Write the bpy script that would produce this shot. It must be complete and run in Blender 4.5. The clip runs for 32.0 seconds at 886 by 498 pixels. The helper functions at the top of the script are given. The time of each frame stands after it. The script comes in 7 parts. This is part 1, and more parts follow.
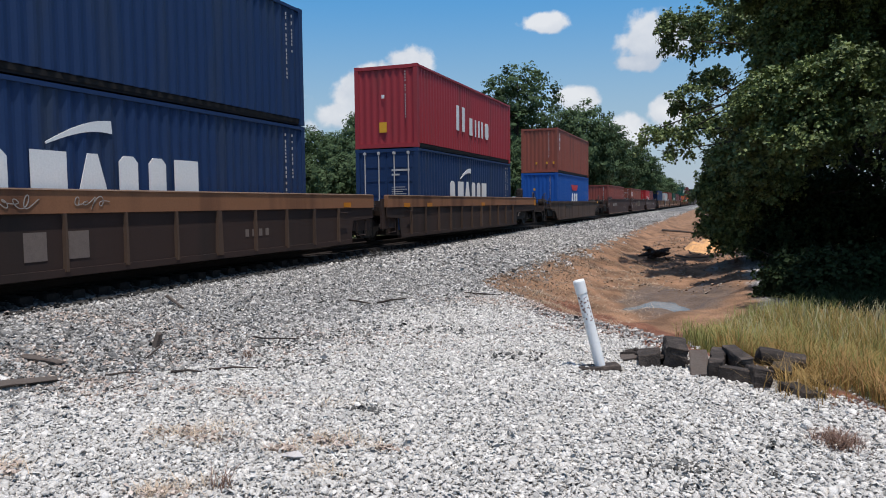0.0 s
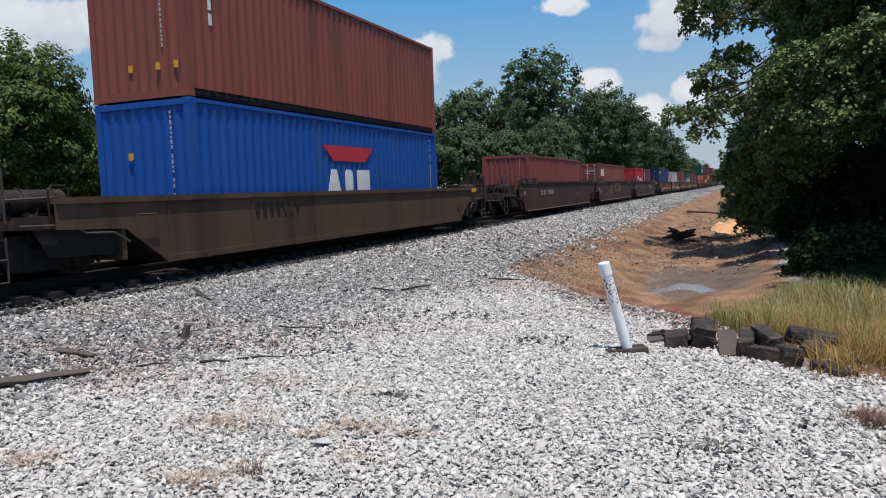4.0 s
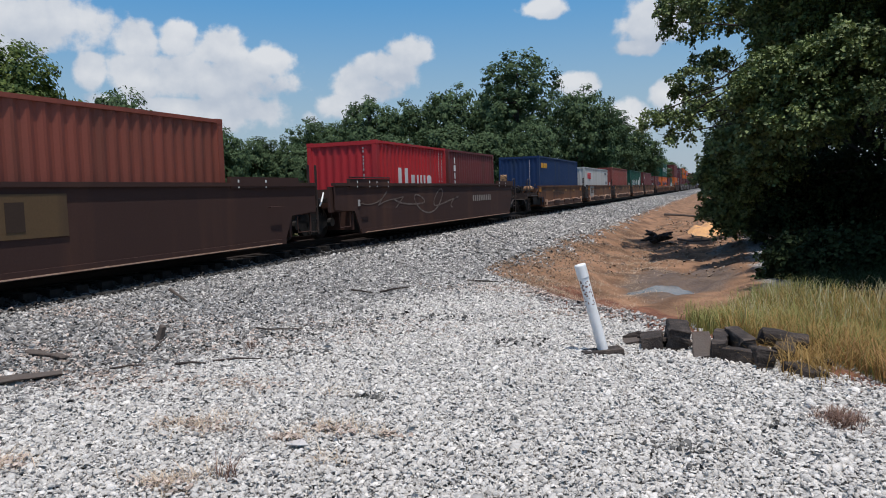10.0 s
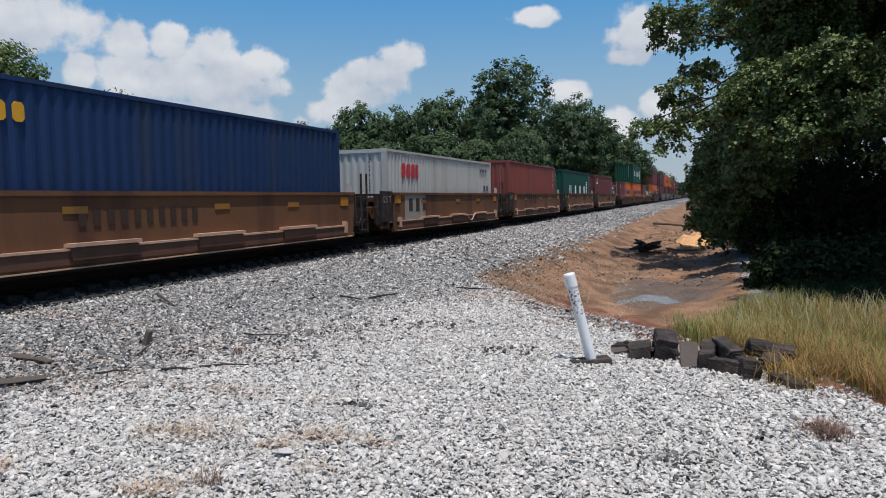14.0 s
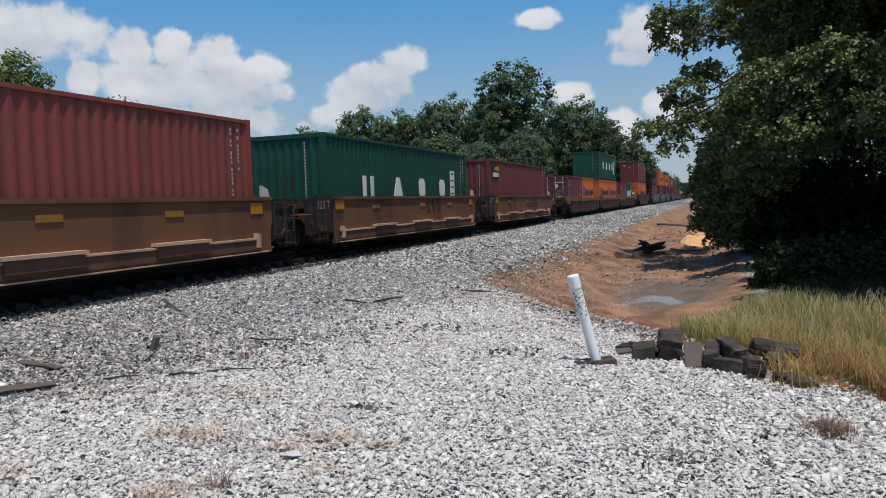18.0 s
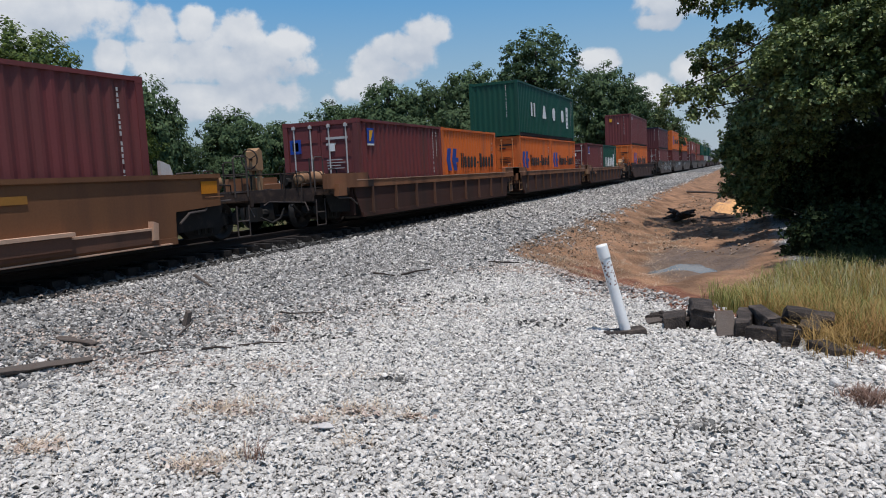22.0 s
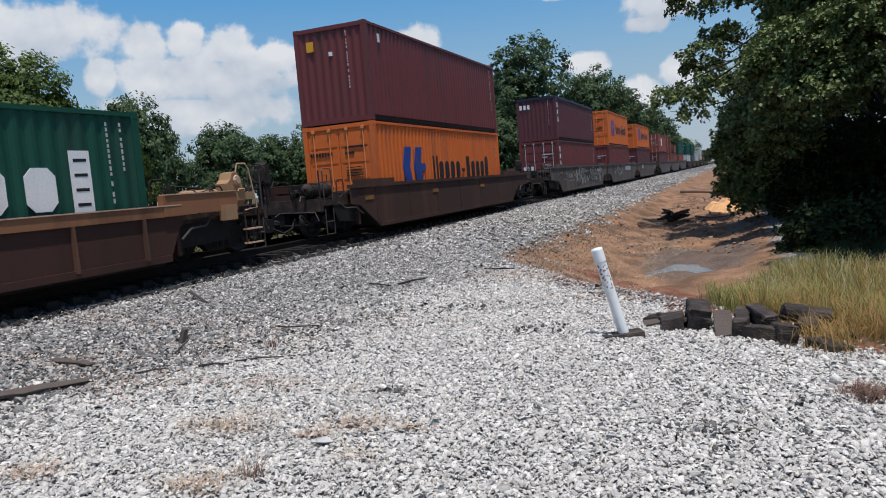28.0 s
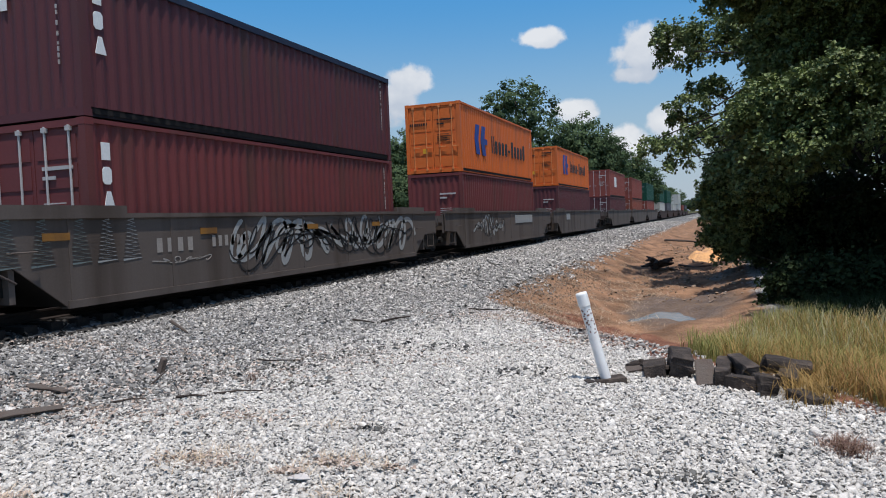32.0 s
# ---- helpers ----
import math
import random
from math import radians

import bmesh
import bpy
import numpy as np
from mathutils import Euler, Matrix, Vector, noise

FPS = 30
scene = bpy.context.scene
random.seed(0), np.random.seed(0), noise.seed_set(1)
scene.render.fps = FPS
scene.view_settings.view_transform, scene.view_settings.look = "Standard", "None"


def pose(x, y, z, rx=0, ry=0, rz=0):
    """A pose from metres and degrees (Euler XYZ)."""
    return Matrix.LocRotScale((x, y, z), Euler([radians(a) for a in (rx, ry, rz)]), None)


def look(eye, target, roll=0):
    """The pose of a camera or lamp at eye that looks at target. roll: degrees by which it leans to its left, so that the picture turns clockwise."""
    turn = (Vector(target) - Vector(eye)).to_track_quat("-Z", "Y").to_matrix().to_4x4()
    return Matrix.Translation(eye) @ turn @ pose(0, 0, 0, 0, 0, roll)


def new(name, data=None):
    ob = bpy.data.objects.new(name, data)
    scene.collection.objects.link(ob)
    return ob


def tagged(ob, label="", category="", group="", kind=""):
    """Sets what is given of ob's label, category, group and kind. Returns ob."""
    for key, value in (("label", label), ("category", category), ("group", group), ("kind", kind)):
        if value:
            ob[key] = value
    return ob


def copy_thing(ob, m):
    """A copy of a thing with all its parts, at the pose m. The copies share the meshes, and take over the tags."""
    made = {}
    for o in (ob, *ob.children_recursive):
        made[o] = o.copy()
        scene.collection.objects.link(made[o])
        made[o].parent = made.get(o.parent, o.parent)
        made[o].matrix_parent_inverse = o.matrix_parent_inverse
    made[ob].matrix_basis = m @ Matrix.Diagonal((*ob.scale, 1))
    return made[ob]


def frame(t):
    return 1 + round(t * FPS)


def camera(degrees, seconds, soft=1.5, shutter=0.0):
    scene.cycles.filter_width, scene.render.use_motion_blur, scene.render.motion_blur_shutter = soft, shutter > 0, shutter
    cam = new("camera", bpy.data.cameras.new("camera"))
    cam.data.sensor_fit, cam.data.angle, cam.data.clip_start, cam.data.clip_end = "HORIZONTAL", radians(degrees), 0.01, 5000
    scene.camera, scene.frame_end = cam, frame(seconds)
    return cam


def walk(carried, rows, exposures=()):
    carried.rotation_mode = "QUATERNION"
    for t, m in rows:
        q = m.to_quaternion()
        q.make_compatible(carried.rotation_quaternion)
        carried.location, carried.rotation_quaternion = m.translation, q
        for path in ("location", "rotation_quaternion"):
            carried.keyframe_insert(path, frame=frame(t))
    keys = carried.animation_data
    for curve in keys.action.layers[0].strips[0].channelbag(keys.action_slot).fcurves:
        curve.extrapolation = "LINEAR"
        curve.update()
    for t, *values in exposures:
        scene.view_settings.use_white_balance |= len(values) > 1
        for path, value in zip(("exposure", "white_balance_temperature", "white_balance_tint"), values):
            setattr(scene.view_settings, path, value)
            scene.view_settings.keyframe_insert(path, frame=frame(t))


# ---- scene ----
def rig(x, y, z, tilt, roll, turn):
    """Camera pose: turned, tilted, then rolled about its own axis."""
    return Matrix.Translation((x, y, z)) @ pose(0, 0, 0, tilt, 0, turn) @ pose(0, 0, 0, 0, 0, roll)


cam = camera(62.5, 32.0, soft=1.0)
walk(cam, [
    (0, rig(-0.019, -0.000, 1.605, 86.49, -0.65, 20.62)), (0.5, rig(-0.020, -0.024, 1.616, 86.86, -0.60, 21.44)), (1, rig(-0.022, -0.024, 1.632, 88.12, 0.27, 23.19)),
    (1.5, rig(-0.018, -0.033, 1.620, 88.72, -0.21, 23.46)), (2, rig(-0.022, -0.017, 1.620, 88.69, -0.28, 23.47)), (2.5, rig(-0.038, -0.024, 1.607, 86.79, 0.62, 23.16)),
    (3, rig(-0.017, -0.021, 1.609, 87.78, -1.86, 23.21)), (3.5, rig(-0.029, 0.009, 1.592, 86.55, -2.12, 22.42)), (5.5, rig(-0.001, 0.016, 1.581, 84.70, -1.57, 23.02)),
    (6, rig(0.002, 0.011, 1.578, 85.58, -1.13, 22.84)), (6.5, rig(-0.002, 0.014, 1.578, 85.89, -0.84, 21.97)), (7, rig(0.002, 0.011, 1.586, 86.03, -1.13, 22.66)),
    (7.5, rig(0.006, 0.009, 1.586, 85.73, -0.66, 23.12)), (8, rig(0.008, -0.007, 1.587, 85.35, -0.52, 23.77)), (8.5, rig(0.015, 0.009, 1.585, 85.80, -0.17, 22.74)),
    (9, rig(0.006, 0.013, 1.580, 85.96, -1.15, 21.36)), (9.5, rig(-0.002, 0.031, 1.581, 85.50, -1.45, 20.86)), (10, rig(-0.002, 0.011, 1.585, 85.64, -1.83, 20.86)),
    (10.5, rig(0.003, 0.011, 1.591, 86.39, -0.93, 20.63)), (11, rig(-0.007, 0.035, 1.584, 85.17, -1.64, 20.75)), (11.5, rig(-0.004, 0.016, 1.585, 84.78, -1.33, 20.48)),
    (12, rig(-0.005, 0.013, 1.585, 85.38, -1.39, 20.39)), (12.5, rig(-0.009, -0.000, 1.590, 85.67, -0.90, 20.47)), (13, rig(-0.009, -0.001, 1.592, 85.83, -1.17, 20.29)),
    (13.5, rig(-0.002, 0.014, 1.598, 86.26, -1.18, 20.08)), (15.5, rig(-0.010, 0.015, 1.601, 85.30, -1.06, 20.00)), (16, rig(-0.012, 0.008, 1.602, 85.53, -2.02, 19.73)),
    (16.5, rig(-0.009, 0.005, 1.599, 85.57, -2.07, 20.41)), (17, rig(0.005, -0.033, 1.603, 85.80, -1.78, 20.24)), (17.5, rig(0.007, -0.002, 1.609, 86.86, -1.73, 19.22)),
    (18, rig(0.013, -0.027, 1.604, 86.34, -1.75, 20.35)), (18.5, rig(0.016, -0.072, 1.607, 85.76, -2.05, 21.08)), (19, rig(0.011, -0.018, 1.609, 85.08, -2.77, 21.50)),
    (19.5, rig(0.010, -0.010, 1.600, 84.97, -2.20, 20.64)), (20, rig(0.001, -0.007, 1.601, 84.13, -2.69, 21.04)), (20.5, rig(0.005, 0.005, 1.598, 84.35, -1.32, 21.70)),
    (21, rig(0.004, -0.001, 1.597, 84.30, -2.14, 21.64)), (21.5, rig(0.004, -0.008, 1.600, 84.44, -2.45, 21.98)), (22, rig(0.004, -0.004, 1.603, 84.22, -2.86, 22.56)),
    (22.5, rig(0.002, -0.007, 1.599, 84.64, -2.80, 22.44)), (23, rig(-0.007, 0.004, 1.604, 83.95, -3.30, 22.36)), (23.5, rig(0.001, 0.006, 1.604, 84.75, -3.46, 22.21)),
    (24, rig(0.003, 0.010, 1.604, 84.92, -3.70, 22.11)), (24.5, rig(0.011, 0.003, 1.605, 85.12, -3.33, 22.12)), (26.5, rig(0.009, -0.007, 1.604, 85.44, -3.51, 22.02)),
    (27, rig(0.003, 0.005, 1.608, 84.91, -4.15, 22.45)), (27.5, rig(0.009, 0.017, 1.607, 84.70, -4.69, 22.23)), (28, rig(0.007, 0.021, 1.609, 84.80, -4.68, 22.22)),
    (28.5, rig(0.015, 0.002, 1.609, 85.05, -5.03, 22.09)), (29, rig(0.015, -0.008, 1.609, 85.51, -4.71, 21.81)), (29.5, rig(0.018, 0.004, 1.608, 86.09, -4.71, 21.33)),
    (30, rig(0.017, 0.019, 1.617, 87.01, -3.40, 19.78)), (30.5, rig(0.010, 0.024, 1.608, 87.70, -2.43, 19.28)), (31, rig(0.009, 0.004, 1.609, 87.68, -1.89, 20.51)),
    (31.5, rig(0.015, 0.005, 1.604, 87.37, -2.71, 20.70)), (32, rig(0.002, -0.003, 1.608, 87.80, -2.40, 20.84)),
], exposures=[(0, -0.05), (1, 0.0), (3, 0.0), (5, -0.11), (7, -0.18), (24, -0.18), (27, -0.16), (30, -0.08), (32, -0.06)])

# ---- light ----
SUN = Vector((0.155, -0.17, 0.973)).normalized()
sun_data = bpy.data.lights.new("sun", "SUN")
sun_data.energy, sun_data.angle, sun_data.color = 4.8, radians(0.6), (1.0, 0.95, 0.9)
sun = new("sun", sun_data)
sun.matrix_world = look(SUN * 60, (0, 0, 0))
scene.view_settings.exposure = 0.0


def build_sky():
    """Clear summer sky with fair-weather cumulus."""
    w = bpy.data.worlds.new("sky")
    w.use_nodes = True
    scene.world = w
    nt = w.node_tree
    nt.nodes.clear()
    N = nt.nodes.new
    link = nt.links.new
    out, bg = N("ShaderNodeOutputWorld"), N("ShaderNodeBackground")
    sky = N("ShaderNodeTexSky")
    sky.sky_type, sky.sun_disc = "NISHITA", False
    sky.sun_elevation = math.asin(SUN.z)
    sky.sun_rotation = math.atan2(SUN.x, SUN.y)
    sky.air_density, sky.dust_density, sky.ozone_density = 1.0, 0.25, 1.5
    tc, sep = N("ShaderNodeTexCoord"), N("ShaderNodeSeparateXYZ")
    link(tc.outputs["Generated"], sep.inputs[0])

    def calc(op, a, b=None, c=None):
        n = N("ShaderNodeMath")
        n.operation = op
        for i, v in enumerate((a, b, c)):
            if v is None:
                continue
            if isinstance(v, (int, float)):
                n.inputs[i].default_value = v
            else:
                link(v, n.inputs[i])
        return n.outputs[0]

    az = calc("ARCTAN2", sep.outputs[0], sep.outputs[1])
    el = calc("ARCSINE", sep.outputs[2])
    uv = N("ShaderNodeCombineXYZ")
    link(az, uv.inputs[0]), link(el, uv.inputs[1])
    warp = N("ShaderNodeTexNoise")
    warp.inputs["Scale"].default_value, warp.inputs["Detail"].default_value = 26.0, 7.0
    warp.inputs["Roughness"].default_value = 0.54
    link(uv.outputs[0], warp.inputs["Vector"])
    # cloud heads: bearing, height, half width, half height (radians)
    heads = [
        (-0.866, 0.215, 0.103, 0.037), (-0.919, 0.195, 0.081, 0.033), (-0.803, 0.162, 0.022, 0.022),
        (-0.746, 0.199, 0.034, 0.025), (-0.699, 0.203, 0.031, 0.025), (-0.649, 0.191, 0.043, 0.029),
        (-0.586, 0.176, 0.035, 0.025), (-0.748, 0.156, 0.038, 0.037), (-0.665, 0.155, 0.118, 0.035),
        (-0.681, 0.112, 0.140, 0.028), (-0.400, 0.187, 0.037, 0.024), (-0.429, 0.168, 0.050, 0.025),
        (-0.466, 0.145, 0.044, 0.031), (-0.493, 0.120, 0.037, 0.019), (-0.181, 0.138, 0.034, 0.018),
        (-0.222, 0.235, 0.038, 0.013), (-0.098, 0.179, 0.034, 0.013), (-0.077, 0.207, 0.051, 0.034),
        (-0.115, 0.094, 0.037, 0.024), (-0.063, 0.115, 0.029, 0.021)]
    # the rest of the sky carries the same scattered clouds
    rng = random.Random(5)
    for k in range(14):
        a, e, s = rng.uniform(0.5, 4.9), rng.uniform(0.15, 0.9), rng.uniform(0.08, 0.2)
        a = a if a < math.pi else a - 2 * math.pi
        heads.append((a, e, s, s * 0.4))

    def cover(place):
        """How deep a place of the sky lies in the nearest cloud head."""
        best = None
        for a, e, w_, h_ in heads:
            sub, mul, length = N("ShaderNodeVectorMath"), N("ShaderNodeVectorMath"), N("ShaderNodeVectorMath")
            sub.operation, mul.operation, length.operation = "SUBTRACT", "MULTIPLY", "LENGTH"
            link(place, sub.inputs[0])
            sub.inputs[1].default_value = (a, e, 0)
            link(sub.outputs[0], mul.inputs[0])
            mul.inputs[1].default_value = (1 / w_, 1 / h_, 0)
            link(mul.outputs[0], length.inputs[0])
            d = calc("SUBTRACT", 1.0, length.outputs["Value"])
            best = d if best is None else calc("MAXIMUM", best, d)
        return best

    best = cover(uv.outputs[0])
    above = N("ShaderNodeVectorMath")
    above.operation = "ADD"
    above.inputs[1].default_value = (0.006, 0.03, 0)
    link(uv.outputs[0], above.inputs[0])
    crown = calc("SUBTRACT", best, cover(above.outputs[0]))
    lumpy = calc("MULTIPLY_ADD", calc("SUBTRACT", warp.outputs[0], 0.5), 1.75, best)
    ramp = N("ShaderNodeMapRange")
    ramp.interpolation_type = "SMOOTHSTEP"
    ramp.inputs["From Min"].default_value, ramp.inputs["From Max"].default_value = -0.1, 0.33
    link(lumpy, ramp.inputs["Value"])
    fine = N("ShaderNodeTexNoise")
    fine.inputs["Scale"].default_value, fine.inputs["Detail"].default_value = 9.0, 4.0
    link(uv.outputs[0], fine.inputs["Vector"])
    lift, higher = N("ShaderNodeVectorMath"), N("ShaderNodeTexNoise")
    lift.operation = "ADD"
    lift.inputs[1].default_value = (0.004, 0.013, 0)
    link(uv.outputs[0], lift.inputs[0]), link(lift.outputs[0], higher.inputs["Vector"])
    higher.inputs["Scale"].default_value, higher.inputs["Detail"].default_value = 26.0, 4.0
    higher.inputs["Roughness"].default_value = 0.55
    crest = calc("SUBTRACT", warp.outputs[0], higher.outputs[0])
    tone = N("ShaderNodeMapRange")
    tone.inputs["From Min"].default_value, tone.inputs["From Max"].default_value = 0.33, 0.8
    link(calc("MULTIPLY_ADD", crown, 0.2, calc("MULTIPLY_ADD", crest, 0.5, fine.outputs[0])), tone.inputs["Value"])
    body = N("ShaderNodeMix")
    body.data_type = "RGBA"
    body.inputs["A"].default_value, body.inputs["B"].default_value = (6.8, 7.5, 8.7, 1), (10.3, 10.5, 10.9, 1)
    link(tone.outputs[0], body.inputs["Factor"])
    mix = N("ShaderNodeMix")
    mix.data_type = "RGBA"
    link(calc("MULTIPLY", ramp.outputs[0], 0.93), mix.inputs["Factor"])
    clear = N("ShaderNodeHueSaturation")
    clear.inputs["Hue"].default_value, clear.inputs["Saturation"].default_value, clear.inputs["Value"].default_value = 0.495, 1.5, 1.22
    link(sky.outputs[0], clear.inputs["Color"])
    deep = N("ShaderNodeMapRange")
    deep.inputs["From Min"].default_value, deep.inputs["From Max"].default_value = 0.33, 0.7
    deep.inputs["To Min"].default_value, deep.inputs["To Max"].default_value = 1.42, 1.0
    link(el, deep.inputs["Value"]), link(deep.outputs[0], clear.inputs["Saturation"])
    rise = N("ShaderNodeMapRange")
    rise.inputs["From Min"].default_value, rise.inputs["From Max"].default_value = 0.05, 0.33
    rise.inputs["To Min"].default_value, rise.inputs["To Max"].default_value = 1.15, 1.95
    link(el, rise.inputs["Value"]), link(rise.outputs[0], clear.inputs["Value"])
    haze, low = N("ShaderNodeMix"), N("ShaderNodeMapRange")
    haze.data_type, low.interpolation_type = "RGBA", "SMOOTHSTEP"
    low.inputs["From Min"].default_value, low.inputs["From Max"].default_value = 0.3, -0.02
    low.inputs["To Max"].default_value = 0.85
    link(el, low.inputs["Value"]), link(low.outputs[0], haze.inputs["Factor"])
    link(clear.outputs[0], haze.inputs["A"])
    haze.inputs["B"].default_value = (5.0, 6.3, 8.1, 1)
    link(haze.outputs["Result"], mix.inputs["A"]), link(body.outputs["Result"], mix.inputs["B"])
    link(mix.outputs["Result"], bg.inputs["Color"])
    bg.inputs["Strength"].default_value = 0.081
    link(bg.outputs[0], out.inputs[0])


build_sky()


# ---- materials ----
def material(name, base, rough=0.8, metal=0.0, vary=0.25, scale=6.0, fine=60.0, bump=0.0, tint=None, dirt=None, dirt_amount=0.5, per="", spread=0.3, streak=False, spec=0.3):
    """A weathered surface: base colour broken up by coarse stains and fine grain, with relief.
    dirt: a second colour laid on by its own noise; per: 'piece' or 'island' varies brightness from piece to piece."""
    m = bpy.data.materials.new(name)
    m.use_nodes = True
    nt = m.node_tree
    b = nt.nodes["Principled BSDF"]
    N, link = nt.nodes.new, nt.links.new
    b.inputs["Roughness"].default_value, b.inputs["Metallic"].default_value = rough, metal
    b.inputs["Specular IOR Level"].default_value = spec
    tc = N("ShaderNodeTexCoord")
    vec = tc.outputs["Object"]
    if streak:
        mp = N("ShaderNodeMapping")
        mp.inputs["Scale"].default_value = (1.0, 1.0, 0.12)
        link(vec, mp.inputs[0])
        vec = mp.outputs[0]
    n1, n2 = N("ShaderNodeTexNoise"), N("ShaderNodeTexNoise")
    n1.inputs["Scale"].default_value, n1.inputs["Detail"].default_value = scale, 6
    n2.inputs["Scale"].default_value, n2.inputs["Detail"].default_value = fine, 4
    link(vec, n1.inputs["Vector"]), link(tc.outputs["Object"], n2.inputs["Vector"])
    rgb = N("ShaderNodeRGB")
    rgb.outputs[0].default_value = (*base, 1)
    col = rgb.outputs[0]
    if dirt:
        mx, mr = N("ShaderNodeMix"), N("ShaderNodeMapRange")
        mx.data_type = "RGBA"
        mr.inputs["From Min"].default_value, mr.inputs["From Max"].default_value = 0.62 - 0.3 * dirt_amount, 0.78 - 0.2 * dirt_amount
        link(n1.outputs[0], mr.inputs["Value"]), link(mr.outputs[0], mx.inputs["Factor"])
        link(col, mx.inputs["A"])
        mx.inputs["B"].default_value = (*dirt, 1)
        col = mx.outputs["Result"]
    hsv = N("ShaderNodeHueSaturation")
    link(col, hsv.inputs["Color"])
    val = N("ShaderNodeMath")
    val.operation = "MULTIPLY_ADD"
    link(n2.outputs[0], val.inputs[0])
    val.inputs[1].default_value, val.inputs[2].default_value = vary * 2, 1 - vary
    v = val.outputs[0]
    add = N("ShaderNodeMath")
    add.operation = "MULTIPLY_ADD"
    link(n1.outputs[0], add.inputs[0])
    add.inputs[1].default_value = vary
    link(v, add.inputs[2])
    sub = N("ShaderNodeMath")
    sub.operation = "SUBTRACT"
    link(add.outputs[0], sub.inputs[0])
    sub.inputs[1].default_value = vary * 0.5
    v = sub.outputs[0]
    if per:
        src = N("ShaderNodeObjectInfo").outputs["Random"] if per == "piece" else N("ShaderNodeNewGeometry").outputs["Random Per Island"]
        p = N("ShaderNodeMath")
        p.operation = "MULTIPLY_ADD"
        link(src, p.inputs[0])
        p.inputs[1].default_value, p.inputs[2].default_value = spread * 2, 1 - spread
        q = N("ShaderNodeMath")
        q.operation = "MULTIPLY"
        link(p.outputs[0], q.inputs[0]), link(v, q.inputs[1])
        v = q.outputs[0]
        if tint:
            mt = N("ShaderNodeMix")
            mt.data_type = "RGBA"
            fr = N("ShaderNodeMath")
            fr.operation = "FRACT"
            ml = N("ShaderNodeMath")
            ml.operation = "MULTIPLY"
            link(src, ml.inputs[0])
            ml.inputs[1].default_value = 7.31
            link(ml.outputs[0], fr.inputs[0])
            link(fr.outputs[0], mt.inputs["Factor"]), link(col, mt.inputs["A"])
            mt.inputs["B"].default_value = (*tint, 1)
            link(mt.outputs["Result"], hsv.inputs["Color"])
    link(v, hsv.inputs["Value"])
    link(hsv.outputs[0], b.inputs["Base Color"])
    if bump:
        bp = N("ShaderNodeBump")
        bp.inputs["Strength"].default_value, bp.inputs["Distance"].default_value = bump, 0.02
        link(n2.outputs[0], bp.inputs["Height"]), link(bp.outputs[0], b.inputs["Normal"])
    return m


def leaf_material(name, base, tint, light=0.35, gloss=0.25):
    """Leaves: part of the sun comes through."""
    m = material(name, base, 0.6, vary=0.25, scale=0.6, fine=6, per="island", spread=0.2, tint=tint, spec=gloss)
    nt = m.node_tree
    b = nt.nodes["Principled BSDF"]
    tr, mix = nt.nodes.new("ShaderNodeBsdfTranslucent"), nt.nodes.new("ShaderNodeMixShader")
    hsv = nt.nodes["Hue/Saturation/Value"]
    nt.links.new(hsv.outputs[0], tr.inputs[0])
    mix.inputs[0].default_value = light
    nt.links.new(b.outputs[0], mix.inputs[1]), nt.links.new(tr.outputs[0], mix.inputs[2])
    nt.links.new(mix.outputs[0], nt.nodes["Material Output"].inputs[0])
    return m


RUST = (0.16, 0.07, 0.035)
PAINTS = {}


def paint(name, base, dirt=RUST, amount=0.35, rough=0.55):
    if name not in PAINTS:
        PAINTS[name] = material(name + "_paint", base, rough, vary=0.14, scale=1.1, fine=28, bump=0.05, dirt=dirt, dirt_amount=amount, streak=True, spec=0.25)
    return PAINTS[name]


red = paint("red", (0.335, 0.036, 0.045), (0.21, 0.042, 0.042), 0.3)
navy = paint("navy", (0.014, 0.037, 0.105), (0.026, 0.042, 0.08), 0.35)
blue = paint("blue", (0.012, 0.085, 0.34), (0.03, 0.09, 0.26), 0.2)
brown = paint("brown", (0.26, 0.065, 0.05), (0.17, 0.06, 0.045), 0.35)
maroon = paint("maroon", (0.165, 0.042, 0.042), (0.11, 0.042, 0.036), 0.4)
rustred = paint("rust_red", (0.27, 0.075, 0.05), (0.17, 0.06, 0.04), 0.4)
scarlet = paint("scarlet", (0.48, 0.03, 0.035), (0.32, 0.04, 0.04), 0.3)
orange = paint("orange", (0.68, 0.15, 0.03), (0.45, 0.12, 0.045), 0.35)
green = paint("green", (0.01, 0.07, 0.046), (0.018, 0.056, 0.04), 0.35)
pale = paint("pale_grey", (0.51, 0.5, 0.465), (0.39, 0.365, 0.31), 0.35)
plum = paint("plum", (0.11, 0.035, 0.04), (0.085, 0.04, 0.035), 0.3)
slate = paint("slate", (0.09, 0.09, 0.11), (0.12, 0.1, 0.09), 0.3)
worn_white = paint("worn_white", (0.5, 0.47, 0.45), (0.3, 0.24, 0.22), 0.45)
white_paint = paint("white", (0.78, 0.78, 0.76), (0.6, 0.57, 0.52), 0.25)
black_paint = paint("black", (0.02, 0.02, 0.022), (0.05, 0.04, 0.035), 0.3)
yellow_paint = paint("yellow", (0.72, 0.36, 0.03), (0.45, 0.22, 0.05), 0.3)
amber = paint("amber", (0.52, 0.185, 0.012), (0.36, 0.15, 0.03), 0.35)
dull_yellow = paint("dull_yellow", (0.3, 0.14, 0.03), (0.15, 0.075, 0.03), 0.4)
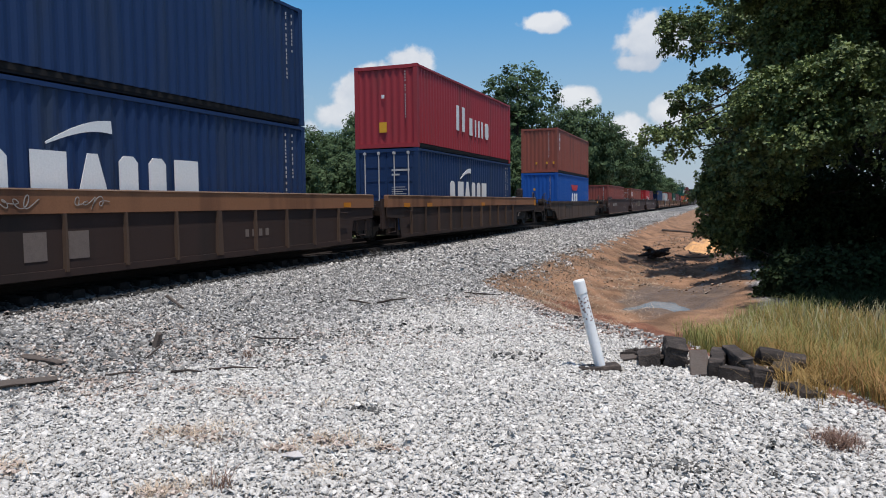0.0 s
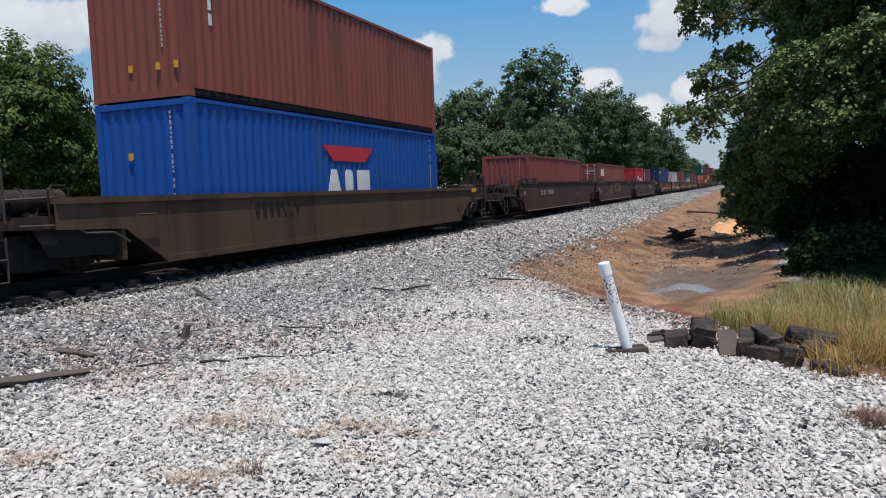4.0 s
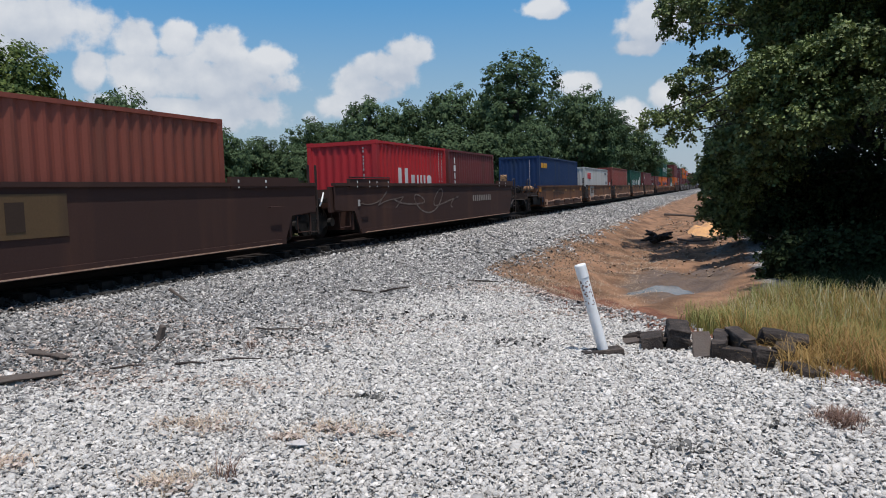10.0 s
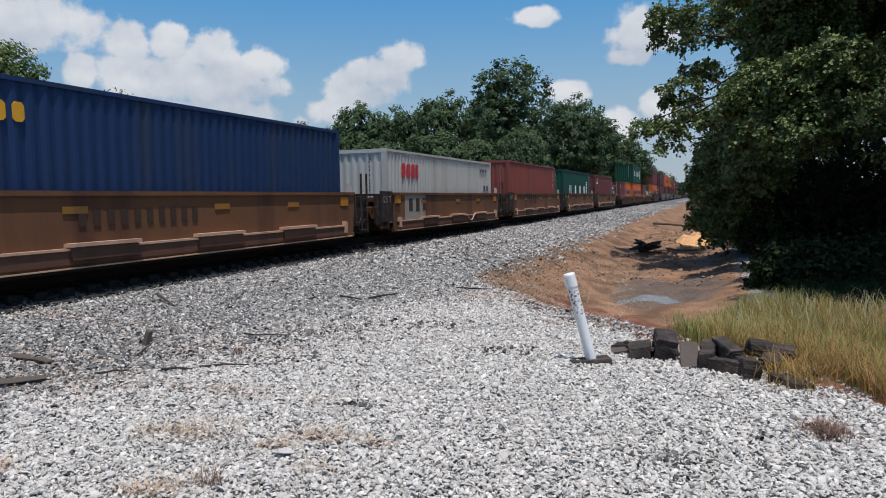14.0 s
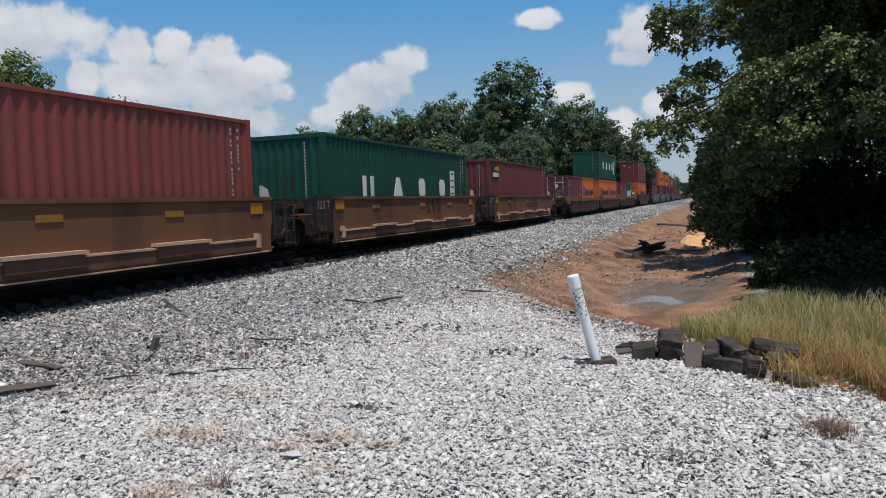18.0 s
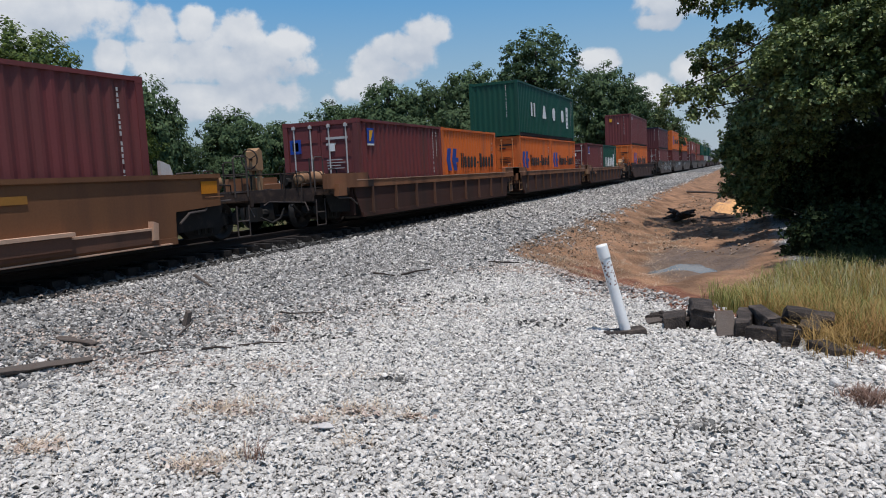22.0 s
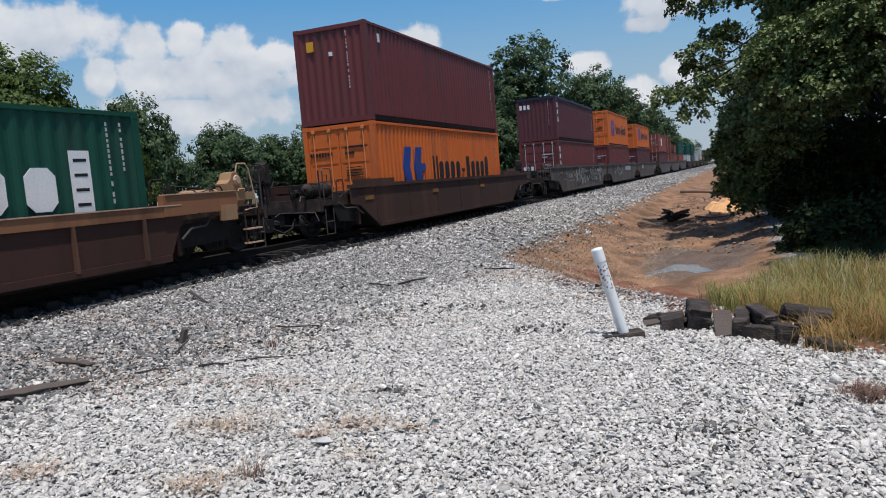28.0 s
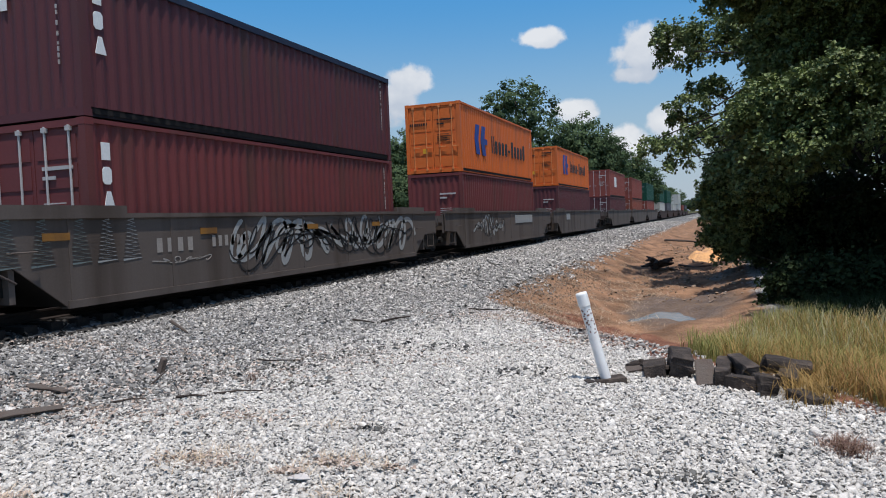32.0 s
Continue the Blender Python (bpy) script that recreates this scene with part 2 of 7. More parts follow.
logo_blue = paint("logo_blue", (0.02, 0.06, 0.3), (0.03, 0.06, 0.2), 0.2)
logo_red = paint("logo_red", (0.55, 0.04, 0.05), (0.4, 0.06, 0.06), 0.2)
car_brown = paint("car_brown", (0.044, 0.026, 0.021), (0.027, 0.019, 0.016), 0.5, 0.8)
car_russet = paint("car_russet", (0.062, 0.027, 0.02), (0.038, 0.021, 0.016), 0.5, 0.8)
car_ochre = paint("car_ochre", (0.162, 0.073, 0.034), (0.088, 0.04, 0.025), 0.55, 0.8)
car_umber = paint("car_umber", (0.13, 0.062, 0.04), (0.07, 0.04, 0.028), 0.5, 0.8)
car_dark = paint("car_dark", (0.058, 0.029, 0.023), (0.085, 0.04, 0.027), 0.35, 0.8)
car_drab = paint("car_drab", (0.095, 0.058, 0.04), (0.055, 0.034, 0.025), 0.5, 0.8)
car_grey = paint("car_grey", (0.12, 0.096, 0.083), (0.07, 0.052, 0.042), 0.5, 0.8)
chord_rust = paint("chord_rust", (0.255, 0.115, 0.058), (0.115, 0.052, 0.03), 0.5, 0.8)
grime = material("truck_grime", (0.012, 0.0105, 0.01), 0.8, vary=0.3, scale=8, fine=50, bump=0.2, dirt=(0.022, 0.017, 0.014), dirt_amount=0.25)
wheel_steel = material("wheel_steel", (0.035, 0.03, 0.027), 0.55, 0.4, vary=0.25, scale=10, fine=60)
rail_rust = material("rail_rust", (0.02, 0.014, 0.012), 0.7, 0.1, vary=0.3, scale=5, fine=40, bump=0.2)
tie_wood = material("tie_wood", (0.038, 0.03, 0.026), 0.9, vary=0.4, scale=7, fine=55, bump=0.7, dirt=(0.085, 0.066, 0.055), dirt_amount=0.5)
bracket_tan = paint("bracket_tan", (0.33, 0.195, 0.105), (0.2, 0.105, 0.06), 0.45, 0.8)
# worn rust made pale: sunlight on edges is put into the colour
ledge_rust = paint("ledge_rust", (0.52, 0.33, 0.23), (0.3, 0.165, 0.105), 0.35, 0.75)
end_grime = material("end_grime", (0.022, 0.016, 0.014), 0.8, vary=0.3, scale=5, fine=40, bump=0.15, dirt=(0.055, 0.034, 0.026), dirt_amount=0.35)
# darker than tie_wood: the shade under the train is in this colour
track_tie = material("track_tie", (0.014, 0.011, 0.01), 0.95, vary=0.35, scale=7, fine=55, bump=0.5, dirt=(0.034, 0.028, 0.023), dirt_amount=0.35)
grey_wood = material("grey_wood", (0.095, 0.077, 0.066), 0.9, vary=0.35, scale=9, fine=70, bump=0.4, dirt=(0.08, 0.06, 0.05), dirt_amount=0.4)
pvc = material("white_plastic", (0.8, 0.79, 0.77), 0.4, vary=0.06, scale=8, fine=40, dirt=(0.62, 0.58, 0.54), dirt_amount=0.15, spec=0.5)
sticker_brown = material("faded_print", (0.22, 0.12, 0.1), 0.6, vary=0.3, scale=30, fine=90)
bark = material("bark", (0.045, 0.036, 0.03), 0.95, vary=0.35, scale=6, fine=30, bump=0.6)
stone_white = material("white_stone", (0.645, 0.61, 0.568), 0.85, vary=0.25, scale=22, fine=160, bump=0.5, per="island", spread=0.26, tint=(0.44, 0.418, 0.39))
stone_grey = material("grey_stone", (0.468, 0.446, 0.42), 0.85, vary=0.3, scale=22, fine=140, bump=0.6, per="island", spread=0.6, tint=(0.155, 0.15, 0.145))
stone_brown = material("brown_stone", (0.27, 0.175, 0.115), 0.9, vary=0.25, scale=14, fine=90, bump=0.3, per="island", spread=0.4, tint=(0.2, 0.165, 0.135))
dry_grass = leaf_material("dry_grass", (0.42, 0.285, 0.1), (0.3, 0.185, 0.065), 0.35)
straw = leaf_material("flattened_straw", (0.42, 0.32, 0.22), (0.28, 0.2, 0.135), 0.25)
straw_pale = leaf_material("pale_straw", (0.62, 0.5, 0.37), (0.5, 0.38, 0.28), 0.25)
green_grass = leaf_material("green_grass", (0.175, 0.215, 0.06), (0.34, 0.275, 0.1), 0.3)
rust_grass = leaf_material("rust_grass", (0.4, 0.22, 0.09), (0.26, 0.15, 0.06), 0.3)
pale_stalk = leaf_material("pale_stalk", (0.52, 0.46, 0.3), (0.36, 0.36, 0.2), 0.3)
leaf_near = leaf_material("near_leaves", (0.215, 0.27, 0.088), (0.042, 0.072, 0.026), 0.12, 0.45)
# near-black base: the deep shade of the thicket is put into the leaf colour
leaf_shade = leaf_material("thicket_leaves", (0.034, 0.05, 0.02), (0.016, 0.027, 0.011), 0.06, 0.06)
leaf_far = leaf_material("far_leaves", (0.094, 0.137, 0.064), (0.06, 0.094, 0.048), 0.2, 0.05)
leaf_pale = leaf_material("pale_leaves", (0.14, 0.185, 0.046), (0.045, 0.075, 0.026), 0.28, 0.1)
mud_water = material("muddy_water", (0.11, 0.078, 0.055), 0.12, vary=0.15, scale=2, fine=9, bump=0.12, spec=0.3)


def ground_material():
    """Gravel, ballast, clay and grassland, blended by the weights laid on the ground sheet."""
    m = bpy.data.materials.new("ground")
    m.use_nodes = True
    nt = m.node_tree
    b = nt.nodes["Principled BSDF"]
    N, link = nt.nodes.new, nt.links.new
    b.inputs["Roughness"].default_value, b.inputs["Specular IOR Level"].default_value = 0.92, 0.15
    tc = N("ShaderNodeTexCoord")
    att = N("ShaderNodeVertexColor")
    att.layer_name = "zone"
    sep = N("ShaderNodeSeparateColor")
    link(att.outputs[0], sep.inputs[0])

    def noise_tex(scale, detail=5):
        n = N("ShaderNodeTexNoise")
        n.inputs["Scale"].default_value, n.inputs["Detail"].default_value = scale, detail
        link(tc.outputs["Object"], n.inputs["Vector"])
        return n.outputs[0]

    def ramp2(src, lo, hi, a, c):
        r = N("ShaderNodeMapRange")
        r.inputs["From Min"].default_value, r.inputs["From Max"].default_value = lo, hi
        link(src, r.inputs["Value"])
        x = N("ShaderNodeMix")
        x.data_type = "RGBA"
        link(r.outputs[0], x.inputs["Factor"])
        x.inputs["A"].default_value, x.inputs["B"].default_value = (*a, 1), (*c, 1)
        return x.outputs["Result"]

    def blend(f, a, c):
        x = N("ShaderNodeMix")
        x.data_type = "RGBA"
        link(f, x.inputs["Factor"]), link(a, x.inputs["A"]), link(c, x.inputs["B"])
        return x.outputs["Result"]

    def edge(w):
        """A weight with a broken edge."""
        s = N("ShaderNodeMath")
        s.operation = "MULTIPLY_ADD"
        link(noise_tex(1.6, 7), s.inputs[0])
        s.inputs[1].default_value = 0.9
        o = N("ShaderNodeMath")
        o.operation = "ADD"
        link(w, o.inputs[0])
        o.inputs[1].default_value = -0.45
        link(o.outputs[0], s.inputs[2])
        r = N("ShaderNodeMapRange")
        r.interpolation_type = "SMOOTHSTEP"
        r.inputs["From Min"].default_value, r.inputs["From Max"].default_value = 0.3, 0.7
        link(s.outputs[0], r.inputs["Value"])
        return r.outputs[0]

    vor = N("ShaderNodeTexVoronoi")
    vor.inputs["Scale"].default_value = 16
    link(tc.outputs["Object"], vor.inputs["Vector"])
    cell = N("ShaderNodeSeparateColor")
    link(vor.outputs["Color"], cell.inputs[0])
    loose = N("ShaderNodeTexVoronoi")
    loose.inputs["Scale"].default_value = 30
    link(tc.outputs["Object"], loose.inputs["Vector"])
    chip = N("ShaderNodeSeparateColor")
    link(loose.outputs["Color"], chip.inputs[0])
    chips = ramp2(chip.outputs[0], 0, 1, (0.26, 0.25, 0.24), (0.62, 0.6, 0.58))
    dust = N("ShaderNodeRGB")
    dust.outputs[0].default_value = (0.05, 0.047, 0.044, 1)
    joint = N("ShaderNodeMapRange")
    joint.inputs["From Min"].default_value, joint.inputs["From Max"].default_value = 0.4, 0.62
    link(loose.outputs["Distance"], joint.inputs["Value"])
    gravel = blend(joint.outputs[0], chips, dust.outputs[0])
    ballast = ramp2(cell.outputs[1], 0, 1, (0.03, 0.03, 0.03), (0.25, 0.245, 0.24))
    clay = ramp2(noise_tex(1.4, 11), 0.35, 0.65, (0.135, 0.08, 0.051), (0.31, 0.178, 0.108))
    rust_clay = ramp2(noise_tex(3.0, 8), 0.35, 0.65, (0.115, 0.052, 0.036), (0.235, 0.11, 0.07))
    grassland = ramp2(noise_tex(0.5, 8), 0.3, 0.7, (0.03, 0.035, 0.015), (0.12, 0.105, 0.045))
    col = blend(edge(sep.outputs[0]), gravel, ballast)
    col = blend(edge(sep.outputs[1]), col, clay)
    col = blend(edge(att.outputs["Alpha"]), col, rust_clay)
    col = blend(edge(sep.outputs[2]), col, grassland)
    wet = N("ShaderNodeAttribute")
    wet.attribute_name = "wet"
    soak = edge(wet.outputs["Fac"])
    mud = ramp2(noise_tex(2.2, 8), 0.3, 0.7, (0.1, 0.07, 0.052), (0.18, 0.125, 0.09))
    col = blend(soak, col, mud)
    gloss = N("ShaderNodeMapRange")
    gloss.inputs["To Min"].default_value, gloss.inputs["To Max"].default_value = 0.92, 0.5
    link(soak, gloss.inputs["Value"]), link(gloss.outputs[0], b.inputs["Roughness"])
    link(col, b.inputs["Base Color"])
    bp = N("ShaderNodeBump")
    bp.inputs["Strength"].default_value, bp.inputs["Distance"].default_value = 0.8, 0.04
    link(vor.outputs["Distance"], bp.inputs["Height"]), link(bp.outputs[0], b.inputs["Normal"])
    return m


# ---- mesh helpers ----
class Solid:
    """Collects boxes, tubes and sheets into one mesh."""

    def __init__(self):
        self.v, self.f = [], []

    def box(self, x0, x1, y0, y1, z0, z1, m=None):
        n = len(self.v)
        pts = [(x, y, z) for x in (x0, x1) for y in (y0, y1) for z in (z0, z1)]
        self.v += [tuple(m @ Vector(p)) for p in pts] if m else pts
        self.f += [tuple(n + i for i in q) for q in ((0, 1, 3, 2), (4, 6, 7, 5), (0, 4, 5, 1), (2, 3, 7, 6), (0, 2, 6, 4), (1, 5, 7, 3))]
        return self

    def prism(self, outline, x0, x1):
        """A (y, z) outline, anticlockwise, given thickness along x."""
        n, k = len(self.v), len(outline)
        self.v += [(x0, y, z) for y, z in outline] + [(x1, y, z) for y, z in outline]
        self.f += [tuple(n + i for i in reversed(range(k))), tuple(n + k + i for i in range(k))]
        self.f += [(n + i, n + (i + 1) % k, n + k + (i + 1) % k, n + k + i) for i in range(k)]
        return self

    def tube(self, pts, r0, r1=None, sides=8, cap=True):
        """A tapered tube along a list of points."""
        r1 = r0 if r1 is None else r1
        pts = [Vector(p) for p in pts]
        n, k = len(self.v), len(pts)
        for i, p in enumerate(pts):
            d = (pts[min(i + 1, k - 1)] - pts[max(i - 1, 0)]).normalized()
            side = d.cross(Vector((0, 0, 1)) if abs(d.z) < 0.9 else Vector((1, 0, 0))).normalized()
            up = side.cross(d)
            r = r0 + (r1 - r0) * i / max(k - 1, 1)
            for j in range(sides):
                a = 2 * math.pi * j / sides
                self.v.append(tuple(p + r * (math.cos(a) * side + math.sin(a) * up)))
        for i in range(k - 1):
            for j in range(sides):
                a, b = n + i * sides + j, n + i * sides + (j + 1) % sides
                self.f.append((a, b, b + sides, a + sides))
        if cap:
            self.f.append(tuple(n + j for j in reversed(range(sides))))
            self.f.append(tuple(n + (k - 1) * sides + j for j in range(sides)))
        return self

    def lathe(self, profile, sides, centre=(0, 0, 0)):
        """A (radius, x) profile turned about the x axis."""
        n, k = len(self.v), len(profile)
        cx, cy, cz = centre
        for r, x in profile:
            for j in range(sides):
                a = 2 * math.pi * j / sides
                self.v.append((cx + x, cy + r * math.cos(a), cz + r * math.sin(a)))
        for i in range(k - 1):
            for j in range(sides):
                a, b = n + i * sides + j, n + i * sides + (j + 1) % sides
                self.f.append((a, b, b + sides, a + sides))
        return self

    def mesh(self, name):
        me = bpy.data.meshes.new(name)
        me.from_pydata(self.v, [], self.f)
        me.update()
        return me


def link_mesh(name, me, mat, parent=None, label=""):
    ob = new(name, me)
    if mat and not me.materials:
        me.materials.append(mat)
    if parent:
        ob.parent = parent
    return tagged(ob, label)


def part(name, solid, mat, parent, label="", smooth=False):
    """One mesh under its thing."""
    me = solid.mesh(name)
    if smooth:
        me.polygons.foreach_set("use_smooth", [True] * len(me.polygons))
    return link_mesh(name, me, mat, parent, label)


def same(ob, name, parent, m):
    """Another object on the mesh of ob."""
    o = new(name, ob.data)
    o.parent, o.matrix_basis = parent, m
    return o


def fast_mesh(name, verts, tris, mat):
    """A mesh from numpy arrays of points and triangles."""
    me = bpy.data.meshes.new(name)
    me.vertices.add(len(verts))
    me.vertices.foreach_set("co", verts.astype(np.float32).ravel())
    me.loops.add(tris.size)
    me.loops.foreach_set("vertex_index", tris.astype(np.int32).ravel())
    me.polygons.add(len(tris))
    me.polygons.foreach_set("loop_start", np.arange(0, tris.size, tris.shape[1], dtype=np.int32))
    me.polygons.foreach_set("loop_total", np.full(len(tris), tris.shape[1], dtype=np.int32))
    me.update(calc_edges=True)
    me.materials.append(mat)
    me.shade_flat()
    return me


# ---- the lie of the land ----
RAIL = 0.45          # top of rail
TRACK = -11.07       # centre line of the track


def step(a, b, x):
    k = np.clip((x - a) / (b - a), 0, 1)
    return k * k * (3 - 2 * k)


def pad_edge(x):
    """How far the gravel pad reaches before it falls to the ditch or the grass."""
    return np.interp(x, [-30, -6, -4.6, -2.3, -1.0, 0.58, 1.14, 1.7, 3.0], [60, 60, 14, 10.1, 8.9, 6.75, 6.0, 4.5, -3.0])


def height(x, y):
    x, y = np.asarray(x, float), np.asarray(y, float)
    bed = 0.10 * step(-5.2, -9.2, x) * step(-17.0, -13.0, x) + 0.11 * step(-9.6, -9.95, x) * step(-12.45, -12.15, x)
    bed = bed - 0.2 * step(-15, -19, x)
    past = y - pad_edge(x)
    right = step(-0.8, 1.2, x)
    fall = (-0.72 + 0.30 * step(22, 45, y)) * step(-5.0, -2.2, x) * (1 - right) + (-0.22 - 0.2 * step(12, 18, y) * (1 - step(1, 4, x))) * right
    far_back = step(70, 160, y)
    basin = 0.11 * np.exp(-((x + 1.0) / 0.75) ** 2 - ((y - 17.7) / 1.0) ** 2)
    z = bed + fall * step(-0.1, 4.2, past) * (1 - 0.7 * far_back)
    z = z + 0.034 * (np.sin(4.3 * x + 1.9 * y) + np.sin(2.6 * y - 5.1 * x + 1)) * step(0.3, 1.5, past) * (1 - step(0.0, 1.5, x)) * step(-5, -3.5, x)
    z = z + 0.03 * np.sin(x * 1.7 + 0.6 * y) * np.sin(y * 1.3) * step(-0.5, 1, past)
    gully = 0.07 * np.abs(np.sin(1.25 * x + 0.42 * y + 0.8 * np.sin(0.6 * y))) * step(0.8, 2.0, past) * step(-4.9, -3.6, x) * (1 - step(-0.6, 0.4, x)) * (1 - step(60, 90, y))
    return z - basin - gully


# ---- ground ----
def spaced(lo, hi, fine_lo, fine_hi, fine, grow=1.25):
    """Grid lines, close together in the middle and ever wider outside."""
    mid = list(np.arange(fine_lo, fine_hi + fine / 2, fine))
    up, s = [], fine
    while (up[-1] if up else mid[-1]) < hi:
        s *= grow
        up.append((up[-1] if up else mid[-1]) + s)
    down, s = [], fine
    while (down[-1] if down else mid[0]) > lo:
        s *= grow
        down.append((down[-1] if down else mid[0]) - s)
    return np.array(down[::-1] + mid + up)


def build_ground():
    gx, gy = spaced(-2500, 2500, -18, 5, 0.25), spaced(-900, 3500, 1, 46, 0.3)
    X, Y = np.meshgrid(gx, gy, indexing="ij")
    Z = height(X, Y)
    nx, ny = X.shape
    verts = np.stack([X.ravel(), Y.ravel(), Z.ravel()], 1)
    i = (np.arange(nx - 1)[:, None] * ny + np.arange(ny - 1)[None]).ravel()
    quads = np.stack([i, i + ny, i + ny + 1, i + 1], 1)
    me = fast_mesh("ground", verts, quads, ground_material())
    me.polygons.foreach_set("use_smooth", [True] * len(me.polygons))
    x, y = verts[:, 0], verts[:, 1]
    past = y - pad_edge(x)
    ballast = step(-0.6, 0.6, -5.4 + 0.2 * (y - 4.9) - x) * step(-17, -15, x) * step(60, 50, np.abs(y - 40) - 60) * 1.0
    ballast = np.maximum(ballast, step(-6.0, -7.5, x) * step(-17, -15, x))
    clay = step(-0.6, 0.8, past) * step(-5.2, -4.0, x) * (1 - step(0.2, 1.4, x)) * (1 - step(120, 200, y))
    grass = np.maximum(step(0.4, 1.3, past) * step(0.3, 1.3, x - 1.6 * step(12.0, 14.0, y) * (1 - step(40, 60, y))), step(-16, -19, x))
    grass = np.maximum(grass, step(120, 190, y) * step(-6, -4, x))
    grass = np.maximum(grass, step(-2, -8, y) * 0.8 * step(-8, -6, x))
    rust = step(-0.9, 0.1, past) * (1 - step(4.6, 6.0, past)) * step(-4.0, -2.6, x) * (1 - step(-0.1, 0.6, x))
    rust = np.maximum(rust, step(-0.5, 0.1, past) * (1 - step(0.5, 1.1, past)) * step(0.2, 0.5, x) * (1 - step(1.8, 2.6, x)))
    zone = me.attributes.new("zone", "FLOAT_COLOR", "POINT")
    zone.data.foreach_set("color", np.stack([ballast, clay, grass, rust], 1).astype(np.float32).ravel())
    wet = np.exp(-(((x + 0.9) / 1.5) ** 2 + ((y - 18.6) / 3.2) ** 2) ** 2)
    wet = np.maximum(wet, 0.8 * np.exp(-(((x - 0.1) / 0.7) ** 2 + ((y - 25.5) / 3.0) ** 2)))
    soak = me.attributes.new("wet", "FLOAT", "POINT")
    soak.data.foreach_set("value", wet.astype(np.float32))
    tagged(new("ground", me), "white gravel yard beside grey ballast and a bare clay ditch", "ground", kind="structure")


build_ground()

# muddy pool in the ditch
pool = Solid()
WATER = float(height(-1.0, 17.8)) + 0.05
for px, py, rx, ry, n in ((-1.0, 17.7, 0.85, 1.35, 1.0),):
    k0 = len(pool.v)
    for k in range(60):
        a = 2 * math.pi * k / 60
        q = 1 + 0.22 * math.sin(2 * a + n) + 0.12 * math.sin(5 * a + 2 * n) + 0.07 * math.sin(11 * a + n)
        pool.v.append((px + rx * q * math.cos(a), py + ry * q * math.sin(a), WATER))
    pool.v.append((px, py, WATER))
    pool.f += [(k0 + k, k0 + (k + 1) % 60, k0 + 60) for k in range(60)]
tagged(link_mesh("water", pool.mesh("water"), mud_water), "shallow puddle of brown water in the ditch", "water", kind="structure")


def clay_mound():
    """A low heap of fresh orange clay beside the ditch."""
    n, k = 14, 30
    s = Solid()
    for i in range(n + 1):
        for j in range(k):
            a, r = 2 * math.pi * j / k, i / n
            x, y = -0.5 + 1.0 * r * math.cos(a), 36.0 + 3.6 * r * math.sin(a)
            b = noise.noise(Vector((x * 2.2, y * 1.1, 3.0)))
            s.v.append((x, y, float(height(x, y)) - 0.04 + 0.34 * (1 - r * r) * (1 + 0.9 * b)))
    s.f = [(i * k + j, i * k + (j + 1) % k, (i + 1) * k + (j + 1) % k, (i + 1) * k + j) for i in range(n) for j in range(k)]
    clay = material("orange_clay", (0.62, 0.34, 0.15), 0.95, vary=0.25, scale=1.5, fine=14, bump=0.4, dirt=(0.34, 0.2, 0.12), dirt_amount=0.5)
    tagged(link_mesh("clay_mound", s.mesh("clay_mound"), clay), "low heap of bare orange clay beside the ditch", "mound")


clay_mound()


# ---- railway track ----
def build_track():
    track = new("railway_track")
    track.location = (TRACK, 0, RAIL)
    tagged(track, "straight railway track with rusty rails on ballast", "railway track")
    prof = [(-0.075, -0.17), (0.075, -0.17), (0.075, -0.155), (0.012, -0.135), (0.012, -0.045), (0.036, -0.03), (0.036, 0.0), (-0.036, 0.0), (-0.036, -0.03), (-0.012, -0.045), (-0.012, -0.135), (-0.075, -0.155)]
    for side in (-0.754, 0.754):
        s = Solid()
        k = len(prof)
        s.v = [(side + a, y, b) for y in (-330.0, 520.0) for a, b in prof]
        s.f = [(i, (i + 1) % k, k + (i + 1) % k, k + i) for i in range(k)]
        part("rail", s, rail_rust, track)
    tie = Solid().box(-1.3, 1.3, -0.115, 0.115, -0.36, -0.165)
    first = None
    y = 2.0
    while y < 80:
        m = pose(random.uniform(-0.04, 0.04), y, random.uniform(-0.012, 0.008), 0, 0, random.uniform(-1.5, 1.5))
        if first is None:
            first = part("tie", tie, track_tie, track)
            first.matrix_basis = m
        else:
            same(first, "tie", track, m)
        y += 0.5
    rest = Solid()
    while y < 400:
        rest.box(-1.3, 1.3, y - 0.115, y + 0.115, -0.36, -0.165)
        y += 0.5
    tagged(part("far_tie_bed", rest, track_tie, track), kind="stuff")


build_track()


# ---- train ----
def run(t):
    """How far the train has come after t seconds; it slows a little."""
    return 9.105 * t - 0.00831 * t * t


MOVING = []          # things that ride with the train, and where each stood at the start
WHEELS = []


def ripple(length, h, pitch=0.28, depth=0.03):
    """A trapezoidal steel sheet in the y-z plane that folds towards -x."""
    n = max(2, round(length / pitch))
    p = length / n
    s = Solid()
    cols = []
    for i in range(n):
        for u, d in ((0.0, 0), (0.2, 0), (0.5, -depth), (0.7, -depth)):
            cols.append(((i + u) * p, d))
    cols.append((length, 0))
    for y, d in cols:
        s.v += [(d, y, 0), (d, y, h)]
    s.f = [(2 * i, 2 * i + 2, 2 * i + 3, 2 * i + 1) for i in range(len(cols) - 1)]
    return s


TEMPLATES = {}
CW = 1.219
# near-black that paints the shade in the recess of the bottom rails
tarred = paint("tarred", (0.014, 0.011, 0.012), (0.035, 0.026, 0.024), 0.3, 0.7)


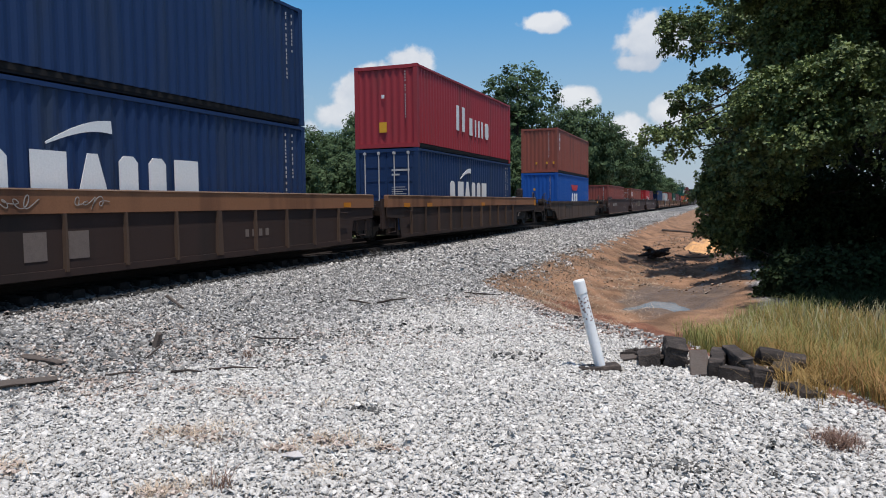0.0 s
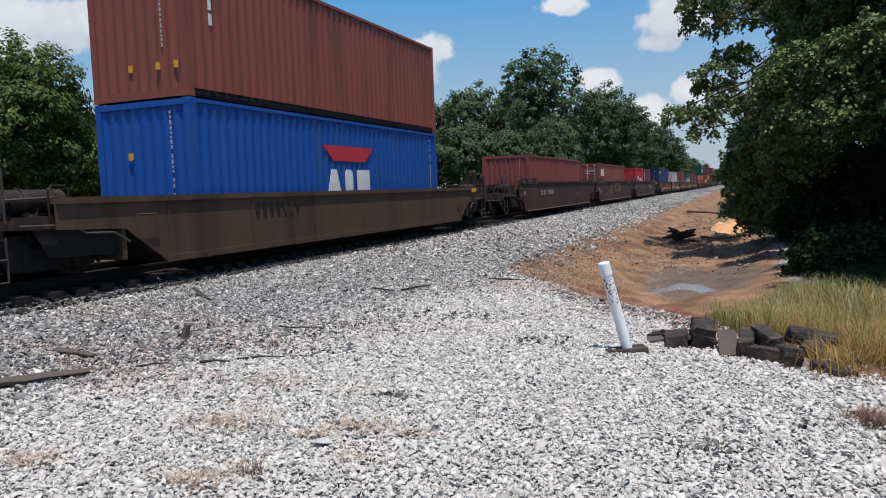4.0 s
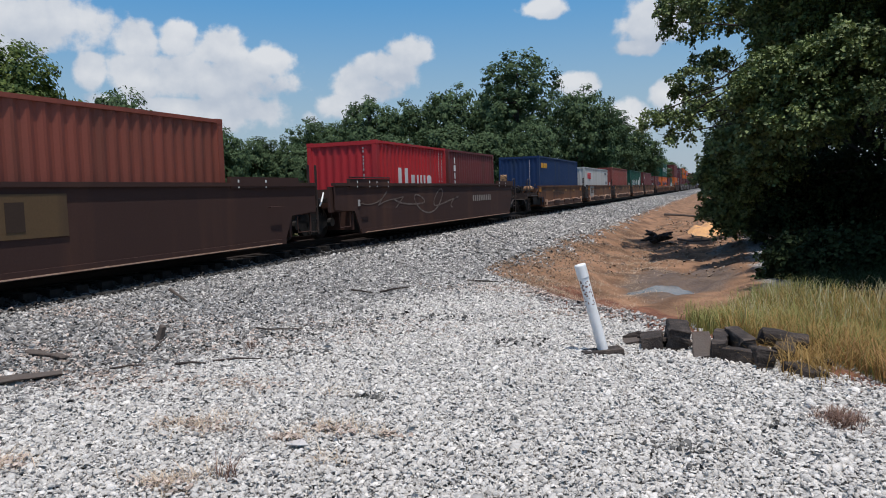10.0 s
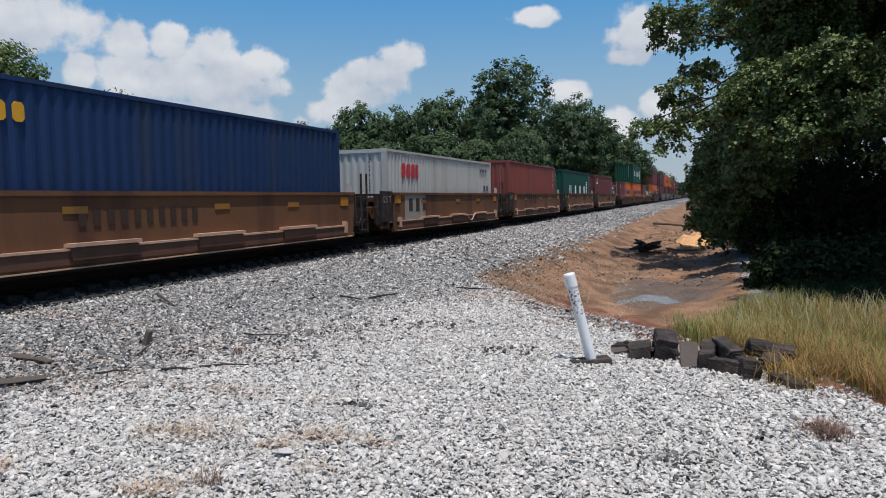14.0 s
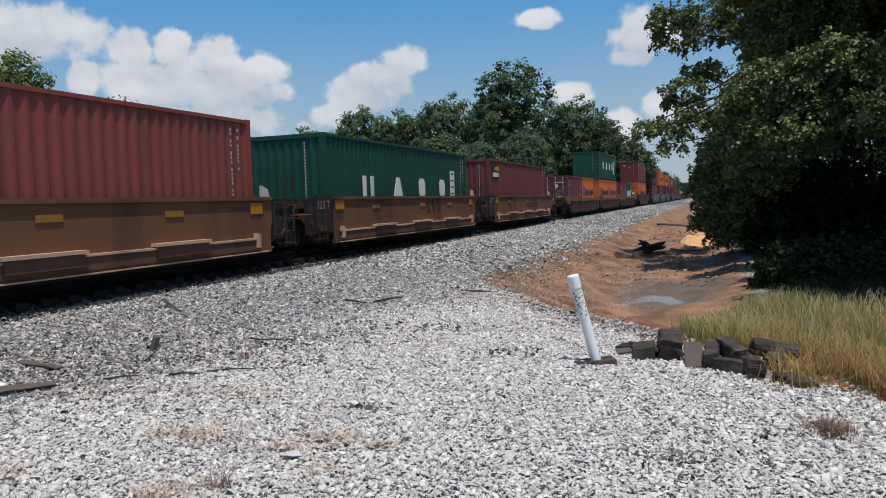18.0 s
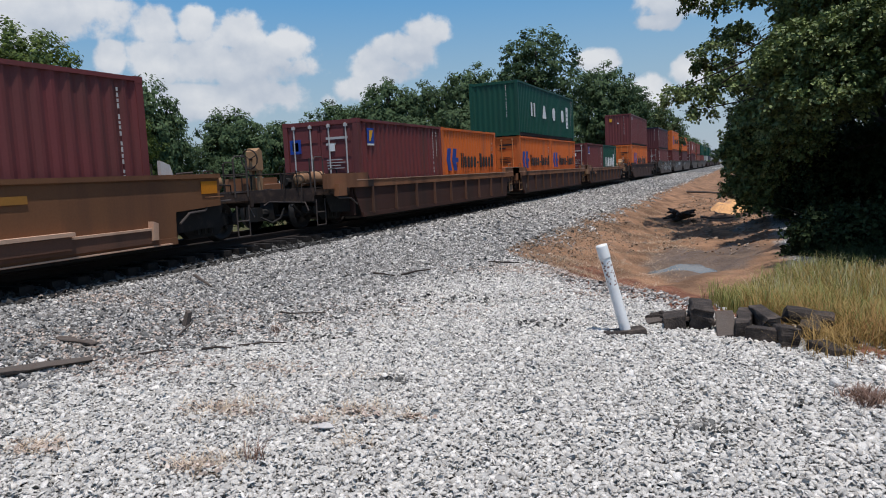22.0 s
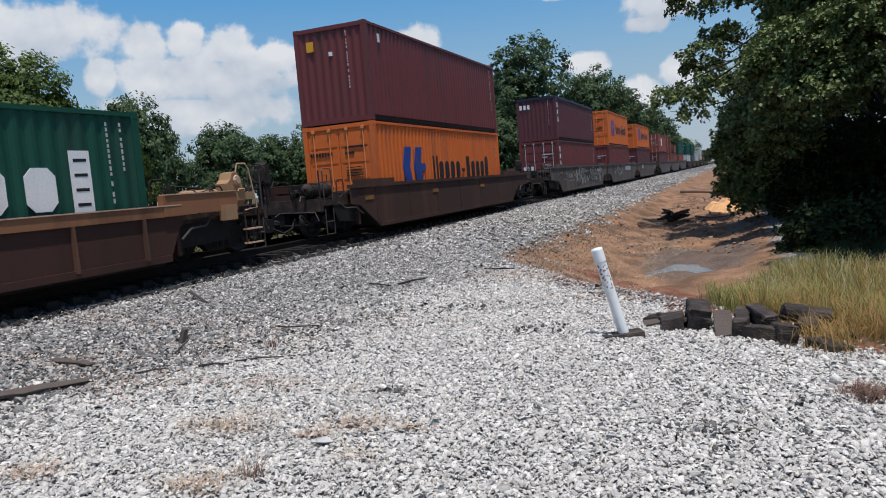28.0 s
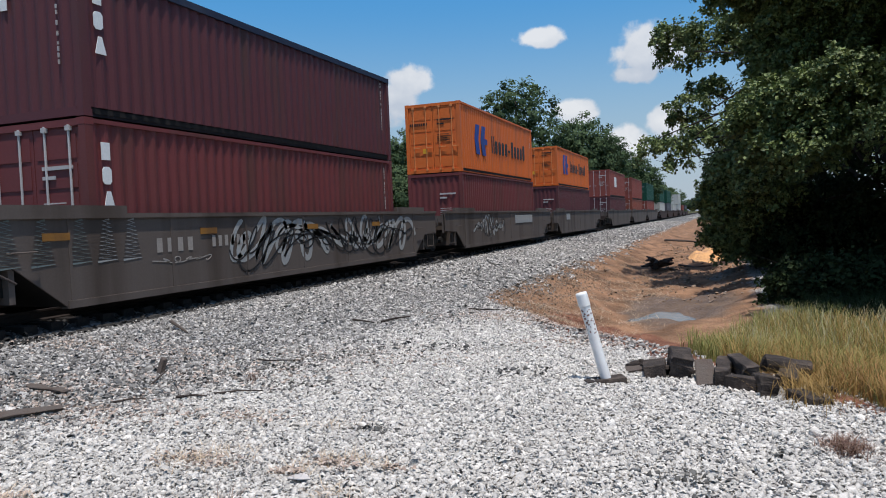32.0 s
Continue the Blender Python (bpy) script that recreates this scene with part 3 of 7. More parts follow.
def container_template(length, h, front, coat):
    """An ISO container: origin at the middle of its leading bottom edge, y towards its tail."""
    key = (length, h, front, coat.name)
    if key in TEMPLATES:
        return TEMPLATES[key]
    c = new("shipping_container")
    fr = Solid()
    for x in (-1, 1):
        for y0, y1 in ((0.0, 0.16), (length - 0.16, length)):
            fr.box(min(x * CW, x * (CW - 0.15)), max(x * CW, x * (CW - 0.15)), y0, y1, 0.118, h - 0.118)
        a, b = sorted((x * CW, x * (CW - 0.07)))
        # rail colour holds the shade under the wall, except on orange and pale
        rail = Solid().box(*sorted((x * (CW - 0.06), x * (CW - 0.12))), 0.16, length - 0.16, 0.01, 0.17)
        part("bottom_rail", rail, tarred if coat not in (orange, pale) else coat, c)
        fr.box(a, b, 0.16, length - 0.16, h - 0.085, h - 0.01)
    for y0, y1 in ((0.0, 0.1), (length - 0.1, length)):
        fr.box(-CW + 0.16, CW - 0.16, y0, y1, 0.01, 0.16)
        fr.box(-CW + 0.16, CW - 0.16, y0, y1, h - 0.13, h - 0.01)
    part("frame", fr, coat, c)
    cast = part("corner_casting", Solid().box(-0.09, 0.09, -0.0, 0.18, 0, 0.12), coat, c)
    spots = [pose(x * (CW - 0.087), y, z) for x in (-1, 1) for y in (-0.003, length - 0.177) for z in (0.0, h - 0.117)]
    cast.matrix_basis = spots[0]
    for m in spots[1:]:
        same(cast, "corner_casting", c, m)
    side = ripple(length - 0.32, h - 0.25)
    one = part("side_panel", side, coat, c)
    one.matrix_basis = pose(CW - 0.02, 0.16, 0.168)
    same(one, "side_panel", c, pose(-CW + 0.02, length - 0.16, 0.168, 0, 0, 180))
    roof = Solid().box(-CW + 0.03, CW - 0.03, 0.05, length - 0.05, h - 0.04, h - 0.015)
    part("roof", roof, coat, c)
    part("floor", Solid().box(-CW + 0.05, CW - 0.05, 0.05, length - 0.05, 0.06, 0.15), grime, c)
    wall = ripple(2 * CW - 0.3, h - 0.28, 0.27)
    back = part("end_panel", wall, coat, c)
    back.matrix_basis = pose(CW - 0.15, length - 0.02, 0.155, 0, 0, 90)
    if front == "wall":
        same(back, "end_panel", c, pose(-CW + 0.15, 0.02, 0.155, 0, 0, -90))
    else:
        door = Solid().box(0.01, CW - 0.16, 0.035, 0.075, 0.16, h - 0.13)
        for k in range(5):
            z = 0.22 + k * (h - 0.42) / 5
            door.box(0.08, CW - 0.24, 0.022, 0.04, z + 0.03, z + (h - 0.42) / 5 - 0.06)
        d1 = part("door", door, coat, c)
        door2 = Solid()
        door2.v = [(-x, y, z) for x, y, z in door.v]
        door2.f = [tuple(reversed(q)) for q in door.f]
        d2 = part("door", door2, coat, c)
        rod = Solid().tube([(0, 0, 0.1), (0, 0, h - 0.1)], 0.022, sides=6)
        rod.box(-0.05, 0.05, -0.03, 0.03, 0.12, 0.2).box(-0.05, 0.05, -0.03, 0.03, h - 0.2, h - 0.12).box(-0.02, 0.26, -0.035, -0.015, 1.05, 1.09)
        r = part("lock_rod", rod, paint("rod_orange", (0.72, 0.26, 0.09), (0.5, 0.2, 0.1), 0.3) if coat.name.startswith("orange") else worn_white if coat.name.startswith(("brown", "plum", "maroon", "navy", "rust")) else coat, d1)
        r.matrix_basis = pose(0.3, 0.0, 0)
        same(r, "lock_rod", d1, pose(0.85, 0.0, 0))
        same(r, "lock_rod", d2, pose(-0.3, 0.0, 0))
        same(r, "lock_rod", d2, pose(-0.85, 0.0, 0))
    TEMPLATES[key] = c
    MOVING.append([c, None, None])
    return c


def side_mark(c, y, z, w, h, mat, slant=0.0):
    """Painted bar on the flank that faces the yard, following the sheet."""
    s = Solid()
    s.prism([(y, z), (y + w, z), (y + w + slant, z + h), (y + slant, z + h)], CW - 0.018, CW - 0.006)
    part("painted_bar", s, mat, c)


def end_mark(c, x, z, w, h, mat):
    part("painted_bar", Solid().box(x, x + w, -0.004, 0.016, z, z + h), mat, c)


def code_column(c, y, h, mat, on_end=False, x=0.0, low=0.35):
    """The upright row of small marks: a broken bar."""
    s = Solid()
    rng = random.Random(round(100 * (y + x + h)))
    z, k = h * 0.92, 0.06
    while z > h * low:
        if on_end:
            s.box(x, x + 0.03, -0.004, 0.016, z - k, z)
        else:
            s.box(CW - 0.016, CW - 0.005, y, y + 0.034, z - k, z)
        z -= k + rng.choice((0.03, 0.035, 0.03, 0.1))
        k = rng.uniform(0.045, 0.085)
    tagged(part("code_strip", s, worn_white if mat is white_paint else mat, c), kind="stuff")


def cut_block(y, z, w, h):
    """A plain block with its corners cut off."""
    k = min(w, h) * 0.24
    return Solid().prism([(y + k, z), (y + w - k, z), (y + w, z + k), (y + w, z + h - k), (y + w - k, z + h), (y + k, z + h), (y, z + h - k), (y, z + k)], CW - 0.018, CW - 0.006)


def block(c, y, z, w, h, mat, on_end=False, form=""):
    """One plain shape of a large painted mark: a bar, a pair of bars, a block, a wedge or a slab."""
    s = Solid()
    x0, x1 = CW - 0.018, CW - 0.006
    form = form or ("pair" if w > 0.45 else "bar")
    if on_end:
        s.box(y, y + w * 0.8, -0.004, 0.016, z, z + h)
    elif form == "block":
        s = cut_block(y, z, w * 0.74, h)
    elif form == "wedge":
        s.prism([(y, z), (y + w * 0.9, z), (y + w * 0.6, z + h), (y + w * 0.3, z + h)], x0, x1)
    elif form == "slab":
        s.box(x0, x1, y, y + w * 0.9, z, z + h)
    elif form == "pair":
        part("painted_bar", Solid().box(x0, x1, y, y + w * 0.28, z, z + h), mat, c)
        s.box(x0, x1, y + w * 0.62, y + w * 0.9, z, z + h)
    else:
        s.box(x0, x1, y, y + w * 0.7, z, z + h)
    part("painted_bar", s, mat, c)


def blocks(c, spans, z, h, mat, forms=""):
    """forms: one letter a span, o block, w wedge, s slab, p pair, b bar."""
    kinds = {"o": "block", "w": "wedge", "s": "slab", "p": "pair", "b": "bar"}
    for k, (y, w) in enumerate(spans):
        block(c, y, z, w, h, mat, form=kinds[forms[k]] if k < len(forms) else "")


def small_print(c, x, z, mat):
    """Lines of small door print as plain bars."""
    s = Solid()
    for k, (w, hh) in enumerate(((0.7, 0.065), (0.3, 0.06), (0.5, 0.022), (0.58, 0.022), (0.42, 0.022), (0.55, 0.022))):
        zz = z - (0.16 * k if k < 2 else 0.42 + 0.08 * k)
        s.box(x, x + w, -0.002, 0.012, zz, zz + hh)
    tagged(part("code_strip", s, worn_white if mat is white_paint else mat, c), kind="stuff")


def arc(c, y, z, w, h, mat):
    """A swept sickle shape."""
    n = 10
    up = [(y + w * k / n, z + h * math.sin(math.pi / 2 * k / n)) for k in range(n + 1)]
    low = [(a + 0.02, b - 0.03 - 0.19 * k / n) for k, (a, b) in enumerate(up)]
    s = Solid().prism(low + up[::-1], CW - 0.018, CW - 0.006)
    part("painted_bar", s, mat, c)


def marks_arc_navy(c, L, h):
    blocks(c, ((3.3, 0.72), (4.22, 0.75), (5.1, 0.72), (6.0, 0.6), (6.72, 0.6), (7.4, 0.76)), 1.1, 0.72, white_paint, "oswoos")
    arc(c, 4.5, 1.95, 1.35, 0.45, white_paint)
    code_column(c, 11.3, h, white_paint)
    code_column(c, 11.6, h, white_paint, low=0.55)
    small_print(c, 0.2, 2.1, white_paint)


def marks_red_line(c, L, h):
    block(c, 4.1, 0.95, 1.15, 1.0, white_paint)
    blocks(c, ((5.75, 0.55), (6.5, 0.22), (6.95, 0.75), (7.95, 0.7)), 0.88, 0.72, white_paint, "bbpo")
    code_column(c, 0, h, white_paint, True, 0.75)
    end_mark(c, -0.25, 0.55, 0.28, 0.36, yellow_paint)
    end_mark(c, -0.15, 1.75, 0.1, 0.12, white_paint)


def marks_upright(c, L, h):
    for k in range(4):
        z = h - 0.54 - k * 0.3
        side_mark(c, 0.65 + (0.06 if k != 1 else 0), z, 0.09 if k != 1 else 0.2, 0.23, white_paint)
    code_column(c, 0, h, white_paint, True, 0.62)
    for x in (-0.15, 0.55, 1.0):
        end_mark(c, x - 0.1, 0.55, 0.1, 0.14, yellow_paint)


def marks_eagle(c, L, h):
    s = Solid()
    s.prism([(5.3, 1.8), (7.0, 1.8), (7.5, 2.2), (4.75, 2.2)], CW - 0.018, CW - 0.006)
    part("painted_bar", s, logo_red, c)
    blocks(c, ((4.9, 0.85), (5.85, 0.55), (6.5, 0.8)), 0.8, 0.78, white_paint, "wos")
    code_column(c, 0, h, white_paint, True, 0.7)
    end_mark(c, -0.4, 1.75, 0.12, 0.14, yellow_paint)
    code_column(c, 11.6, h, white_paint)


def marks_code(c, L, h):
    code_column(c, 0, h, white_paint, True, 0.72)
    code_column(c, L - 0.75, h, white_paint)
    code_column(c, L - 0.5, h, white_paint, low=0.6)


def marks_short_white(c, L, h):
    blocks(c, ((0.72, 0.4), (1.15, 0.38)), 1.65, 0.53, white_paint, "ow")
    side_mark(c, 1.56, 1.65, 0.1, 0.53, white_paint)
    for x in (-1.0, -0.8, -0.6):
        end_mark(c, x, 1.75, 0.14, 0.2, white_paint)
    small_print(c, 0.15, 2.0, white_paint)


def marks_gold(c, L, h):
    blocks(c, ((0.55, 0.28), (0.87, 0.28), (1.19, 0.28), (1.51, 0.28), (1.83, 0.28)), 2.2, 0.3, yellow_paint, "sosoo")
    code_column(c, 0, h, white_paint, True, 0.62)


def marks_red_word(c, L, h):
    blocks(c, ((1.33, 0.46), (1.78, 0.46), (2.23, 0.4), (2.62, 0.34)), 1.66, 0.5, logo_red, "ooob")
    small = Solid()
    for y in (10.5, 10.75, 11.0, 11.3):
        small.box(CW - 0.016, CW - 0.005, y, y + 0.16, 2.1, 2.24)
    tagged(part("code_strip", small, slate, c), kind="stuff")
    for y in (11.0, 11.45):
        side_mark(c, y, 1.25, 0.24, 0.24, slate)
    code_column(c, 0, h, slate, True, 0.62)


def marks_green_word(c, L, h):
    if L > 8:
        blocks(c, ((2.33, 0.86), (4.6, 0.84), (6.82, 0.8), (8.92, 0.8)), 1.1 if h > 2.7 else 1.02, 0.68, white_paint, "pwoo")
        side_mark(c, 10.15, 1.1 if h > 2.7 else 0.7, 0.5, 1.05 if h > 2.7 else 1.25, white_paint)
        z = 1.1 if h > 2.7 else 0.7
        s = Solid()
        for k in range(4):
            s.box(CW - 0.008, CW - 0.002, 10.25, 10.55, z + 0.12 + 0.26 * k, z + 0.18 + 0.26 * k)
        tagged(part("code_strip", s, black_paint, c), kind="stuff")
    else:
        blocks(c, ((1.0, 0.78), (1.9, 0.8), (2.8, 0.74), (3.66, 0.74)), 0.95, 0.68, white_paint, "pwoo")
        side_mark(c, 4.5, 0.9, 0.4, 1.0, white_paint)
        s = Solid()
        for k in range(4):
            s.box(CW - 0.008, CW - 0.002, 4.57, 4.83, 1.0 + 0.24 * k, 1.05 + 0.24 * k)
        tagged(part("code_strip", s, black_paint, c), kind="stuff")
    code_column(c, 0, h, white_paint, True, 0.62)
    code_column(c, L - 0.75, h, white_paint)
    code_column(c, L - 0.45, h, white_paint, low=0.6)


def marks_beacon(c, L, h):
    side_mark(c, 0.53, 2.0, 1.2, 0.64, black_paint)
    for k in range(3):
        ray = Solid().prism([(0.85, 2.38 + 0.03 * k), (1.7, 2.36 + 0.09 * k), (1.7, 2.42 + 0.09 * k), (0.85, 2.4 + 0.03 * k)], CW - 0.006, CW)
        part("painted_bar", ray, yellow_paint, c)
    for y in (0.68, 0.86, 1.03, 1.2, 1.37, 1.54):
        part("painted_bar", Solid().box(CW - 0.006, CW, y, y + 0.11, 2.05, 2.26), white_paint, c)
    code_column(c, 0, h, white_paint, True, 0.72)
    code_column(c, L - 0.6, h, white_paint)
    end_mark(c, -0.05, 1.6, 0.12, 0.16, yellow_paint)


def marks_square(c, L, h):
    side_mark(c, 0.58, 1.9, 0.4, 0.44, logo_blue)
    side_mark(c, 0.58, 1.85, 0.4, 0.05, white_paint)
    s = Solid()
    s.prism([(0.68, 1.97), (0.76, 1.97), (0.92, 2.28), (0.72, 2.28)], CW - 0.006, CW)
    part("painted_bar", s, yellow_paint, c)
    end_mark(c, -1.0, 1.7, 0.36, 0.4, logo_blue)
    end_mark(c, -0.92, 1.78, 0.2, 0.24, yellow_paint)
    end_mark(c, 0.32, 1.72, 0.15, 0.2, white_paint)
    small_print(c, 0.2, 2.05, white_paint)
    code_column(c, L - 0.75, h, white_paint)
    code_column(c, L - 0.45, h, white_paint, low=0.6)


def chevrons(c, y, z, w, h):
    """Two slanted flags in dark blue, side by side."""
    for k in (0, 1):
        a, b = y + 0.5 * w * k, 0.42 * w
        s = Solid().prism([(a + b * 0.3, z), (a + b, z), (a + b * 0.72, z + h * 0.5), (a + b, z + h), (a + b * 0.3, z + h), (a, z + h * 0.5)], CW - 0.018, CW - 0.006)
        part("painted_flag", s, logo_blue, c)
    part("painted_flag", Solid().box(CW - 0.017, CW - 0.0055, y + 0.5 * w, y + w * 1.05, z + h * 0.38, z + h * 0.58), logo_blue, c)


def marks_orange(c, L, h):
    if L > 8:
        chevrons(c, 1.87, 0.85, 1.75, 1.3)
        y, k, z, hh = 4.4, 6.3 / 11, 1.05, 0.62
    else:
        chevrons(c, 0.4, 1.05, 1.1, 0.8)
        y, k, z, hh = 1.85, 3.9 / 11, 1.15, 0.42
    for n in range(11):
        if n == 5:
            side_mark(c, y + n * k, z + hh * 0.35, k * 0.6, hh * 0.2, black_paint)
        else:
            block(c, y + n * k, z, k * 0.9, hh * (1.3 if n in (0, 6, 10) else 1.0), black_paint, form="pair" if n == 0 else "bar" if n == 6 else "block")
    code_column(c, L - 0.5, h * 0.9, white_paint, low=0.7)
    for k in range(8):
        end_mark(c, -1.02 + 0.1 * k, 1.98, 0.07, 0.11, black_paint)
    small_print(c, 0.2, 2.15, black_paint)
    part("painted_bar", Solid().box(-0.47, -0.27, -0.004, 0.014, 0.82, 1.02), yellow_paint, c)


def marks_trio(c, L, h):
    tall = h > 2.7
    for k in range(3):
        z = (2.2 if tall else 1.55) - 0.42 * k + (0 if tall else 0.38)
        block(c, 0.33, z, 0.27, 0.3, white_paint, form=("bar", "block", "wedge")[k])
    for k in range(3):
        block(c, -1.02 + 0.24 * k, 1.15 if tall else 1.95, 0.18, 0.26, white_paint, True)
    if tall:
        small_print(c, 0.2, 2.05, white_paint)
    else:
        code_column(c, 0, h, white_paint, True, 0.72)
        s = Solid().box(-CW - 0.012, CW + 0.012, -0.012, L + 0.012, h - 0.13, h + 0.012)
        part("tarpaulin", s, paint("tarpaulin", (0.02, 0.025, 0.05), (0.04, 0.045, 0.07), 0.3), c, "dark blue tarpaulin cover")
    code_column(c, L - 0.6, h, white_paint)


def marks_white_block(c, L, h):
    side_mark(c, 3.5, 1.0, 1.6, 1.0, white_paint)
    small_print(c, 0.2, 2.0, white_paint)


def marks_plain(c, L, h):
    small_print(c, 0.2, 2.0, white_paint)


FT40, FT20, HC, STD = 12.192, 6.058, 2.896, 2.591


def container(y0, level, length, h, front, coat, label, base=0.25, marks=None):
    src = container_template(length, h, front, coat)
    slot = next(r for r in MOVING if r[0] is src)
    if slot[1] is None:
        c = src
        slot[1:] = [y0, base + level]
    else:
        clean = [o for o in src.children if o.name.split(".")[0] not in ("painted_bar", "painted_flag", "code_strip", "tarpaulin")]
        c = new("shipping_container")
        made = {src: c}
        for o in clean + [k for o in clean for k in o.children]:
            n = new(o.name.split(".")[0], o.data)
            n.parent = made[o.parent]
            n.matrix_basis = o.matrix_basis
            made[o] = n
        MOVING.append([c, y0, base + level])
    tagged(c, label, "container", group="containers on the train")
    if marks:
        marks(c, length, h)
    return c


# leading edge at the start, level, length, height, leading end, coat, label, marks
def load_train():
    C = container
    top = HC + 0.025
    C(4.06, 0, FT40, HC, "wall", navy, "dark blue steel container with white marks in a well car", marks=marks_arc_navy)
    C(4.06, top, FT40, HC, "wall", navy, "dark blue steel container stacked on another", marks=marks_code)
    C(23.75, 0, FT40, HC, "doors", navy, "dark blue container with white door rods in a well car", marks=marks_arc_navy)
    C(23.75, top, FT40, HC, "wall", red, "red steel container stacked on a dark blue one", marks=marks_red_line)
    C(47.61, 0, FT40, HC, "wall", blue, "bright blue steel container in a low well car", marks=marks_eagle)
    C(47.61, top, FT40, HC, "wall", rustred, "rust red container with an upright white mark, stacked", marks=marks_upright)
    C(71.6, 0, FT40, STD, "wall", brown, "red-brown corrugated container sunk in a well car", marks=marks_code)
    C(91.0, 0, FT40, STD, "doors", rustred, "rust red container with white door rods and a white mark", marks=marks_short_white)
    C(110.6, 0, FT20, STD, "wall", scarlet, "short scarlet container with white marks", marks=marks_red_line20)
    C(116.95, 0, FT20, STD, "wall", maroon, "short maroon container with an upright mark", marks=marks_upright)
    C(132.26, 0, FT40, HC, "wall", navy, "dark blue container with a golden mark in an ochre well car", marks=marks_gold)
    C(147.6, 0, FT40, STD, "wall", pale, "pale grey container with a red mark", marks=marks_red_word)
    C(163.2, 0, FT40, HC, "wall", brown, "plain red-brown container in an ochre well car", marks=marks_code)
    C(178.7, 0, FT40, HC, "wall", green, "dark green container with large white marks", marks=marks_green_word)
    C(194.3, 0, FT40, HC, "wall", maroon, "maroon container with a black and yellow panel", marks=marks_beacon)
    C(214.27, 0, FT20, STD, "doors", maroon, "short maroon container with white door rods", marks=marks_square)
    C(220.4, 0, FT20, STD, "wall", orange, "short orange container with blue and black marks", marks=marks_orange)
    C(230.2, 0, FT20, STD, "doors", orange, "short orange container with ribbed doors", marks=marks_orange)
    C(236.4, 0, FT20, STD, "wall", orange, "short orange container with blue and black marks", marks=marks_orange)
    C(230.14, STD + 0.025, FT40, STD, "wall", green, "dark green container stacked on two orange ones", marks=marks_green_word)
    C(246.35, 0, FT20, STD, "doors", maroon, "short maroon container with white door rods", marks=marks_square)
    C(252.65, 0, FT20, STD, "wall", green, "short dark green container with large white marks", marks=marks_green_word)
    C(267.94, 0, FT40, HC, "doors", orange, "orange container with blue chevrons and ribbed doors", marks=marks_orange)
    C(267.94, top, FT40, HC, "wall", maroon, "maroon container stacked on an orange one", marks=marks_red_line_plain)
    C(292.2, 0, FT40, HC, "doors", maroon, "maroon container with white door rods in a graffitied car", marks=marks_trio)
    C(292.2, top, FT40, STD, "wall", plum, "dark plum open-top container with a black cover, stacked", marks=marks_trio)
    C(311.3, 0, FT40, HC, "wall", maroon, "maroon container in a grey well car", marks=marks_plain)
    C(311.3, top, FT40, HC, "doors", orange, "orange container with ribbed doors, stacked", marks=marks_orange)
    C(330.4, 0, FT40, HC, "wall", plum, "dull plum container in a grey well car", marks=marks_plain)
    C(330.4, top, FT40, STD, "doors", orange, "orange container with ribbed doors, stacked", marks=marks_orange)
    C(354.6, 0, FT40, STD, "doors", plum, "dull plum container with white door rods", marks=marks_plain)
    C(354.6, STD + 0.025, FT40, STD, "doors", brown, "red-brown container with a white block, stacked", marks=marks_white_block)
    C(373.7, 0, FT40, STD, "doors", rustred, "rust red container in a grey well car", marks=marks_plain)
    C(373.7, STD + 0.025, FT40, STD, "doors", brown, "red-brown container stacked high", marks=marks_plain)
    C(392.8, 0, FT40, STD, "doors", brown, "red-brown container in a grey well car", marks=marks_plain)
    C(392.8, STD + 0.025, FT40, STD, "doors", green, "green ribbed container stacked high", marks=marks_plain)
    C(417.0, 0, FT40, STD, "wall", pale, "pale grey container in a well car", marks=marks_plain)
    C(417.0, STD + 0.025, FT40, STD, "doors", green, "green container, stacked on a pale one", marks=marks_plain)
    C(436.1, 0, FT40, STD, "wall", slate, "dark slate container in a well car", marks=marks_plain)
    C(436.1, STD + 0.025, FT40, STD, "doors", green, "green ribbed container stacked high", marks=marks_plain)
    C(455.2, 0, FT40, STD, "wall", pale, "pale grey container in a well car", marks=marks_plain)
    C(479.3, 0, FT40, STD, "wall", pale, "pale grey container in a well car", marks=marks_plain)
    C(479.3, STD + 0.025, FT40, STD, "wall", pale, "pale grey container stacked high", marks=marks_plain)
    C(498.4, 0, FT40, STD, "wall", brown, "red-brown container in a well car", marks=marks_plain)
    C(517.5, 0, FT40, STD, "wall", slate, "dark slate container in a well car", marks=marks_plain)


def marks_red_line20(c, L, h):
    block(c, 1.63, 1.05, 0.85, 0.72, white_paint)
    blocks(c, ((2.7, 0.4), (3.2, 0.18), (3.5, 0.5), (4.15, 0.5)), 1.0, 0.55, white_paint, "bbpo")
    code_column(c, 0, h, white_paint, True, 0.75)
    code_column(c, L - 0.75, h, white_paint)
    code_column(c, L - 0.45, h, white_paint)


def marks_red_line_plain(c, L, h):
    code_column(c, 0, h, white_paint, True, 0.55)
    end_mark(c, -0.8, 2.2, 0.24, 0.3, yellow_paint)
    end_mark(c, -0.05, 2.0, 0.12, 0.12, white_paint)
    side_mark(c, 0.8, 2.35, 0.14, 0.26, white_paint)
    code_column(c, L - 0.6, h, white_paint)


load_train()


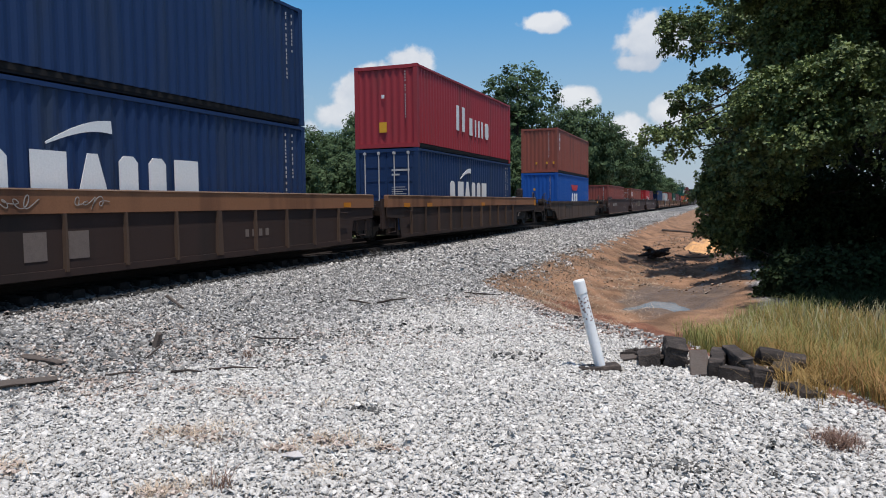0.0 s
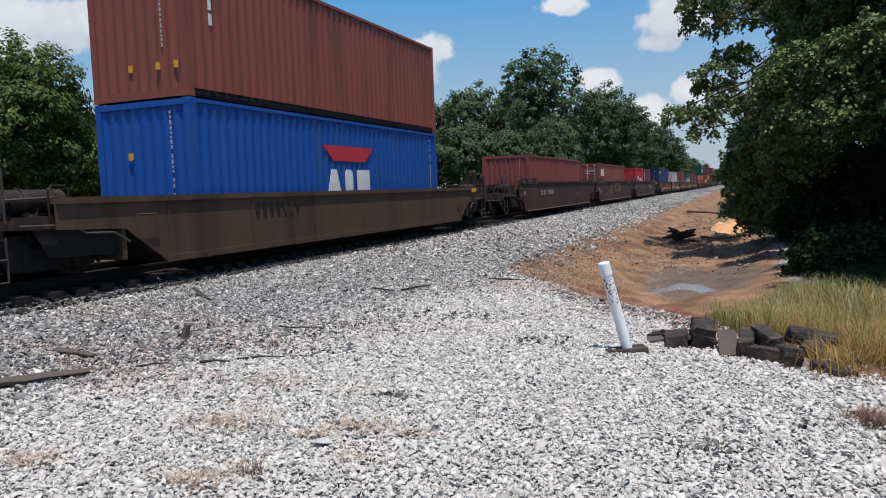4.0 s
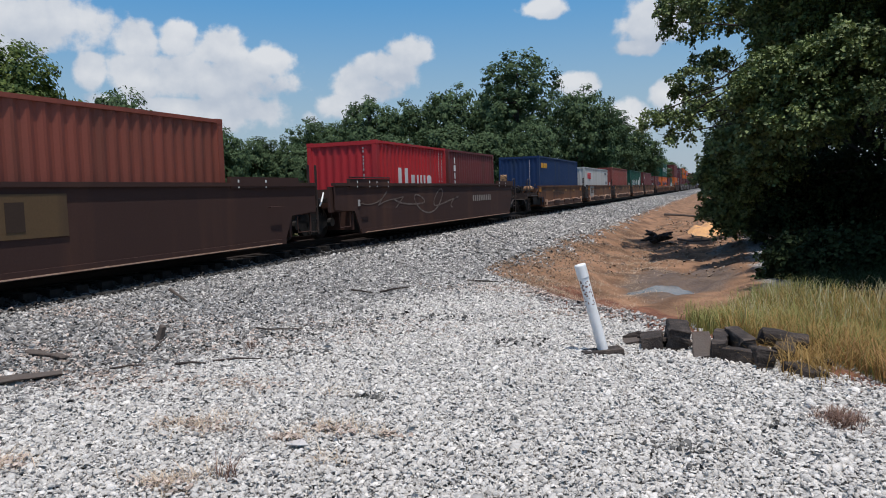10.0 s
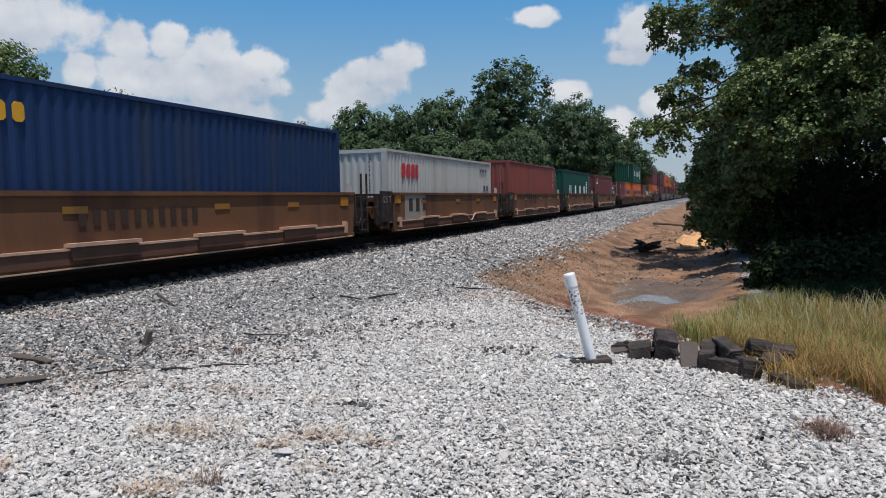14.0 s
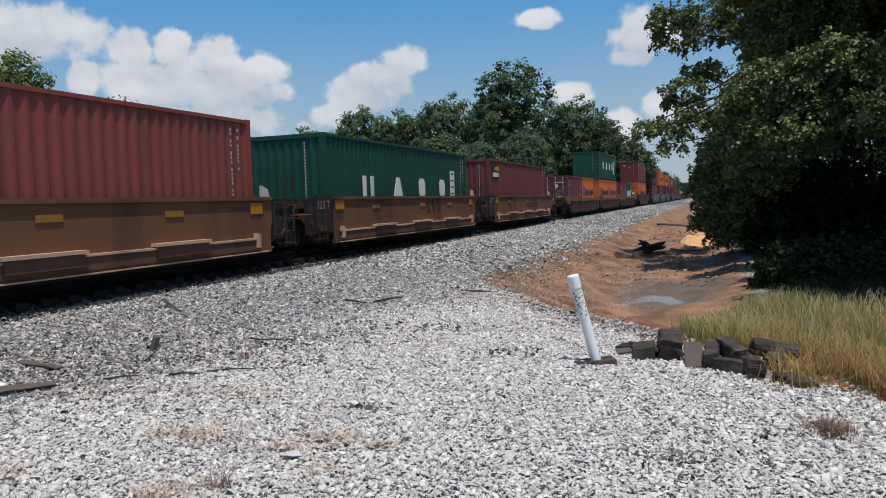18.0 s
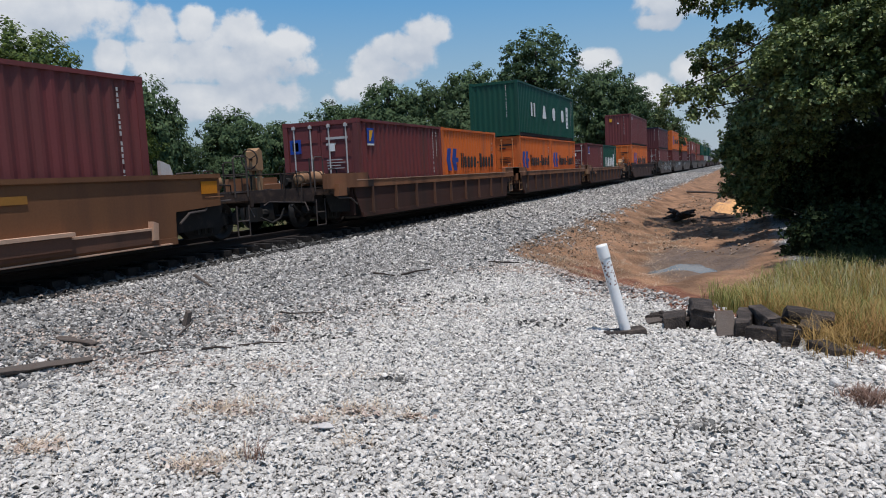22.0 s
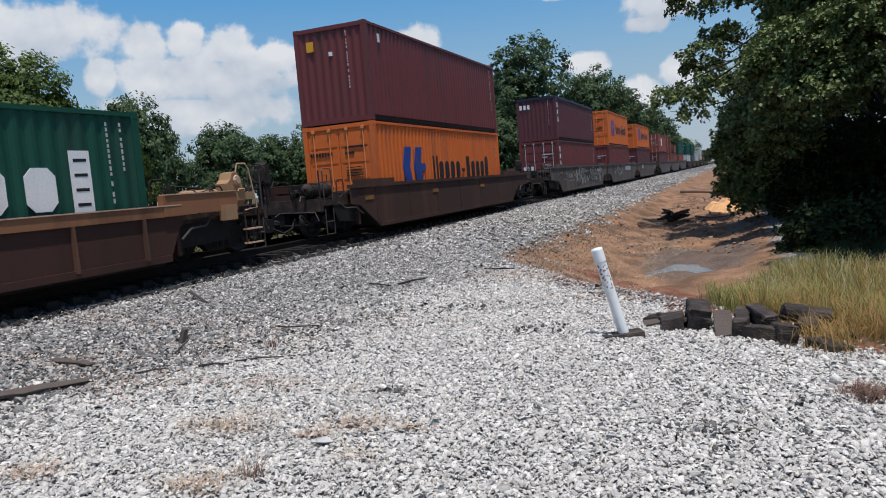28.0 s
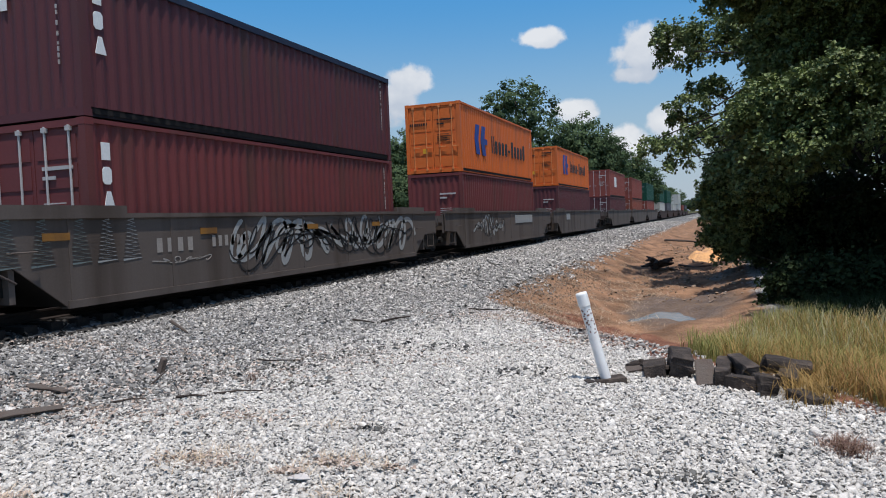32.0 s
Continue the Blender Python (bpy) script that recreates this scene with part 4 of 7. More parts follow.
def wheelset():
    s = Solid()
    for x in (-1, 1):
        prof = [(0.03, 0.66), (0.12, 0.66), (0.16, 0.70), (0.36, 0.71), (0.40, 0.66), (0.445, 0.67), (0.445, 0.69), (0.415, 0.70), (0.41, 0.80), (0.37, 0.80), (0.34, 0.76), (0.17, 0.74), (0.12, 0.82), (0.03, 0.82)]
        s.lathe([(r, x * w) for r, w in prof], 24)
    s.tube([(-0.98, 0, 0), (0.98, 0, 0)], 0.075, sides=10)
    for a in range(4):
        m = Matrix.Rotation(a * math.pi / 2, 4, "X")
        for x in (-0.785, 0.75):
            s.box(x, x + 0.03, -0.035, 0.035, 0.2, 0.3, m)
    return s


FIRST = {}
sooty = material("sooty_steel", (0.034, 0.022, 0.018), 0.85, vary=0.3, scale=5, fine=40, bump=0.15, dirt=(0.075, 0.045, 0.032), dirt_amount=0.4)
pipe_steel = material("pipe_steel", (0.075, 0.06, 0.054), 0.6, 0.3, vary=0.3, scale=8, fine=40)


def truck(car, y):
    """Four-wheel truck; its wheels turn."""
    if "truck" not in FIRST:
        s = Solid()
        for x in (-1.0, 1.0):
            a, b = x - 0.07, x + 0.07
            s.prism([(-1.15, -0.02), (-0.62, -0.08), (-0.42, -0.26), (0.42, -0.26), (0.62, -0.08), (1.15, -0.02), (1.15, 0.14), (0.68, 0.16), (0.42, 0.3), (-0.42, 0.3), (-0.68, 0.16), (-1.15, 0.14)], a, b)
            for k in range(3):
                s.tube([(x * 1.03, -0.2 + 0.2 * k, -0.2), (x * 1.03, -0.2 + 0.2 * k, 0.08)], 0.085, sides=8)
            for y_ in (-0.89, 0.89):
                s.tube([(x * 0.98, y_, 0.03), (x * 1.18, y_, 0.03)], 0.12, sides=10)
        s.box(-1.05, 1.05, -0.2, 0.2, 0.05, 0.32)
        s.box(-0.3, 0.3, -0.3, 0.3, 0.28, 0.55)
        for y_ in (-0.42, 0.42):
            s.box(-0.78, 0.78, y_ - 0.05, y_ + 0.05, -0.1, 0.02)
        FIRST["truck"] = s.mesh("truck")
        FIRST["wheels"] = wheelset().mesh("wheelset")
        FIRST["wheels"].polygons.foreach_set("use_smooth", [True] * len(FIRST["wheels"].polygons))
    t = link_mesh("truck", FIRST["truck"], grime, car)
    t.location = (0, y, 0.42)
    for dy in (-0.89, 0.89):
        w = link_mesh("wheelset", FIRST["wheels"], wheel_steel, t)
        w.location = (0, dy, 0)
        WHEELS.append((w, dy))


def ladder(car, x, y, z0, z1, mat, w=0.4):
    s = Solid()
    for dy in (-w / 2, w / 2):
        s.tube([(x, y + dy, z0), (x, y + dy, z1)], 0.016, sides=6)
    k = z0 + 0.08
    while k < z1:
        s.tube([(x, y - w / 2, k), (x, y + w / 2, k)], 0.013, sides=6)
        k += 0.3
    part("ladder", s, mat, car)


def tall_ladder(car, x, y, z0, z1, top, mat, w=0.36):
    """A ladder whose posts run on above the deck as handholds."""
    s = Solid()
    for dy in (-w / 2, w / 2):
        s.box(x - 0.02, x + 0.02, y + dy - 0.03, y + dy + 0.03, z0, top)
    k = z0 + 0.05
    while k < z1:
        s.tube([(x, y - w / 2, k), (x, y + w / 2, k)], 0.017, sides=6)
        k += 0.31
    part("ladder", s, mat, car)


def grab_iron(car, x, y, z, w, mat):
    s = Solid().tube([(x - 0.06, y, z), (x, y, z), (x, y + w, z), (x - 0.06, y + w, z)], 0.013, sides=6)
    part("grab_iron", s, mat, car)


def joint_end(car, style, y, way, mat, high, room):
    """The inner end of a unit, over the truck it shares with its neighbour. way: +1 towards the tail."""
    d = 1.0 * way
    s = Solid()
    a, b = sorted((y, y + d * room))
    s.box(-1.15, 1.15, a, b, 0.98, 1.10)
    s.box(-0.5, 0.5, a, b, 0.72, 1.0)
    s.box(-0.18, 0.18, a, b, 0.24, 0.74)
    part("end_deck", s, end_grime, car)
    for x in (-1.42, 1.36):
        pl = Solid().box(x, x + 0.06, *sorted((y + d * 0.02, y + d * min(1.15, room))), 0.42 if style in (1, 4) else 0.72, high)
        part("end_plate", pl, end_grime if style == 4 else car_dark if style == 3 else mat, car)
        if style == 5:
            st = Solid().box(x - 0.02, x + 0.1, *sorted((y + d * (room - 0.28), y + d * room)), 0.62, high + 0.16)
            part("stake", st, chord_rust, car)
        if room > 1.4:
            ladder(car, x + (0.09 if x > 0 else -0.03), y + d * (room - 0.3), 0.1, 0.95, end_grime if style == 4 else mat, 0.36)
        g = x + (0.12 if x > 0 else -0.06)
        yy = y + d * 0.45
        part("grab_iron", Solid().tube([(g - 0.05, yy - 0.3, 0.72), (g, yy - 0.3, 0.7), (g, yy - 0.28, 0.3), (g, yy + 0.28, 0.3), (g, yy + 0.3, 0.7), (g - 0.05, yy + 0.3, 0.72)], 0.014, sides=6), end_grime if style == 4 else mat, car)
    if high > 0 and not style == 7:
        pipes(car, y + d * 0.6, 5, 0.7, 1.15)
    if style in (3, 4) and way > 0:
        for x in (-1.46, 1.45):
            tall_ladder(car, x, y + d * (room - 0.24), 0.22, 1.25, 1.95, sooty)
    if style == 4:
        for x in (-1.47, 1.46):
            z0, z1, a0, a1 = 0.52, high - 0.02, y + d * 0.05, y + d * (room - 0.5)
            rim = Solid().tube([(x, a0, z0), (x, a0, z1), (x, a1, z1), (x, a1, z0 + 0.12), (x, a1 - d * 0.12, z0), (x, a0, z0)], 0.013, sides=6)
            part("edge_pipe", rim, pipe_steel, car)
        part("end_cover", Solid().box(-1.3, 1.3, *sorted((y + d * 0.05, y + d * room)), high, high + 0.06), end_grime, car)
    if style == 5:
        for x in (-1.5, 1.5):
            hoop(car, x, y + d * (room - 0.5), 0.95, 1.5, 0.34, chord_rust)
            sill_step(car, x, y + d * (room - 0.5), 0.3, 0.92, bracket_tan)
        part("end_cover", Solid().box(-1.45, 1.45, *sorted((y + d * 0.1, y + d * (room - 0.1))), 1.1, 1.14), chord_rust, car)
    hose = Solid().tube([(1.1, y + d * 0.9, 1.25), (1.2, y + d * 1.2, 1.0), (1.15, y + d * room, 0.9)], 0.022, sides=6)
    part("air_hose", hose, grime if style != 3 else white_paint, car)


def sill_step(car, x, y, z0, z1, mat, w=0.4):
    """Stirrup step: a bent bar with two treads hanging under the deck."""
    s = Solid()
    s.tube([(x, y - w / 2, z1), (x, y - w / 2, z0), (x, y + w / 2, z0), (x, y + w / 2, z1)], 0.018, sides=6)
    s.tube([(x, y - w / 2, (z0 + z1) / 2), (x, y + w / 2, (z0 + z1) / 2)], 0.016, sides=6)
    part("step", s, mat, car)


def hoop(car, x, y, z0, z1, w, mat, r=0.018):
    """A handhold bent like an upside-down U."""
    k = 0.06
    s = Solid().tube([(x, y - w / 2, z0), (x, y - w / 2, z1 - k), (x, y - w / 2 + k, z1), (x, y + w / 2 - k, z1), (x, y + w / 2, z1 - k), (x, y + w / 2, z0)], r, sides=6)
    part("handrail", s, mat, car)


def open_end(car, y, way, mat, high, reach):
    """The outer end of a car: tapering sills over the truck, crossover platform, railings and coupler."""
    d = 1.0 * way
    e = y + d * (reach - 0.08)
    sill = Solid().box(-0.2, 0.2, *sorted((y - d * 0.3, e + d * 0.05)), 0.22, 0.9)
    sill.box(-1.15, 1.15, *sorted((y + d * 1.0, y + d * 1.5)), 0.62, 0.92)
    part("centre_sill", sill, grime, car)
    for x in (-1.34, 1.28):
        out = [(y - d * 0.25, 0.74), (y + d * 0.5, 0.78), (e, 0.82), (e, 0.98), (y + d * 0.75, 1.0), (y + d * 0.2, high - 0.12), (y - d * 0.25, high - 0.12)]
        part("end_sill", Solid().prism(out if d > 0 else out[::-1], x, x + 0.06), sooty, car)
        # added dark sheet that stands for the deep shade round the truck
        q = max(0.75, reach * 0.5)
        apron = [(y - d * 0.2, 0.3), (y + d * q, 0.36), (y + d * (q + 0.25), 0.8), (y - d * 0.2, 0.8)]
        part("apron", Solid().prism(apron if d > 0 else apron[::-1], x + 0.012, x + 0.042), grime, car)
    part("deck_plate", Solid().box(-1.27, 1.27, *sorted((y - d * 0.2, e - d * 0.66)), 0.925, 0.955), end_grime, car)
    part("end_beam", Solid().box(-1.36, 1.36, *sorted((e - d * 0.02, e + d * 0.08)), 0.68, 1.0), sooty, car)
    part("platform", Solid().box(-1.34, 1.34, *sorted((e - d * 0.06, e - d * 0.62)), 0.965, 1.0), end_grime, car)
    rail = Solid()
    for x in (-1.3, -0.45, 0.45, 1.3):
        rail.tube([(x, e, 0.98), (x, e, 1.72 if abs(x) > 1 else 1.38)], 0.02, sides=6)
    rail.tube([(-1.3, e, 1.38), (1.3, e, 1.38)], 0.018, sides=6)
    part("crossover_rail", rail, end_grime, car)
    for x in (-1.36, 1.36):
        hoop(car, x, e - d * 0.3, 0.9, 1.75, 0.42, pipe_steel if x > 0 else end_grime)
        sill_step(car, x, e - d * 0.3, 0.08, 0.72, pipe_steel if x > 0 else end_grime)
        hoop(car, x, y + d * reach * 0.42, 0.98, 1.45, 0.36, end_grime)
    k = Solid().tube([(0, e + d * 0.1, 0.42), (0, e + d * 0.55, 0.42)], 0.11, sides=8)
    k.box(-0.16, 0.16, *sorted((e + d * 0.45, e + d * 0.68)), 0.25, 0.58)
    part("coupler", k, grime, car)
    part("uncoupling_lever", Solid().tube([(0.1, e + d * 0.3, 0.62), (0.15, e + d * 0.14, 0.7), (1.2, e + d * 0.14, 0.66), (1.3, e + d * 0.16, 0.45)], 0.016, sides=6), pipe_steel, car)
    h = Solid().tube([(0.5, e, 0.55), (0.52, e + d * 0.22, 0.3), (0.42, e + d * 0.45, 0.2), (0.25, e + d * 0.66, 0.34)], 0.03, sides=6)
    part("air_hose", h, grime, car)
    line = Solid().tube([(1.38, e - d * 0.7, 0.86), (1.4, y + d * 0.9, 0.84), (1.44, y + d * 0.7, 0.7), (1.5, y + d * 0.2, 0.68), (1.53, y - d * 0.1, 0.5)], 0.022, sides=6)
    part("brake_pipe", line, pipe_steel, car)
    rig = Solid()
    for q in (0.55, 1.7):
        rig.tube([(-0.8, y + d * q, 0.34), (0.95, y + d * q, 0.34)], 0.05, sides=6)
        rig.tube([(0.95, y + d * q, 0.34), (1.02, y + d * (q + 0.5), 0.62)], 0.03, sides=6)
    part("brake_beam", rig, grime, car)
    return e


def brake_gear(car, y, mat):
    """Air reservoir, control valve and hand-brake stand on an end of a car."""
    tan_ = bracket_tan if mat is chord_rust else end_grime
    s = Solid().tube([(0.95, y - 0.5, 1.22), (0.95, y - 0.46, 1.22), (0.95, y + 0.42, 1.22), (0.95, y + 0.46, 1.22)], 0.19, sides=14)
    s.tube([(0.95, y - 0.56, 1.22), (0.95, y - 0.5, 1.22)], 0.1, 0.17, sides=14)
    part("air_reservoir", s, tan_, car, smooth=True)
    for q in (-0.3, 0.25):
        b = Solid()
        b.box(0.74, 1.16, y + q, y + q + 0.05, 0.98, 1.06)
        b.tube([(0.95 + 0.2 * math.cos(a), y + q + 0.025, 1.22 + 0.2 * math.sin(a)) for a in [math.pi * k / 6 for k in range(7)]], 0.014, sides=5)
        part("strap", b, end_grime, car)
    v = Solid().box(0.2, 0.55, y - 0.14, y + 0.16, 1.0, 1.36).tube([(0.38, y - 0.3, 1.18), (0.38, y + 0.32, 1.18)], 0.1, sides=10)
    v.tube([(0.55, y, 1.12), (0.74, y, 1.2)], 0.03, sides=6).tube([(0.3, y + 0.16, 1.3), (0.3, y + 0.5, 1.34), (0.3, y + 0.62, 1.0)], 0.022, sides=6)
    part("brake_valve", v, grime, car)
    p = Solid().box(-0.5, -0.42, y - 0.55, y - 0.42, 0.95, 1.95).box(-0.28, -0.2, y - 0.55, y - 0.42, 0.95, 1.95)
    p.prism([(y - 0.62, 1.5), (y - 0.38, 1.5), (y - 0.4, 1.98), (y - 0.5, 2.06), (y - 0.6, 1.98)], -0.52, -0.18)
    part("brake_stand", p, tan_, car)
    c, n = (-0.35, y - 0.7, 1.78), 14
    w = Solid().tube([(c[0] + 0.24 * math.cos(a), c[1], c[2] + 0.24 * math.sin(a)) for a in [2 * math.pi * k / n for k in range(n + 1)]], 0.018, sides=6)
    for k in range(3):
        a = 2.1 * k + 0.4
        w.tube([c, (c[0] + 0.24 * math.cos(a), c[1], c[2] + 0.24 * math.sin(a))], 0.012, sides=5)
    w.tube([c, (c[0], y - 0.6, c[2])], 0.03, sides=6)
    part("brake_wheel", w, end_grime, car)
    part("chain_guide", Solid().tube([(-0.35, y - 0.5, 1.5), (-0.3, y - 0.3, 0.95), (-0.3, y + 0.6, 0.86)], 0.015, sides=5), grime, car)
    pipes(car, y, 9)


def tan_stand(car, y):
    """Hand-brake housing on the corner of a deck, with its shelf, handhold and steps."""
    body = Solid().prism([(y, 1.0), (y + 0.5, 1.0), (y + 0.52, 1.34), (y + 0.44, 1.62), (y + 0.32, 1.74), (y + 0.18, 1.72), (y + 0.12, 1.58), (y, 1.5)], 1.02, 1.32)
    part("brake_housing", body, bracket_tan, car)
    part("housing_cap", Solid().tube([(1.34, y + 0.28, 1.56), (1.4, y + 0.28, 1.56)], 0.11, 0.07, sides=12), ledge_rust, car)
    part("shelf", Solid().box(1.0, 1.44, y + 0.12, y + 0.72, 1.14, 1.3), bracket_tan, car)
    part("grab_iron", Solid().tube([(1.45, y + 0.16, 1.32), (1.46, y + 0.18, 1.37), (1.46, y + 0.36, 1.37), (1.45, y + 0.38, 1.32)], 0.014, sides=6), ledge_rust, car)
    part("handrail", Solid().tube([(1.4, y + 0.2, 1.72), (1.42, y + 0.24, 1.9), (1.42, y + 0.52, 1.9), (1.43, y + 0.6, 1.78), (1.43, y + 0.78, 0.96), (1.43, y + 0.34, 0.92)], 0.016, sides=6), ledge_rust, car)
    for z in (0.5, 0.2):
        part("step", Solid().box(1.36, 1.48, y + 0.32, y + 0.84, z, z + 0.03), ledge_rust, car)
    for k in (0.33, 0.8):
        part("step_hanger", Solid().box(1.4, 1.43, y + k, y + k + 0.03, 0.2, 0.95), sooty, car)


def pipes(car, y, n, z0=0.95, z1=1.6):
    """Bent air pipes and brake rods on an end of a car."""
    rng = random.Random(round(10 * y) + n)
    for k in range(n):
        x = rng.uniform(0.3, 1.35)
        a = Vector((x, y + rng.uniform(-0.9, 0.9), rng.uniform(z0 - 0.3, z0 + 0.1)))
        b = a + Vector((0, rng.uniform(-0.1, 0.1), rng.uniform(0.2, z1 - z0)))
        c_ = b + Vector((rng.uniform(-0.1, 0.1), rng.uniform(-0.9, 0.9), rng.uniform(-0.1, 0.05)))
        e = c_ + Vector((0, rng.uniform(-0.1, 0.1), rng.uniform(-0.5, -0.1)))
        part("brake_pipe", Solid().tube([a, b, c_, e], rng.uniform(0.012, 0.024), sides=5), pipe_steel if k % 3 == 0 else end_grime, car)


# style: (side top, chord depth, bottom, half width)
STYLES = {1: (1.44, 0.36, 0.12, 1.50), 2: (1.27, 0.10, 0.10, 1.46), 3: (1.50, 0.08, 0.10, 1.50), 4: (1.40, 0.08, 0.17, 1.46),
          5: (1.13, 0.19, 0.16, 1.50), 6: (1.30, 0.1, 0.08, 1.48), 7: (1.52, 0.08, 0.06, 1.50)}
LABELS = {1: "rusty brown well car with a worn ochre top chord", 2: "drab low-sided well car with sloping ends", 3: "dark brown deep-sided well car with chalk scrawls",
          4: "dirty ochre well car with a stepped lower ledge", 5: "rust brown well car with upright side posts", 6: "dark brown smooth-sided well car", 7: "grey smooth-sided well car with graffiti"}


def well_car(y0, style, before, after, front="joint", tail="joint", trucks=(True, True), plain=False):
    """One unit. y0: leading edge of its load; before and after: how far it reaches past the load."""
    top, chord, low, half = STYLES[style]
    mat = {1: car_brown, 2: car_drab, 3: car_dark, 4: car_ochre, 5: car_russet, 6: car_dark, 7: car_grey}[style]
    car = new("well_car")
    tagged(car, LABELS[style], "railway car", group="cars of the train")
    MOVING.append([car, y0, 0.0])
    L = FT40
    out0, out1, slope = {1: (0.1, 0.15, 0.12), 2: (2.0, 2.4, 0.9), 3: (2.1, 2.1, 0.35), 4: (0.05, 0.3, 0.05), 5: (0.8, 0.6, 0.3), 6: (1.7, 1.9, 1.1), 7: (1.7, 1.9, 0.9)}[style]
    if style == 1:
        out0, out1 = (2.3 if front == "joint" else 0.15), (2.0 if tail == "joint" else 0.15)
    a, b = -out0, L + out1                      # ends of the deep part
    off = {1: 1.75, 2: 2.5, 3: 3.2, 4: 3.4, 5: 4.0, 6: 2.5, 7: 2.5}[style]
    f = -before + (0.5 if front == "joint" else off)      # ends of the side sills
    r = L + after - (0.5 if tail == "joint" else off)
    if style == 4:
        f, r = a - (0.04 if front == "joint" else 1.25), b + (0.04 if tail == "joint" else 1.25)
    f, r = min(f, a - 0.04), max(r, b + 0.04)
    for x in (-1, 1):
        x0, x1 = sorted((x * half, x * (half - 0.03)))
        out = [(a + slope, low), (b - slope, low), (b, 0.72), (r, 0.78), (r, top - chord), (f, top - chord), (f, 0.78), (a, 0.72)]
        part("side_sheet", Solid().prism(out, x0, x1), mat, car)
        x0, x1 = sorted((x * (half + 0.04), x * (half - 0.1)))
        part("top_chord", Solid().box(x0, x1, f, r, top - chord, top), chord_rust if style in (1, 5) else mat, car)
        x0, x1 = sorted((x * (half + 0.035), x * (half - 0.12)))
        part("bottom_sill", Solid().box(x0, x1, a + slope, b - slope, low - 0.03, low + 0.09), mat, car)
        # the pale lip paints the bright line along the chord's top edge
        if style in (1, 5):
            part("chord_lip", Solid().box(*sorted((x * (half + 0.055), x * (half - 0.1))), f + 0.05, r - 0.05, top, top + 0.022), ledge_rust, car)
            n = 11 if style == 1 else 9
            for k in range(n):
                y = a + 0.9 + k * (b - a - 1.8) / (n - 1)
                w = 0.09 if style == 1 and k == 6 else 0.03
                s = Solid().prism([(y - w, low + 0.05), (y + w, low + 0.05), (y + w * 0.55, top - chord), (y - w * 0.55, top - chord)], *sorted((x * half, x * (half + 0.075))))
                part("side_post", s, car_drab if style == 1 else car_umber, car)
        if style == 4:
            led = Solid().box(*sorted((x * half, x * (half + 0.09))), a + 0.35, b - 0.6, 0.445, 0.485)
            part("ledge", led, ledge_rust, car)
            y0_, y1_ = a + 0.3, b - 0.55
            skirt = Solid().prism([(y0_ + 0.1, low + 0.05), (y1_ - 0.1, low + 0.05), (y1_, 0.45), (y0_, 0.45)], *sorted((x * half, x * (half + 0.07))))
            part("lower_skirt", skirt, car_umber, car)
            for y in (2.4, 5.5, 8.6):
                part("step", Solid().box(*sorted((x * half, x * (half + 0.15))), y, y + 1.55, 0.5, 0.56), ledge_rust, car)
                part("step_face", Solid().box(*sorted((x * (half + 0.07), x * (half + 0.12))), y + 0.05, y + 1.5, low + 0.12, 0.49), car_umber, car)
            for y in (a + 0.35, b - 0.72):
                part("bracket", Solid().prism([(y, low + 0.1), (y + 0.12, low + 0.1), (y + 0.14, 0.56), (y + 0.02, 0.6)], *sorted((x * half, x * (half + 0.12)))), ledge_rust, car)
            part("gusset", Solid().prism([(L + 0.04, top), (L + 0.34, top), (L + 0.28, top + 0.18), (L + 0.04, top + 0.26)], *sorted((x * (half - 0.1), x * (half - 0.03)))), worn_white, car)
        # pale strip paints the sunlit line along the bottom edge
        if style in (3, 4):
            part("bottom_lip", Solid().box(*sorted((x * half, x * (half + (0.09 if style == 4 else 0.045)))), a + slope + 0.2, b - slope - 0.2, low - 0.02, low + 0.002), ledge_rust, car)
        if style == 5:
            x0, x1 = sorted((x * (half - 0.08), x * (half + 0.05)))
            part("end_girder", Solid().box(x0, x1, -2.3, -0.16, 0.95, 1.33), chord_rust, car)
            part("end_girder", Solid().box(x0, x1, L + 0.2, L + 2.3, 0.95, 1.33), chord_rust, car)
            part("gusset", Solid().prism([(-0.16, 0.94), (0.16, 0.94), (0.16, 1.14), (-0.05, 1.16), (-0.16, 1.3)], x0, x1), car_brown, car)
            part("jack_pad", Solid().box(*sorted((x * half, x * (half + 0.16))), -1.94, -1.54, 0.76, 1.07), chord_rust, car)
            part("girder_lip", Solid().box(x0, x1 + 0.02, L + 0.25, L + 2.25, 1.33, 1.35), ledge_rust, car)
            part("jack_pad", Solid().box(*sorted((x * half, x * (half + 0.16))), L + 1.75, L + 2.12, 0.76, 1.07), bracket_tan, car)
            if tail == "open" and x > 0:
                tan_stand(car, L + 2.32)
        if style == 3:
            x0, x1 = sorted((x * (half - 0.06), x * (half + 0.03)))
            part("end_girder", Solid().box(x0, x1, -2.4, 0.23, 1.38, 1.62), car_dark, car)
            part("end_girder", Solid().box(x0, x1, L - 0.23, L + 2.4, 1.38, 1.62), car_dark, car)
            part("hand_line", Solid().tube([(x * (half + 0.03), -2.4, 1.66), (x * (half + 0.03), 0.23, 1.66)], 0.02, sides=6), end_grime, car)
        if style in (6, 7):
            x0, x1 = sorted((x * (half - 0.08), x * (half + 0.035)))
            part("end_girder", Solid().box(x0, x1, -1.9, 0.5, top - 0.02, top + 0.13), mat, car)
            part("end_girder", Solid().box(x0, x1, L - 0.4, L + 1.8, top - 0.02, top + 0.13), mat, car)
        if style in (2, 6, 7) and not plain:
            for k in range(7):
                y = a + 1.0 + k * (b - a - 2.0) / 6
